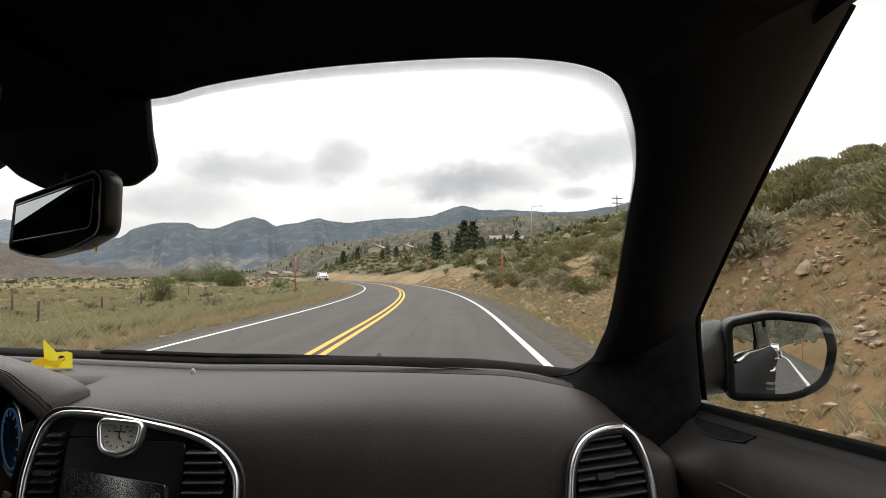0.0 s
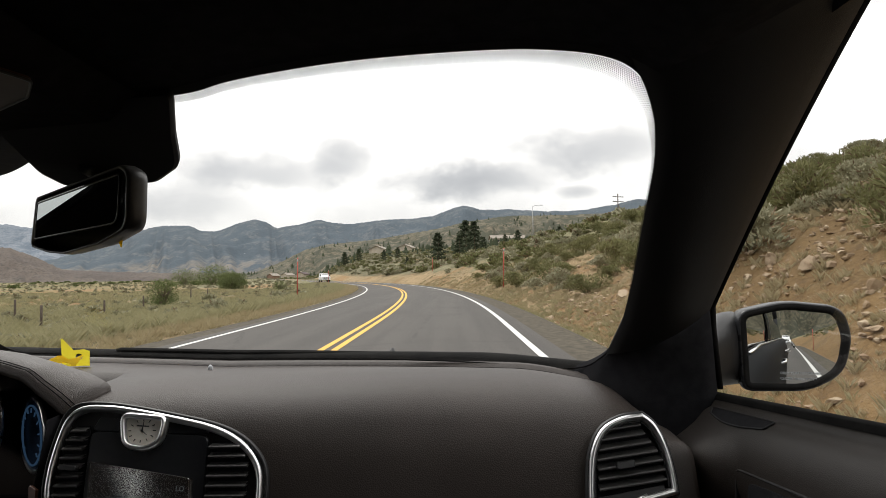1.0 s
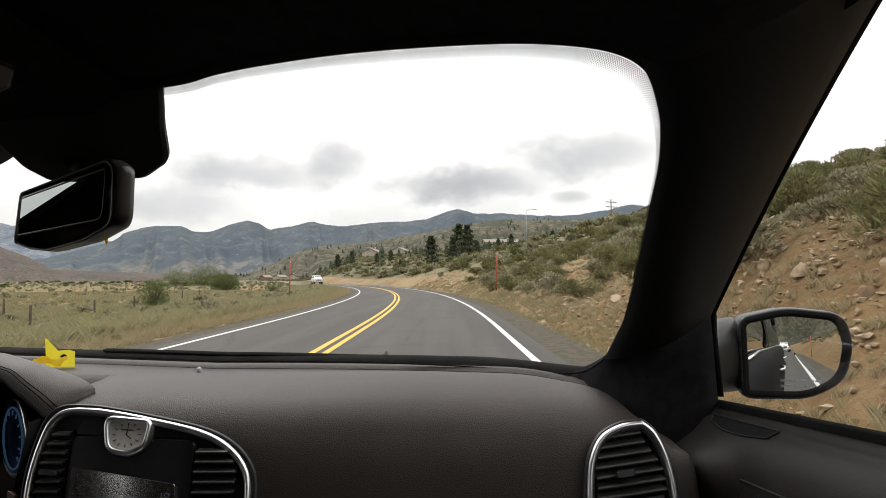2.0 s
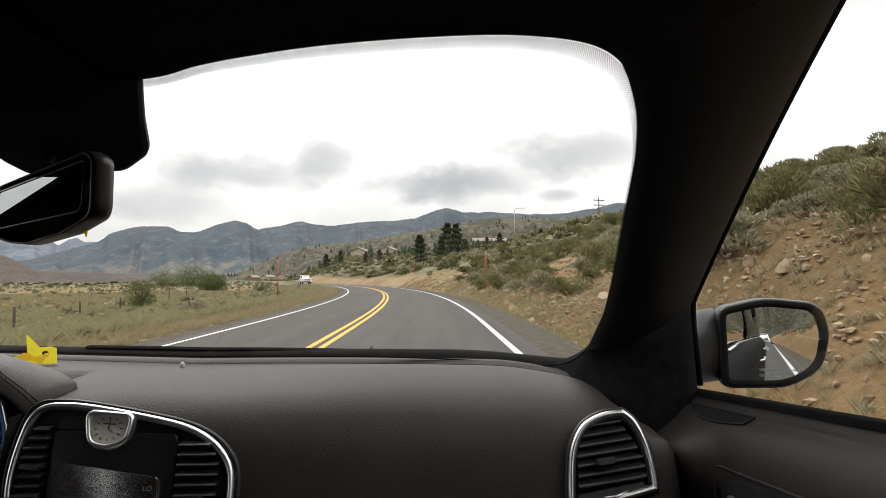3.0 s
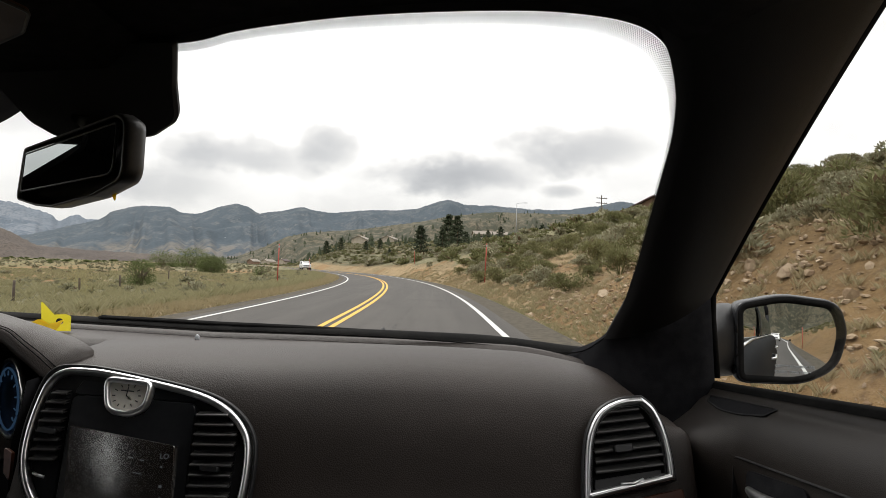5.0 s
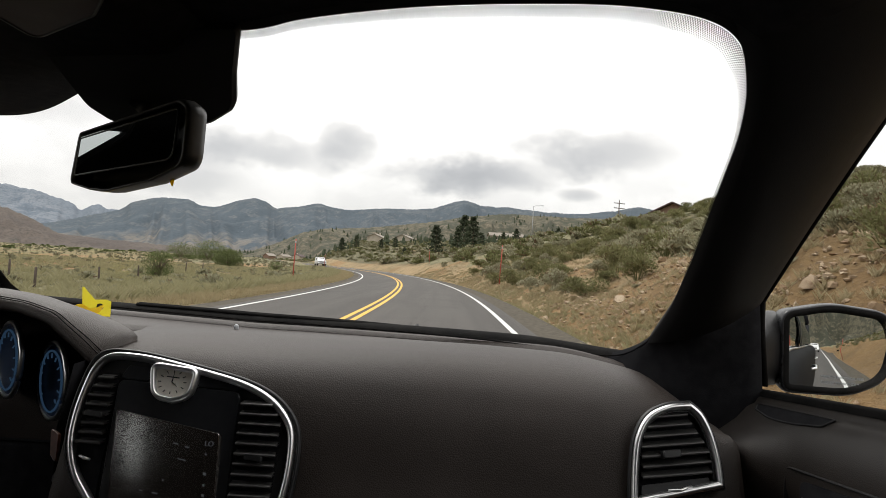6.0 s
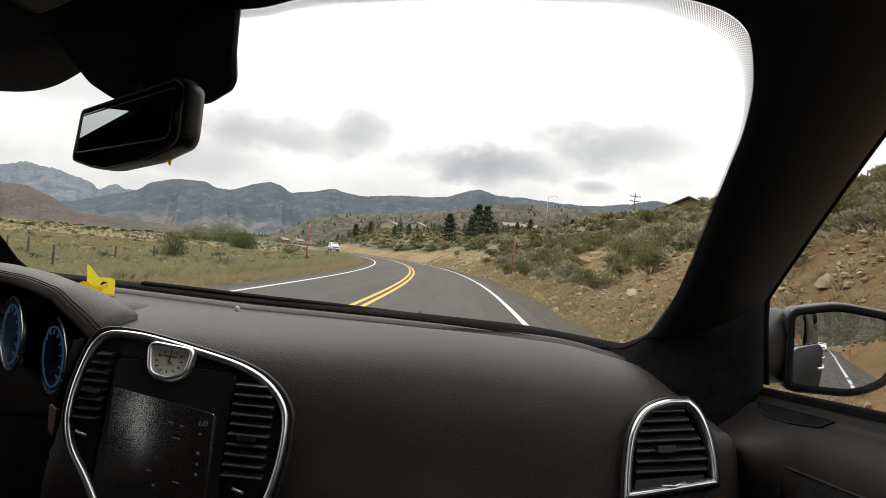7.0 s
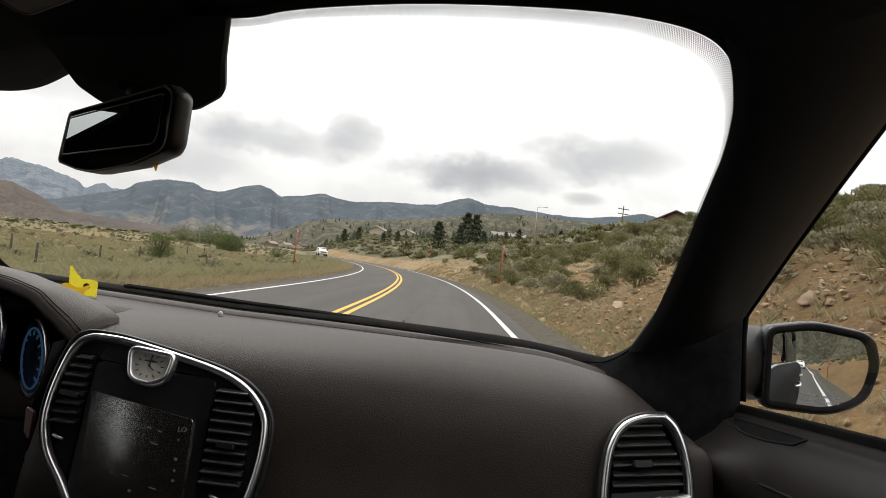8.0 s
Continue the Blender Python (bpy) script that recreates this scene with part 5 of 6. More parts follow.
# roof lining, header and the front pillars are one moulded shell round the glass
def pillar_side(s):
    """Side window's front edge from the sail panel up to the roof: y and z for s in 0..1."""
    a, b, c = Vector((0.890, 1.150)), Vector((0.70, 1.318)), Vector((0.53, 1.450))
    return a * (1 - s) ** 2 + (b * 2 - (a + c) * 0.5) * 2 * s * (1 - s) + c * s * s


def front_pillar():
    rows = []
    for i in range(26):
        s = i / 25
        z = 1.085 + 0.325 * s
        g = Vector((float(np.interp(z, (1.085, 1.14, 1.195, 1.265, 1.325, 1.355, 1.38, 1.41), (0.647, 0.652, 0.647, 0.636, 0.627, 0.617, 0.602, 0.575))), z))
        a = on_screen(g.x + 0.004, g.y, -0.012)
        a1 = on_screen(g.x - 0.004, g.y, 0.006)
        q = pillar_side(s)
        b = Vector((WINDOW_X, q.x, q.y))
        m = a1.lerp(b, 0.5) + Vector((-0.006, -0.030, -0.012))
        row = [a, a1]
        for k in range(1, 9):
            f = k / 8
            row.append(a1 * (1 - f) ** 2 + (m * 2 - (a1 + b) * 0.5) * 2 * f * (1 - f) + b * f * f)
        row += [b + Vector((0.010, 0.022, 0.006)), b + Vector((0.045, 0.10, 0.02))]
        rows.append(row)
    for back, up in ((0.05, 0.018), (0.16, 0.032)):
        rows.append([p + Vector((0, -back, up)) for p in rows[25]])
    part("front_pillar", grid_bm(rows), M_PILLAR, car, "black moulded pillar trim")


front_pillar()


def pillar_foot():
    """Sail panel and the foot of the pillar down to the dashboard."""
    rows = []
    for i in range(21):
        s = i / 12 - 8 / 12
        e = (1 - max(s, 0.0)) ** 2
        g0 = on_screen(0.652 - 0.05 * e, 1.04 + 0.047 * s, -0.012)
        g1 = on_screen(0.644 - 0.05 * e, 1.04 + 0.047 * s, 0.006)
        y1, z1 = 0.872 + 0.020 * s, 1.000 + 0.152 * s
        b = Vector((WINDOW_X, y1, z1))
        m = g1.lerp(b, 0.5) + Vector((0.0, -0.028, -0.008))
        row = [g0, g1]
        for k in range(1, 9):
            f = k / 8
            row.append(g1 * (1 - f) ** 2 + (m * 2 - (g1 + b) * 0.5) * 2 * f * (1 - f) + b * f * f)
        row += [b + Vector((0.010, 0.026, 0)), b + Vector((0.035, 0.10, 0))]
        rows.append(row)
    part("sail_panel", grid_bm(rows), M_CLOTH, car, "black corner trim by the door mirror")


pillar_foot()


def roof_lining():
    rows = []
    xs = [-0.66 + 1.40 * i / 40 for i in range(41)]
    for j in range(30):
        s = j / 29
        row = []
        for x in xs:
            xe = min(max(x, -0.47), 0.607)
            zt = float(np.interp(xe, (-0.47, 0.107, 0.165, 0.215, 0.29, 0.37, 0.45, 0.505, 0.55, 0.58, 0.607), (1.374, 1.405, 1.4135, 1.4185, 1.423, 1.424, 1.422, 1.4175, 1.410, 1.399, 1.383)))
            zt += 0.45 * max(0.0, x - 0.607)
            front = on_screen(xe, zt, -0.002)
            side = max(0.0, abs(x - 0.07) - 0.50)
            back = Vector((x, front.y - 0.02 - 1.9 * s, zt + 0.035 * smooth01(s, 0, 0.15) - 0.012 * side))
            p = front.lerp(back, smooth01(s, 0.0, 0.05)) if s < 0.05 else back
            row.append((x, p.y, min(p.z, 1.46)))
        rows.append(row)
    part("roof_lining", grid_bm(rows), M_CLOTH, car, "black cloth roof lining")
    # rail above the side window
    rail = []
    for i in range(20):
        s = i / 19
        q = pillar_side(1.0)
        y, z = q.x - 1.9 * s, q.y + 0.012 * math.sin(s * 3.0)
        rail.append([(0.56, y + 0.10, 1.480), (0.66, y + 0.05, 1.468), (0.72, y + 0.01, z - 0.004), (WINDOW_X, y, z), (WINDOW_X + 0.03, y, z + 0.02), (WINDOW_X + 0.01, y, z + 0.05)])
    part("roof_rail", grid_bm(rail), M_TRIM, car, "black trim above the side window")


roof_lining()


def screen_surround():
    """Black trim that laps over the edge of the glass at the sides and the header."""
    rows = []
    n = len(OUT)
    for i, p in enumerate(OUT):
        o = -inward(i, OUT)
        keep = smooth01(p.y, 1.07, 1.10)
        rows.append([on_screen(*(p + o * 0.0005), 0.0018 * keep), on_screen(*(p + o * 0.005 * keep), 0.003 * keep), on_screen(*(p + o * (0.002 + 0.045 * keep)), 0.002 * keep)])
    part("screen_surround", grid_bm(rows, closed_u=True), M_TRIM, car, "black trim round the windscreen")


screen_surround()


def closing_panels():
    """Plain trim that closes the cabin behind and on the driver's side."""
    part("floor_pan", box_bm(-0.70, 0.80, -1.45, 1.0, 0.26, 0.30, 0.01), M_CLOTH, car)
    part("rear_bulkhead", box_bm(-0.70, 0.80, -1.46, -1.40, 0.30, 1.06, 0.02), M_CLOTH, car)
    part("rear_header", box_bm(-0.70, 0.80, -1.46, -1.40, 1.36, 1.47, 0.02), M_CLOTH, car)
    part("driver_door", box_bm(-0.74, -0.66, -1.42, 1.15, 0.30, 1.05, 0.03), M_DOOR, car)
    # Unseen rail, dropped low and run forward to darken the inside mirror's reflection.
    part("driver_roof_rail", box_bm(-0.74, -0.62, -0.20, 0.87, 1.27, 1.45, 0.03), M_TRIM, car)
    part("driver_roof_rail", box_bm(-0.74, -0.66, -1.42, -0.20, 1.445, 1.50, 0.02), M_TRIM, car)
    # Opaque blank added out of view to keep rear light off the dash.
    part("rear_window_blank", box_bm(-0.70, 0.80, -1.45, -1.43, 1.06, 1.36, 0.004), M_DARKGLASS, car, "opaque dark blank in the unseen rear window")
    # Out of view; this opening is placed so sky reflects in the display.
    pane = part("driver_rear_window", box_bm(-0.715, -0.705, -0.80, -0.14, 1.05, 1.45, 0.002), M_SIDEPANE, car, "rear side window")
    pane.visible_shadow = False
    # Unseen masks at both ends of the opening, bounding that reflection.
    part("rear_quarter_mask", box_bm(-0.74, -0.67, -1.42, -0.78, 1.04, 1.46, 0.02), M_CLOTH, car)
    part("centre_pillar", box_bm(-0.75, -0.67, -0.16, -0.04, 1.0, 1.47, 0.02), M_TRIM, car)
    # Black sheet added before the lower dash in place of the deep shade there.
    part("shade_panel", box_bm(-0.64, -0.155, 0.87, 0.90, 0.55, 0.895, 0.02), M_CLOTH, car, "added black panel standing in for the shade below the dials")
    part("firewall", box_bm(-0.70, 0.80, 1.02, 1.06, 0.30, 0.96, 0.01), M_CLOTH, car)
    rows = []
    for i in range(12):
        s = i / 11
        g = Vector((-0.515 + 0.035 * s, 1.06 + 0.32 * s))
        a = on_screen(g.x, g.y, -0.010)
        b = Vector((-0.70, screen_y(-0.5, g.y) - 0.22, g.y + 0.02))
        rows.append([a, a.lerp(b, 0.35) + Vector((0.03, -0.05, 0)), a.lerp(b, 0.7) + Vector((0.02, -0.05, 0)), b])
    part("front_pillar", grid_bm(rows), M_TRIM, car, "black moulded pillar trim")


closing_panels()


# dashboard
def dash_profile(x):
    """Section of the dashboard at x, from the glass to the knees."""
    base = screen_y(x, 1.05) + 0.03
    drop = 0.026 * smooth01(x, 0.50, 0.72)
    sh = -0.024 * smooth01(x, 0.35, 0.60)
    lift = 0.006 * math.exp(-((x - 0.36) / 0.22) ** 2)
    left = 0.004 * smooth01(-x, 0.0, 0.12)
    drop += 0.045 * smooth01(x, 0.60, 0.712) ** 2
    back = base
    return [(back, 1.030 - drop), (back - 0.035, 1.047 - drop), (back - 0.05, 1.050 - drop), (0.970 + sh, 1.053 + lift - drop - left), (0.925 + sh, 1.050 + lift - drop - left), (0.890 + sh, 1.043 + lift - drop * 0.85 - left),
            (0.862 + sh, 1.032 + lift - drop * 0.7 - left * 0.5), (0.840 + sh, 1.016 + lift * 0.6 - drop * 0.5), (0.824 + sh, 0.996 - drop * 0.2), (0.811 + sh, 0.971), (0.799 + sh, 0.94), (0.786 + sh, 0.90), (0.770 + sh, 0.85), (0.77 + sh, 0.78), (0.80 + sh, 0.70)]


def dashboard():
    rows = []
    for i in range(97):
        x = -0.66 + 1.364 * i / 96
        row = [(x, q.x, q.y) for q in catmull(dash_profile(x), 3)]
        if x < -0.140:
            row = [(x, max(b, 0.985 + 0.0004 * k), c if b > 0.985 else c - 0.03) for k, (_, b, c) in enumerate(row)]
        rows.append(row)
    end = [(0.712, q.x + 0.004, q.y - 0.006) for q in catmull(dash_profile(0.712), 3)]
    end2 = [(0.714, q.x + 0.06, q.y - 0.02) for q in catmull(dash_profile(0.712), 3)]
    rows += [end, end2]
    part("dashboard", grid_bm(rows), M_DASH, car, "dark grey grained soft dashboard with faint dust")
    # side end cap between dashboard and door
    cap = [[(0.711, q.x + 0.020, q.y - 0.014), (0.726, q.x + 0.030, q.y - 0.020), (0.758, q.x + 0.034, q.y - 0.022), (0.790, q.x + 0.04, q.y - 0.022)] for q in catmull(dash_profile(0.712), 3)]
    part("dash_end_cap", grid_bm(cap), M_TRIM, car, "black end cap of the dashboard")
    lip = [[(x, screen_y(x, 1.05) + 0.012 + a, z - 0.026 * smooth01(x, 0.50, 0.72)) for a, z in ((-0.030, 1.0505), (-0.024, 1.0565), (-0.012, 1.058), (0.0, 1.054), (0.01, 1.046))] for x in [-0.60 + 1.29 * i / 60 for i in range(61)]]
    part("demister_lip", grid_bm(lip), M_DASH, car, "pale grey lip along the foot of the glass")


dashboard()


def face_place(y0, z0, lean, off):
    """Places (u, v, d) on a face that leans: d comes towards the seats."""
    def put(u, v, d):
        return Vector((u, y0 + (v - z0) * lean - (d + off) * 0.944, v + (d + off) * 0.33))
    return put


STACK = face_place(0.80, 1.0, 0.35, 0.0)
SCREEN = face_place(0.749, 0.855, 0.245, 0.0)
VENT = face_place(0.775, 0.98, 0.35, 0.0)
# outline of the chrome hoop round the centre stack
HOOP = catmull([(0.03, 0.790), (-0.03, 0.822), (-0.072, 0.868), (-0.098, 0.897), (-0.112, 0.927), (-0.1155, 0.960), (-0.112, 0.996), (-0.105, 1.020), (-0.089, 1.0315), (-0.06, 1.0325), (-0.03, 1.0295), (0.023, 1.0205),
                (0.086, 1.007), (0.124, 0.990), (0.148, 0.966), (0.156, 0.938), (0.154, 0.890), (0.140, 0.845), (0.095, 0.805), (0.03, 0.790)], 6)[:-1]


def slats(prefix, x0f, x1f, z0, z1, n, place, parent, tilt=0.006):
    for i in range(n):
        z = z0 + (z1 - z0) * (i + 0.5) / n
        a, b = x0f(z), x1f(z)
        rows = []
        for u in (a, (a + b) / 2, b):
            rows.append([place(u, z + tilt, -0.010), place(u, z + 0.0022, 0.0), place(u, z + 0.0008, 0.0022), place(u, z - 0.0014, 0.0016), place(u, z - 0.003 + tilt, -0.010)])
        part("slat", grid_bm(rows), M_SLAT, parent)


def centre_stack():
    st = part("centre_panel", plate_bm([p for p in HOOP], lambda u, v, d: STACK(u, v, d - 0.012), 0.008), M_TRIM, car, "black centre panel of the dashboard")
    part("chrome_surround", ring_bm(HOOP, lambda u, v, d: STACK(u, v, d - 0.002), 0.0098, 0.009, -0.0049), M_CHROME, car, "polished chrome hoop")
    part("surround_lip", ring_bm([Vector((0.018, 0.92)) + (p - Vector((0.018, 0.92))) * 1.082 for p in HOOP], lambda u, v, d: STACK(u, v, d - 0.004), 0.006, 0.006), M_PLASTIC, car)
    pan = rounded([(-0.074, 1.005), (0.083, 0.998), (0.090, 0.84), (-0.060, 0.84)], [0.01, 0.01, 0.01, 0.01], 5)
    part("stack_panel", plate_bm(pan, lambda u, v, d: STACK(u, v, d - 0.004), 0.007, 0.0015), M_GLOSS, car, "smooth black panel round the display")
    lid = rounded([(-0.066, 1.022), (0.075, 1.012), (0.083, 1.000), (-0.074, 1.006)], 0.004, 4)
    part("stack_brow", plate_bm(lid, lambda u, v, d: STACK(u, v, d - 0.004), 0.005, 0.001), M_GLOSS, car)
    scr = part("display_screen", plate_bm(rounded([(-0.060, 0.9725), (0.070, 0.952), (0.078, 0.855), (-0.048, 0.858)], 0.003, 4), lambda u, v, d: SCREEN(u, v, d - 0.007), 0.0125, 0.0006), M_SCREEN, car, "glossy dark touch display with faint smears")
    for u, v, wd, hh in ((0.058, 0.927, 0.004, 0.003), (0.060, 0.905, 0.006, 0.005), (0.061, 0.893, 0.004, 0.004), (0.062, 0.882, 0.005, 0.004), (0.020, 0.937, 0.010, 0.0025), (0.034, 0.934, 0.008, 0.0025), (0.030, 0.920, 0.016, 0.002),
                         (0.012, 0.896, 0.003, 0.003), (0.005, 0.882, 0.010, 0.002), (0.040, 0.872, 0.014, 0.002), (0.014, 0.866, 0.005, 0.004), (-0.012, 0.884, 0.006, 0.002)):
        part("display_icon", plate_bm([Vector((u - wd * 0.3, v + wd * 0.05)), Vector((u + wd * 0.3, v - wd * 0.05)), Vector((u + wd * 0.3, v + hh * 0.6 - wd * 0.05)), Vector((u - wd * 0.3, v + hh * 0.6 + wd * 0.05))], lambda a, b, d: SCREEN(a, b, d + 0.0062), 0.0003), M_ICON, scr)
    lettering("LO", 0.0085, SCREEN(0.0545, 0.937, 0.0066), scr, M_ICON, 0.285)
    # left and right outlets
    for nm, xa, xb, zt in (("air_vent", lambda z: -0.1035 + 0.034 * smooth01(z, 0.93, 0.85) + 0.008 * smooth01(z, 0.98, 1.01), lambda z: -0.077 + 0.006 * (1.0 - z) * 10, 1.012), ("air_vent", lambda z: 0.087 + 0.004 * (1 - z) * 10, lambda z: 0.140 - 0.02 * smooth01(z, 0.96, 1.0), 0.992)):
        zs = [0.85 + (zt - 0.85) * k / 16 for k in range(17)]
        out = [Vector((xa(z), z)) for z in zs] + [Vector((xb(z), z)) for z in zs[::-1]]
        v = part(nm, plate_bm(out, lambda u, w_, d: STACK(u, w_, d - 0.0035), 0.0012), M_CLOTH, car, "black slatted air outlet")
        slats("slat", xa, xb, 0.925 if xa(1.0) < 0 else 0.878, zt - 0.003, 8 if xa(1.0) < 0 else 10, lambda u, w_, d: STACK(u, w_, d + 0.009), v)
        c = (xa(0.95) + xb(0.95)) / 2
        zc = 0.962 if c < 0 else 0.925
        part("vent_tab", plate_bm(rounded([(c - 0.011, zc + 0.004), (c + 0.011, zc + 0.002), (c + 0.011, zc - 0.004), (c - 0.011, zc - 0.002)], 0.0015, 3), lambda u, w_, d: STACK(u, w_, d + 0.006), 0.009, 0.001), M_PLASTIC, v)
        zw = 0.914 if c < 0 else 0.870
        part("vent_wheel", tube_bm([STACK(c - 0.007, zw + 0.002, 0.006), STACK(c, zw, 0.010), STACK(c + 0.007, zw - 0.002, 0.006)], 0.0018, 6), M_CHROME, v, "chrome edge of the vent wheel")


def lettering(text, size, place, parent, mat, lean=0.35, turn_z=0.0):
    """Flat letters from the built-in font, standing up and facing the seats."""
    cu = bpy.data.curves.new("lettering", "FONT")
    cu.body, cu.size, cu.extrude = text, size, 0.0002
    tmp = bpy.data.objects.new("lettering", cu)
    me = bpy.data.meshes.new_from_object(tmp)
    bpy.data.objects.remove(tmp)
    me.materials.append(mat)
    ob = new("lettering", me)
    ob.parent = parent
    ob.matrix_local = Matrix.Translation(place) @ pose(0, 0, 0, 90 - math.degrees(math.atan(lean)), 0, turn_z)
    return ob


centre_stack()


def clock():
    place = lambda u, v, d: STACK(u, v, d + 0.004)
    out = rounded([(-0.038, 1.0285), (0.029, 1.0225), (0.0255, 0.988), (0.004, 0.979), (-0.027, 0.984)], [0.013, 0.013, 0.020, 0.03, 0.022], 8)
    ck = part("clock", plate_bm(out, lambda u, v, d: place(u, v, d - 0.006), 0.007), M_CHROME, car, "small analogue clock in a chrome bezel")
    part("clock_bezel", ring_bm(out, place, 0.0078, 0.0085), M_CHROME, ck)
    c = Vector((-0.0045, 1.0045))
    inner = [c + (p - c) * 0.75 for p in out]
    part("dial", plate_bm(inner, place, 0.0018), M_DIAL, ck, "cream clock face")
    for k in range(12):
        a = k * math.pi / 6
        r = 0.66
        e = Vector((0.0215 * math.sin(a), 0.0170 * math.cos(a)))
        p0, p1 = c + e * r, c + e * 0.84
        part("tick", tube_bm([place(p0.x, p0.y, 0.0022), place(p1.x, p1.y, 0.0022)], 0.0006, 4), M_INK, ck)
    part("clock_badge", plate_bm([c + Vector(q) for q in ((-0.008, 0.0055), (0.008, 0.0045), (0.008, 0.0058), (-0.008, 0.0068))], place, 0.0024), M_INK, ck)
    for ang, ln in ((125, 0.009), (5, 0.012)):
        a = radians(ang)
        part("clock_needle", tube_bm([place(c.x, c.y, 0.003), place(c.x + ln * math.sin(a), c.y + ln * math.cos(a), 0.003)], [0.0008, 0.0003], 5), M_INK, ck)


clock()


def corner_vent():
    crown = catmull([(0.5665, 0.905), (0.5695, 0.945), (0.576, 0.980), (0.592, 1.006), (0.618, 1.0195), (0.6465, 1.0235)], 8)
    flank_ = catmull([(0.6475, 1.0235), (0.662, 1.011), (0.673, 0.987), (0.6785, 0.958), (0.6795, 0.931)], 8)
    foot_ = [Vector((0.6795, 0.931)).lerp(Vector((0.5665, 0.905)), k / 24) for k in range(1, 24)]
    out = crown + flank_ + foot_
    c = Vector((0.624, 0.965))
    v = part("corner_air_vent", plate_bm(out, lambda u, w_, d: VENT(u, w_, d - 0.016), 0.006), M_CLOTH, car, "black slatted corner air vent in a chrome frame")
    part("vent_frame", ring_bm(out, lambda u, w_, d: VENT(u, w_, d - 0.003), 0.0085, 0.0075), M_CHROME, v, "polished chrome frame")
    part("vent_gasket", ring_bm([c + (p - c) * 1.05 for p in out], lambda u, w_, d: VENT(u, w_, d - 0.006), 0.006, 0.006), M_PLASTIC, v)
    inner = [c + (p - c) * 0.86 for p in out]
    part("vent_cheek", ring_bm(inner, lambda u, w_, d: VENT(u, w_, d - 0.012), 0.004, 0.011), M_PLASTIC, v)
    left = lambda z: 0.584 + 0.012 * smooth01(z, 0.97, 1.01) - 0.004 * smooth01(z, 0.95, 0.92)
    right = lambda z: 0.667 - 0.024 * smooth01(z, 0.955, 1.012)
    sl = lambda u, w_, d: VENT(u, w_ + (u - 0.625) * 0.13, d - 0.002)
    slats("slat", left, right, 0.936, 1.012, 7, sl, v, 0.008)
    part("vent_tab", plate_bm(rounded([(0.606, 0.9665), (0.628, 0.9695), (0.628, 0.961), (0.606, 0.958)], 0.002, 3), lambda u, w_, d: VENT(u, w_, d - 0.002), 0.012, 0.0015), M_PLASTIC, v)
    foot = rounded([(0.580, 0.9175), (0.664, 0.934), (0.664, 0.9415), (0.581, 0.928)], 0.002, 3)
    part("vent_plinth", plate_bm(foot, lambda u, w_, d: VENT(u, w_, d - 0.008), 0.006, 0.001), M_PLASTIC, v)
    part("vent_wheel", tube_bm([VENT(0.612, 0.9245, 0.001), VENT(0.626, 0.9255, 0.004), VENT(0.640, 0.9305, 0.001)], 0.0019, 6), M_CHROME, v, "chrome edge of the vent wheel")
    part("wood_strip", plate_bm(rounded([(0.585, 0.900), (0.690, 0.922), (0.690, 0.870), (0.585, 0.870)], 0.004, 4), lambda u, w_, d: VENT(u, w_, d - 0.010), 0.008, 0.002), M_WOODTRIM, car, "reddish wood trim strip")


corner_vent()


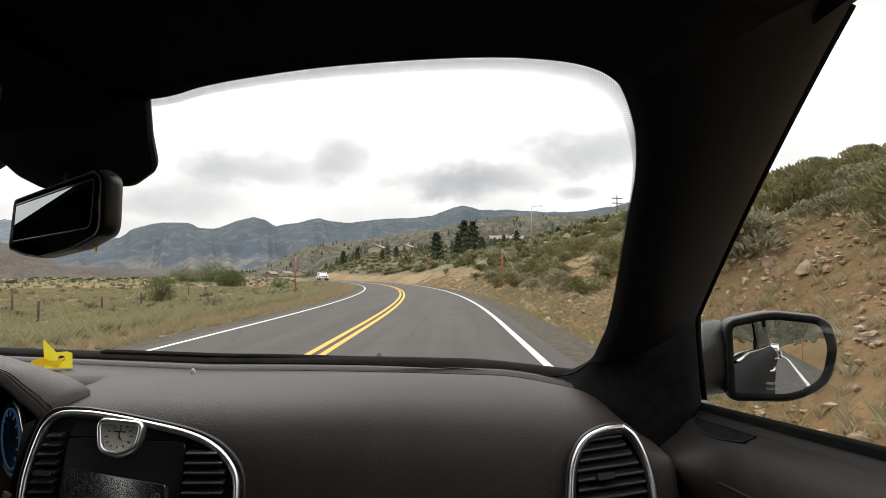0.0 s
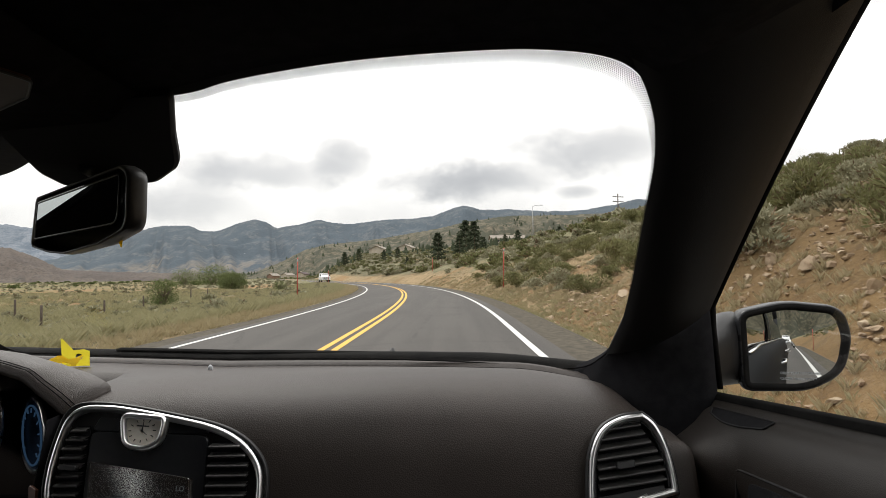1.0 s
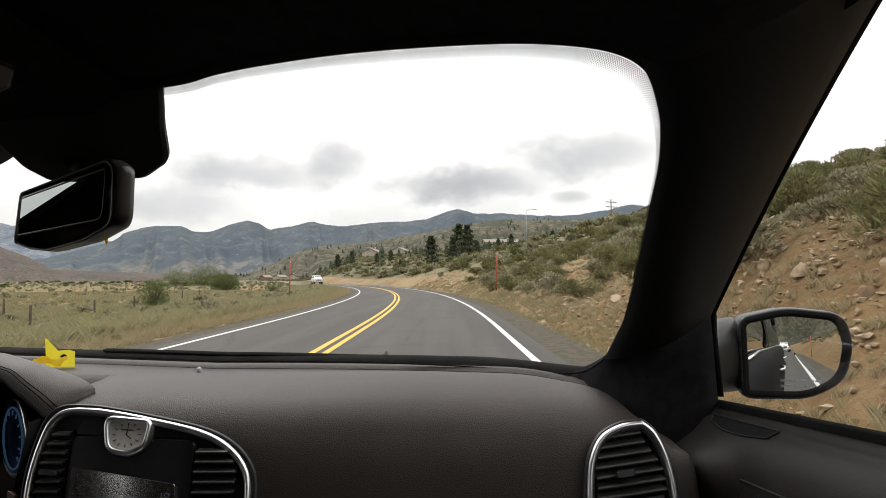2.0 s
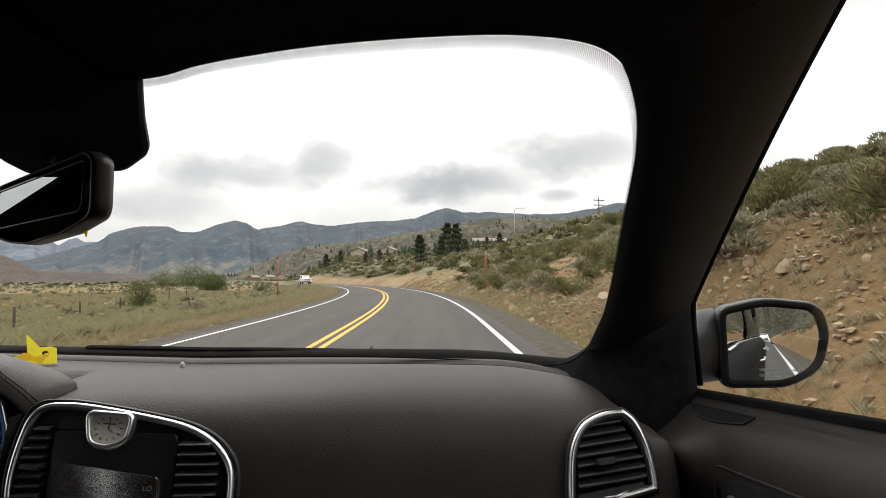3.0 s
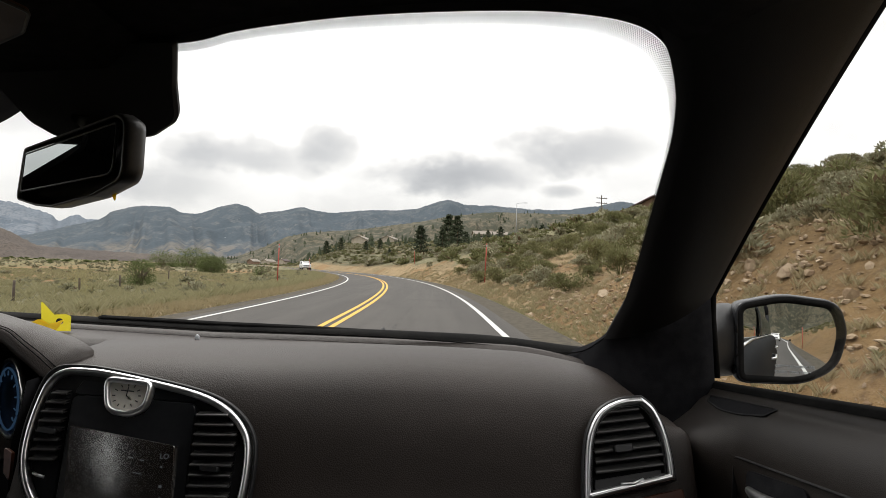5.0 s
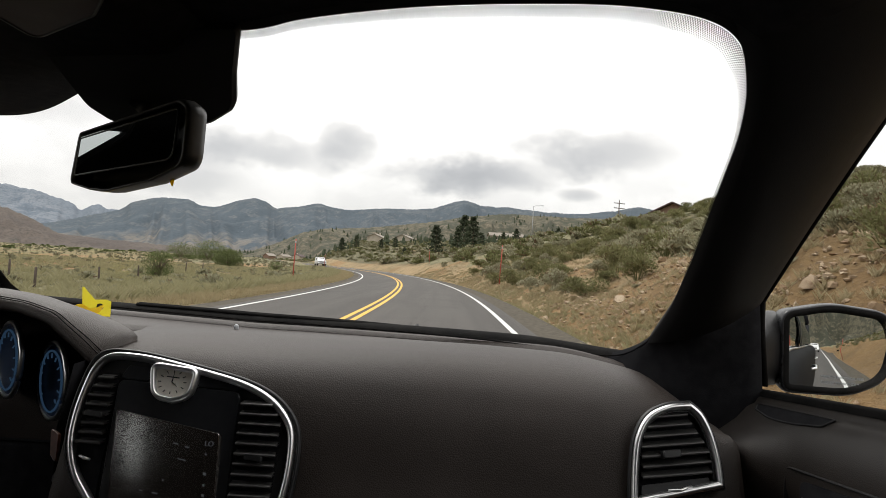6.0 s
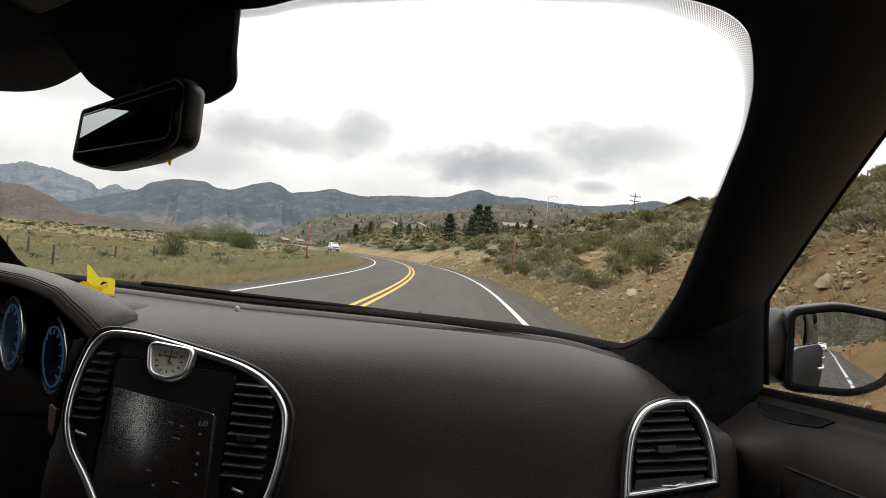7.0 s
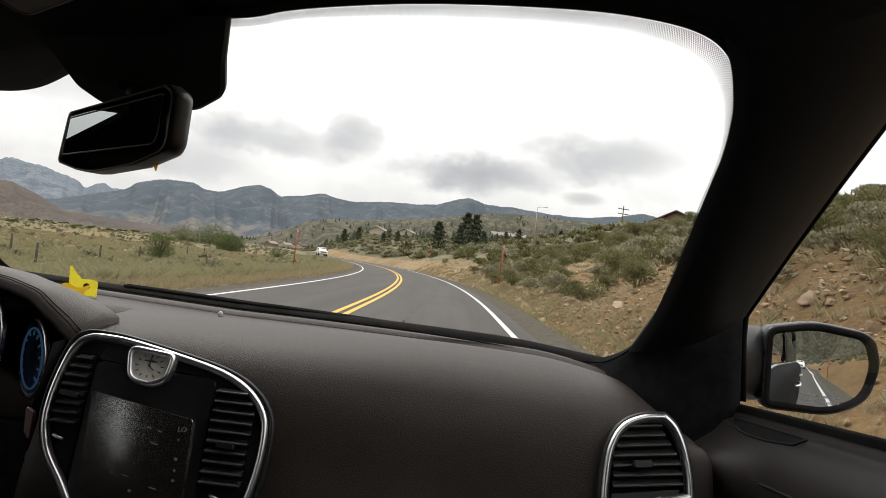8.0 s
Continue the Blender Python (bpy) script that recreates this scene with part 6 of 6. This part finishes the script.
def binnacle():
    """The stitched hood over the instruments, the dials below it."""
    def crest(x):
        return float(np.interp(-x, (0.105, 0.118, 0.14, 0.19, 0.268, 0.33, 0.45, 0.62), (0.900, 0.905, 0.912, 0.925, 0.95, 0.97, 0.975, 0.975))), float(np.interp(-x, (0.105, 0.118, 0.14, 0.19, 0.268, 0.33, 0.45, 0.62), (1.048, 1.056, 1.064, 1.077, 1.092, 1.097, 1.099, 1.07)))

    def lip(x):
        return float(np.interp(-x, (0.133, 0.155, 0.185, 0.21, 0.28), (0.85, 0.855, 0.863, 0.872, 0.895))), float(np.interp(-x, (0.133, 0.155, 0.185, 0.21, 0.26, 0.33, 0.45, 0.62), (1.022, 1.038, 1.056, 1.071, 1.081, 1.088, 1.090, 1.058)))
    rows, line = [], []
    for i in range(48):
        s = i / 47
        xc, xl = -0.105 - 0.513 * s, -0.133 - 0.48 * s
        (yc, zc), (yl, zl) = crest(xc), lip(xl)
        prof = [(xc - 0.20, 1.11, 1.040), (xc - 0.105, 1.03, 1.040 + (zc - 1.045) * 0.8), (xc, yc, zc), ((xc * 2 + xl) / 3, yc * 0.64 + yl * 0.36, zc * 0.7 + zl * 0.3 + 0.007), ((xc + xl * 2) / 3, yc * 0.28 + yl * 0.72, zc * 0.36 + zl * 0.64 + 0.007),
                (xl, yl, zl + 0.003), (xl - 0.003, yl - 0.005, zl - 0.003), (xl - 0.006, yl - 0.003, zl - 0.010), (xl - 0.010, yl + 0.02, zl - 0.014), (xl - 0.012, yl + 0.08, zl - 0.016)]
        rows.append(prof)
        line.append((xl, yl, zl, (xc + xl * 2) / 3, zc * 0.36 + zl * 0.64 + 0.007))
    rows.insert(0, [(a + 0.002, b, c - 0.022) for a, b, c in rows[0]])
    hood = part("instrument_hood", grid_bm(rows), M_HOOD, car, "black stitched leather-look hood over the dials")
    for f in (0.10, 0.34):
        part("stitching", tube_bm([(xl + (xm - xl) * f, yl - 0.002 + 0.017 * f, zl + 0.004 + (zm - zl - 0.003) * f) for xl, yl, zl, xm, zm in line], 0.0007, 5), M_RUBBER, hood)
    wall = [[(-0.142 - 0.02 * k / 8, 0.815 + 0.022 * k, 1.018), (-0.148 - 0.01 * k / 8, 0.80 + 0.024 * k, 0.94), (-0.142, 0.79 + 0.025 * k, 0.78)] for k in range(9)]
    part("binnacle_cheek", grid_bm(wall), M_CLOTH, car)
    for cx, cz, r in ((-0.325, 0.993, 0.056), (-0.256, 0.965, 0.057)):
        g = part("gauge", disc_bm(cx, 0.955, cz, r, -40, 0.004), M_GAUGE, car, "round dial with blue lighting")
        part("gauge_ring", hoop_bm(cx, 0.955, cz, r, -40, 0.004), M_CHROME, g, "chrome rim")
        part("gauge_glow", hoop_bm(cx, 0.950, cz, r * 0.80, -40, 0.0016), M_GAUGE_GLOW, g, "blue lit ring")
        for k in range(11):
            a = radians(-130 + 26 * k)
            ax, ay = math.cos(radians(-40)), math.sin(radians(-40))
            p = [Vector((cx + ax * r * q * math.sin(a), 0.948 + ay * r * q * math.sin(a), cz + r * q * math.cos(a))) for q in (0.62, 0.74)]
            part("gauge_mark", tube_bm(p, 0.0012, 4), M_GAUGE_GLOW, g)
    part("start_button", tube_bm([(-0.128, 0.800, 0.878), (-0.128, 0.792, 0.876), (-0.128, 0.790, 0.876)], [0.016, 0.016, 0.012], 18), M_PLASTIC, car)
    part("wood_strip", plate_bm(rounded([(-0.146, 0.945), (-0.134, 0.938), (-0.128, 0.905), (-0.138, 0.915)], 0.003, 4), lambda u, w_, d: STACK(u, w_, d - 0.010), 0.006, 0.001), M_WOODTRIM, car, "reddish wood trim strip")


def hoop_bm(cx, cy, cz, r, turn, thick):
    ax, ay = math.cos(radians(turn)), math.sin(radians(turn))
    return tube_bm([(cx + ax * r * math.sin(a), cy + ay * r * math.sin(a), cz + r * math.cos(a)) for a in [2 * math.pi * k / 36 for k in range(36)]], thick, 8, True)


def disc_bm(cx, cy, cz, r, turn, depth):
    ax, ay = math.cos(radians(turn)), math.sin(radians(turn))
    nx, ny = ay, -ax
    out = [Vector((r * math.sin(2 * math.pi * k / 36), r * math.cos(2 * math.pi * k / 36))) for k in range(36)]
    return plate_bm(out, lambda u, v, d: Vector((cx + ax * u + nx * (d - depth), cy + ay * u + ny * (d - depth), cz + v)), depth)


binnacle()


# passenger door
def door_panel():
    rows = []
    for j in range(60):
        y = 0.93 - 1.95 * j / 59
        top = SILL(y)
        fill = 0.030 * smooth01(y, 0.750, 0.800)
        prof = [(WINDOW_X + 0.016, top - 0.012), (WINDOW_X + 0.010, top + 0.003), (WINDOW_X + 0.002, top + 0.005), (WINDOW_X - 0.006, top + 0.001), (WINDOW_X - 0.010, top - 0.006), (WINDOW_X - 0.020, top - 0.012), (WINDOW_X - 0.030, top - 0.028), (WINDOW_X - 0.036, top - 0.055), (WINDOW_X - 0.034, top - 0.09), (WINDOW_X - 0.026, top - 0.12), (WINDOW_X - 0.022, top - 0.16), (WINDOW_X - 0.022, 0.75), (WINDOW_X - 0.05, 0.70), (WINDOW_X - 0.03, 0.55), (WINDOW_X - 0.01, 0.35)]
        rows.append([(q.x - fill * smooth01(top - q.y, 0.02, 0.07), y, q.y) for q in catmull(prof, 2)])
    door = part("passenger_door", grid_bm(rows), M_DOOR, car, "black moulded door panel")
    seal = [[(WINDOW_X + 0.004 + a, y, SILL(y) + b) for a, b in ((-0.008, 0.003), (-0.006, 0.010), (0.0, 0.013), (0.006, 0.011), (0.008, 0.002))] for y in [0.885 - 1.9 * k / 40 for k in range(41)]]
    part("window_seal", grid_bm(seal), M_RUBBER, door, "black rubber window seal")
    # demister slot: a flat black plate for the shade of the recess, with a rim
    def on_top(s, v):
        y, dz = 0.862 - 0.166 * s, -0.0065 - 0.0135 * v
        return Vector((WINDOW_X - 0.001 - float(np.interp(-dz, (0.0, 0.006, 0.012, 0.028), (0.006, 0.010, 0.020, 0.030))), y, SILL(y) + dz))
    slot = [Vector(p) for p in rounded([(0.0, 0.0), (1.0, 0.0), (0.96, 0.62), (0.62, 1.0), (0.34, 1.0), (0.08, 0.5)], [0.05, 0.08, 0.25, 0.3, 0.3, 0.2], 5)]
    part("demister_slot", thicken(plate_bm(slot, lambda u, v, d: on_top(u, v) + Vector((-d * 0.8, 0, d * 0.6)), 0.001), 0.0003), M_CLOTH, door, "flat black plate standing in for the shaded demister outlet")
    part("slot_rim", tube_bm([on_top(p.x, p.y) + Vector((-0.0008, 0, 0.0006)) for p in slot], 0.0013, 6, True), M_TRIM, door)
    # latch recess and chrome handle; the cup's shade is a flat dark plate
    rec = rounded([(0.748, 0.966), (0.50, 0.994), (0.50, 0.86), (0.752, 0.86)], 0.012, 6)
    part("latch_recess", ring_bm(rec, lambda u, v, d: Vector((WINDOW_X - 0.033 - d, u, v)), 0.004, 0.005), M_TRIM, door)
    cup = rounded([(0.716, 0.958), (0.600, 0.974), (0.600, 0.912), (0.710, 0.912)], 0.012, 6)
    part("latch_cup_shade", plate_bm(cup, lambda u, v, d: Vector((WINDOW_X - 0.0345 - d, u, v)), 0.004), M_CLOTH, door, "flat dark plate standing in for the shaded latch cup")
    hd = [(WINDOW_X - 0.040 - 0.012 * math.sin(math.pi * k / 12), 0.706 - 0.145 * k / 12, 0.938 + 0.032 * k / 12 - 0.006 * math.sin(math.pi * k / 12)) for k in range(13)]
    part("door_handle", tube_bm(hd, [0.003 + 0.004 * math.sin(math.pi * min(1, 0.1 + k / 12)) for k in range(13)], 10), M_CHROME, door, "curved chrome door handle")
    part("door_lamp", box_bm(WINDOW_X - 0.036, WINDOW_X - 0.030, 0.49, 0.545, 0.965, 0.981, 0.002), M_RED, door, "small red reflector")


door_panel()


def side_glass():
    rows = []
    for i in range(14):
        s = i / 13
        q = pillar_side(s)
        z = q.y
        rows.append([(0.800 - 0.02 * s, y, z) for y in [q.x + 0.02 - 1.6 * k / 6 for k in range(7)]])
    low = [[(0.800, y, SILL(y)) for y in [0.90 - 1.6 * k / 6 for k in range(7)]]]
    ob = part("side_window", grid_bm(low + rows), M_SIDEPANE, car)
    ob.visible_shadow = False
    # rubber run along the front edge of the side window
    run = [(WINDOW_X + 0.008, pillar_side(k / 20).x + 0.010, pillar_side(k / 20).y + 0.004) for k in range(21)]
    run = [(WINDOW_X + 0.008, 0.885, 1.035), (WINDOW_X + 0.008, 0.900, 1.12)] + run
    part("window_run", tube_bm(run, 0.004, 6), M_RUBBER, car)


side_glass()


# door mirror
def door_mirror():
    c = Vector((0.940, 0.985, 1.082))
    turn = radians(-13.6)
    ux, uy = math.cos(turn), math.sin(turn)

    def put(u, v, d):
        return Vector((c.x + ux * u - uy * d * -1, c.y + uy * u - ux * d * 1.0, c.z + v))
    out = rounded([(-0.067, -0.071), (0.030, -0.068), (0.082, -0.040), (0.095, 0.018), (0.084, 0.066), (0.0, 0.075), (-0.070, 0.058)], [0.020, 0.09, 0.06, 0.07, 0.035, 0.12, 0.024], 8, 0.006)
    mid = Vector((0.012, 0.002))
    rows = []
    for d, k in ((-0.004, 0.90), (0.004, 0.93), (0.006, 0.97), (0.002, 1.0), (-0.012, 1.02), (-0.05, 0.99), (-0.085, 0.86), (-0.11, 0.62), (-0.122, 0.30), (-0.124, 0.02)):
        rows.append([put(*(mid + (p - mid) * k), d) for p in out])
    h = part("door_mirror", grid_bm(rows, closed_v=True), M_HOUSING, car, "dark painted door mirror")
    rim = ring_bm([mid + (p - mid) * 0.985 for p in out], lambda u, v, d: put(u, v, d + 0.0), 0.012, 0.007)
    part("mirror_rim", rim, M_RUBBER, h, "black rim")
    gl = [mid + (p - mid) * 0.87 for p in out]
    rows = []
    R = 0.85
    for k in (1.0, 0.8, 0.6, 0.4, 0.2, 0.02):
        rows.append([put(*(mid + (p - mid) * k), 0.0030 - 0.027 * (p - mid).y * k + 0.0064 * (p - mid).x * k - ((p - mid).length * k) ** 2 / (2 * R)) for p in gl])
    part("mirror_glass", grid_bm(rows, closed_v=True), M_MIRROR, h, "slightly convex mirror glass")
    for txt, v in (("OBJECTS IN MIRROR ARE", -0.0415), ("CLOSER THAN THEY APPEAR", -0.0505)):
        lettering(txt, 0.0052, put(-0.010, v, 0.0042), h, M_SILVERING, 0.0, math.degrees(turn))
    arm = []
    for i in range(8):
        s = i / 7
        x = 0.800 + 0.088 * s
        low, top = 1.016 - 0.002 * s, 1.112 + 0.026 * smooth01(s, 0.0, 0.8)
        arm.append([(x, 1.000 + 0.055 * s + 0.046 * math.cos(a), (low + top) / 2 + (top - low) / 2 * math.copysign(abs(math.sin(a)) ** 0.7, math.sin(a))) for a in [2 * math.pi * k / 20 for k in range(20)]])
    part("mirror_arm", grid_bm(arm, closed_v=True), M_PLASTIC, h)


door_mirror()


# inside mirror and what hangs from the header
def inside_mirror():
    A, B = Vector((-0.1475, 0.7905)), Vector((0.0515, 0.6360))
    ux = (B - A).normalized()
    nrm = Vector((ux.y, -ux.x))
    if nrm.y > 0:
        nrm = -nrm
    ln = (B - A).length

    def put(u, v, d):
        p = A + ux * u + nrm * d
        return Vector((p.x, p.y, 1.251 + v + 0.010 * u / ln))
    out = rounded([(-0.006, 0.0), (0.05, -0.012), (0.10, -0.018), (0.20, -0.015), (0.268, -0.004), (0.270, 0.054), (0.252, 0.064), (0.010, 0.062)], [0.010, 0.05, 0.05, 0.05, 0.018, 0.014, 0.02, 0.010], 7, 0.008)
    mid = Vector((0.128, 0.024))
    out = [mid + (p - mid) * 1.025 for p in out]
    rows = []
    for d, k in ((0.0, 0.93), (0.003, 0.955), (0.003, 0.985), (0.0, 1.0), (-0.010, 1.01), (-0.019, 0.97), (-0.026, 0.82), (-0.029, 0.4), (-0.029, 0.02)):
        rows.append([put(*(mid + (p - mid) * k), d) for p in out])
    h = part("inside_mirror", grid_bm(rows, closed_v=True), M_SLAT, car, "black rear-view mirror turned to the driver")
    gl = rounded([(0.003, 0.007), (0.247, 0.002), (0.253, 0.057), (0.012, 0.056)], [0.006, 0.016, 0.008, 0.006], 5)
    part("mirror_glass", plate_bm(gl, lambda u, v, d: put(u, v, d + 0.0008), 0.0016), M_DIMMED, h, "dimming mirror glass")
    part("mirror_edge", ring_bm([mid + (p - mid) * 1.0 for p in gl], lambda u, v, d: put(u, v, d + 0.001), 0.003, 0.002), M_GLOSS, h)
    part("mirror_stalk", tube_bm([put(ln * 0.5, 0.05, -0.026), put(ln * 0.48, 0.075, -0.035), (-0.03, 0.72, 1.345)], [0.016, 0.014, 0.018], 10), M_PLASTIC, car)
    tag = rounded([(0.108, -0.004), (0.128, -0.002), (0.124, -0.024)], 0.002, 3)
    part("tab", plate_bm([p + Vector((0.095, 0.002)) for p in tag], lambda u, v, d: put(u, v, d - 0.015), 0.0008), M_PAPER, h, "yellow paper tab")


inside_mirror()


def header_console():
    """Sensor cover on the glass and the overhead console with its reading lamps."""
    cover = rounded([(-0.112, 1.347), (-0.086, 1.331), (0.040, 1.3295), (0.080, 1.346), (0.0905, 1.375), (0.108, 1.409), (-0.14, 1.41), (-0.12, 1.365)], [0.02, 0.03, 0.05, 0.022, 0.05, 0.004, 0.004, 0.03], 8)
    part("sensor_cover", plate_bm(cover, lambda u, v, d: on_screen(u, v, d + 0.002), 0.010, 0.004), M_TRIM, car, "black sensor cover on the glass")
    rows = []
    for j in range(26):
        t = j / 25
        row = []
        for i in range(33):
            s = i / 32
            x = -0.46 + 0.53 * s
            yf = 1.05 - 0.33 * smooth01(s, 0.05, 1.0) - 0.02 * math.sin(s * 3.14)
            y = yf - 0.55 * t
            edge = smooth01(t, 0.0, 0.035)
            side = smooth01(1 - s, 0.0, 0.10)
            z = 1.405 - 0.022 * edge * side - 0.008 * math.sin(math.pi * min(1, t * 1.2)) + 0.01 * t
            row.append((x, y, z))
        rows.append(row)
    con = part("overhead_console", grid_bm(rows), M_CLOTH, car, "black overhead console")
    lens = rounded([(-0.10, 0.53), (0.02, 0.47), (0.035, 0.515), (0.0, 0.56), (-0.10, 0.63)], [0.01, 0.012, 0.012, 0.02, 0.01], 6)
    part("reading_lamp", plate_bm(lens, lambda u, v, d: Vector((u, v, 1.3815 - d)), 0.004, 0.001), M_READING, con, "smoky unlit reading lamp lens")
    part("lamp_trim", tube_bm([Vector((p.x, p.y, 1.378)) for p in lens], 0.0016, 6, True), M_PLASTIC, con)


M_READING = mottled("smoky_lens", (0.060, 0.032, 0.025), (0.08, 0.045, 0.036), 20, 0.5, 0, 0, 0.03, 0.0005, 8.0, 0.15)
header_console()


# outside of the car that shows through the glass and in the mirrors
def bonnet_and_cowl():
    rows = []
    for j in range(14):
        t = j / 13
        y = 1.20 + 1.15 * t
        row = []
        for i in range(25):
            x = -0.82 + 1.70 * i / 24
            e = abs(x - 0.03) / 0.85
            row.append((x, y - 0.12 * e * e, 0.995 - 0.06 * t - 0.10 * t * t - 0.05 * e ** 3))
        rows.append(row)
    part("bonnet", grid_bm(rows), M_PAINT, car, "dark painted bonnet")
    cow = []
    for i in range(41):
        x = -0.62 + 1.30 * i / 40
        b = screen_y(x, 1.045)
        dz = -0.013 * smooth01(x, 0.45, 0.68)
        cow.append([(x, b + 0.002, 1.050 + dz), (x, b + 0.006, 1.063 + dz), (x, b + 0.022, 1.069 + dz), (x, b + 0.05, 1.0675 + dz), (x, b + 0.09, 1.050 + dz), (x, b + 0.16, 1.0 + dz), (x, b + 0.2, 0.97 + dz)])
    part("cowl", grid_bm(cow), M_RUBBER, car, "black cowl below the windscreen")
    for x0, x1, l0, l1 in ((-0.26, 0.34, 1.068, 1.061), (0.14, 0.60, 1.063, 1.044)):
        pts, bl = [], []
        for k in range(16):
            s = k / 15
            x = x0 + (x1 - x0) * s
            z = l0 + (l1 - l0) * s + 0.003 * math.sin(s * 3.14)
            y = screen_y(x, z) + 0.060
            pts.append((x, y, z))
            bl.append((x, y - 0.012, z + 0.002))
        wp = part("wiper", tube_bm(pts, 0.006, 6), M_RUBBER, car, "black wiper at rest")
        part("wiper_blade", tube_bm(bl, 0.0032, 5), M_RUBBER, wp)
    part("washer_nozzle", tube_bm([(0.282, 1.235, 0.99), (0.282, 1.238, 1.050), (0.282, 1.240, 1.062)], [0.010, 0.008, 0.004], 10), M_PLASTIC, car)
    part("dash_sensor", tube_bm([(-0.008, 1.032, 1.046), (-0.008, 1.032, 1.0575), (-0.008, 1.031, 1.060)], [0.0042, 0.0040, 0.0016], 12), M_SILVERING, car, "small pale sensor bead")


bonnet_and_cowl()


def flank():
    """Passenger side of the body, as the door mirror shows it."""
    ys = [1.05 - 3.3 * k / 30 for k in range(31)]
    rows = []
    for y in ys:
        z = SILL(max(y, -1.2)) - 0.02
        b = 0.885 - 0.006 * max(0, -y - 1.0) ** 2
        rows.append([(0.815, y, z + 0.012), (b - 0.045, y, z + 0.002), (b - 0.015, y, z - 0.03), (b, y, z - 0.10), (b + 0.008, y, z - 0.25), (b + 0.003, y, 0.55), (b - 0.03, y, 0.30)])
    part("body_side", grid_bm(rows), M_FLANK, car, "dark painted body side")
    belt = [(0.818, y, SILL(max(y, -1.2)) - 0.004) for y in ys[4:27]]
    part("belt_moulding", tube_bm(belt, 0.006, 6), M_CHROME, car, "bright belt moulding")
    win = [[(0.812 + 0.004, y, SILL(max(y, -1.2)) + 0.01), (0.80, y, 1.25), (0.74, y, 1.42)] for y in ys[10:26]]
    part("rear_side_window", grid_bm(win), M_DARKGLASS, car, "dark rear side window")
    part("door_pillar", thicken(grid_bm([[(0.818, -0.10, SILL(-0.1)), (0.80, -0.13, 1.27), (0.745, -0.16, 1.44)], [(0.818, -0.20, SILL(-0.2)), (0.80, -0.22, 1.27), (0.745, -0.24, 1.44)]]), 0.01), M_PAINT, car)
    top = [[(0.745, y, 1.43), (0.70, y, 1.475), (0.55, y, 1.495), (0.0, y, 1.505), (-0.5, y, 1.49), (-0.75, y, 1.42)] for y in [0.60 - 2.28 * k / 16 for k in range(17)]]
    part("roof", grid_bm(top), M_PAINT, car, "dark painted roof")
    for y in (-0.02, -1.05):
        part("outer_handle", tube_bm([(0.880, y, 0.93), (0.912, y - 0.02, 0.935), (0.912, y - 0.16, 0.938), (0.880, y - 0.18, 0.938)], 0.009, 8), M_CHROME, car, "chrome outer door handle")
    part("boot", box_bm(-0.78, 0.84, -2.26, -1.47, 0.34, 1.02, 0.07), M_PAINT, car, "dark painted boot")
    part("body_side", box_bm(-0.89, -0.75, -2.20, 1.04, 0.32, 1.00, 0.05), M_FLANK, car, "dark painted body side")
    for a, b in ((-0.88, -0.66), (0.66, 0.87)):
        part("front_wing", box_bm(a, b, 1.07, 2.30, 0.36, 0.86, 0.06), M_PAINT, car)
    for y in (1.75, -1.35):
        part("wheel", tube_bm([(0.66, y, 0.345), (0.69, y, 0.345), (0.86, y, 0.345), (0.885, y, 0.345)], [0.29, 0.345, 0.345, 0.29], 24), M_RUBBER, car)
        part("wheel", tube_bm([(-0.925, y, 0.345), (-0.90, y, 0.345), (-0.73, y, 0.345), (-0.70, y, 0.345)], [0.29, 0.345, 0.345, 0.29], 24), M_RUBBER, car)


flank()


# yellow paper slip on the dashboard
def paper_slip():
    t = thing("paper_slip", "folded see-through yellow paper slip on the dashboard", "paper", "", (-0.28, 1.10, 1.056))
    edge = [Vector(p) for p in ((-0.024, -0.004), (0.023, -0.004), (0.024, 0.023), (0.014, 0.026), (-0.003, 0.025), (-0.011, 0.033), (-0.022, 0.047), (-0.025, 0.046))]
    hole = Vector((0.005, 0.013))
    angles = sorted([(math.atan2((p - hole).y, (p - hole).x)) % (2 * math.pi) for p in edge] + [2 * math.pi * k / 28 for k in range(28)])
    rows = []
    for a in angles:
        d, far = Vector((math.cos(a), math.sin(a))), 0.0
        for p, q in zip(edge, edge[1:] + edge[:1]):
            e = q - p
            den = d.x * e.y - d.y * e.x
            if abs(den) > 1e-9:
                w_ = p - hole
                k, m = (w_.x * e.y - w_.y * e.x) / den, (w_.x * d.y - w_.y * d.x) / den
                if k > 0 and -1e-4 < m < 1.0001:
                    far = max(far, k)
        rows.append([(hole.x + d.x * r, 0.003 * math.sin(90 * (hole.x + d.x * r)) - 0.10 * (hole.y + d.y * r), hole.y + d.y * r) for r in (0.0056, 0.0056 + (far - 0.0056) * 0.5, far)])
    part("sheet", thicken(grid_bm(rows, closed_u=True), 0.0005), M_FILM, t, "see-through yellow upright part with a round hole")
    rows = [[(-0.034 + 0.052 * i / 8, -0.010 - 0.022 * v, 0.004 + 0.004 * math.sin(i + v * 3) + 0.009 * (1 - v)) for v in (0, 0.5, 1.0)] for i in range(9)]
    part("fold", thicken(grid_bm(rows), 0.0006), M_PAPER, t, "opaque golden folded end")


paper_slip()
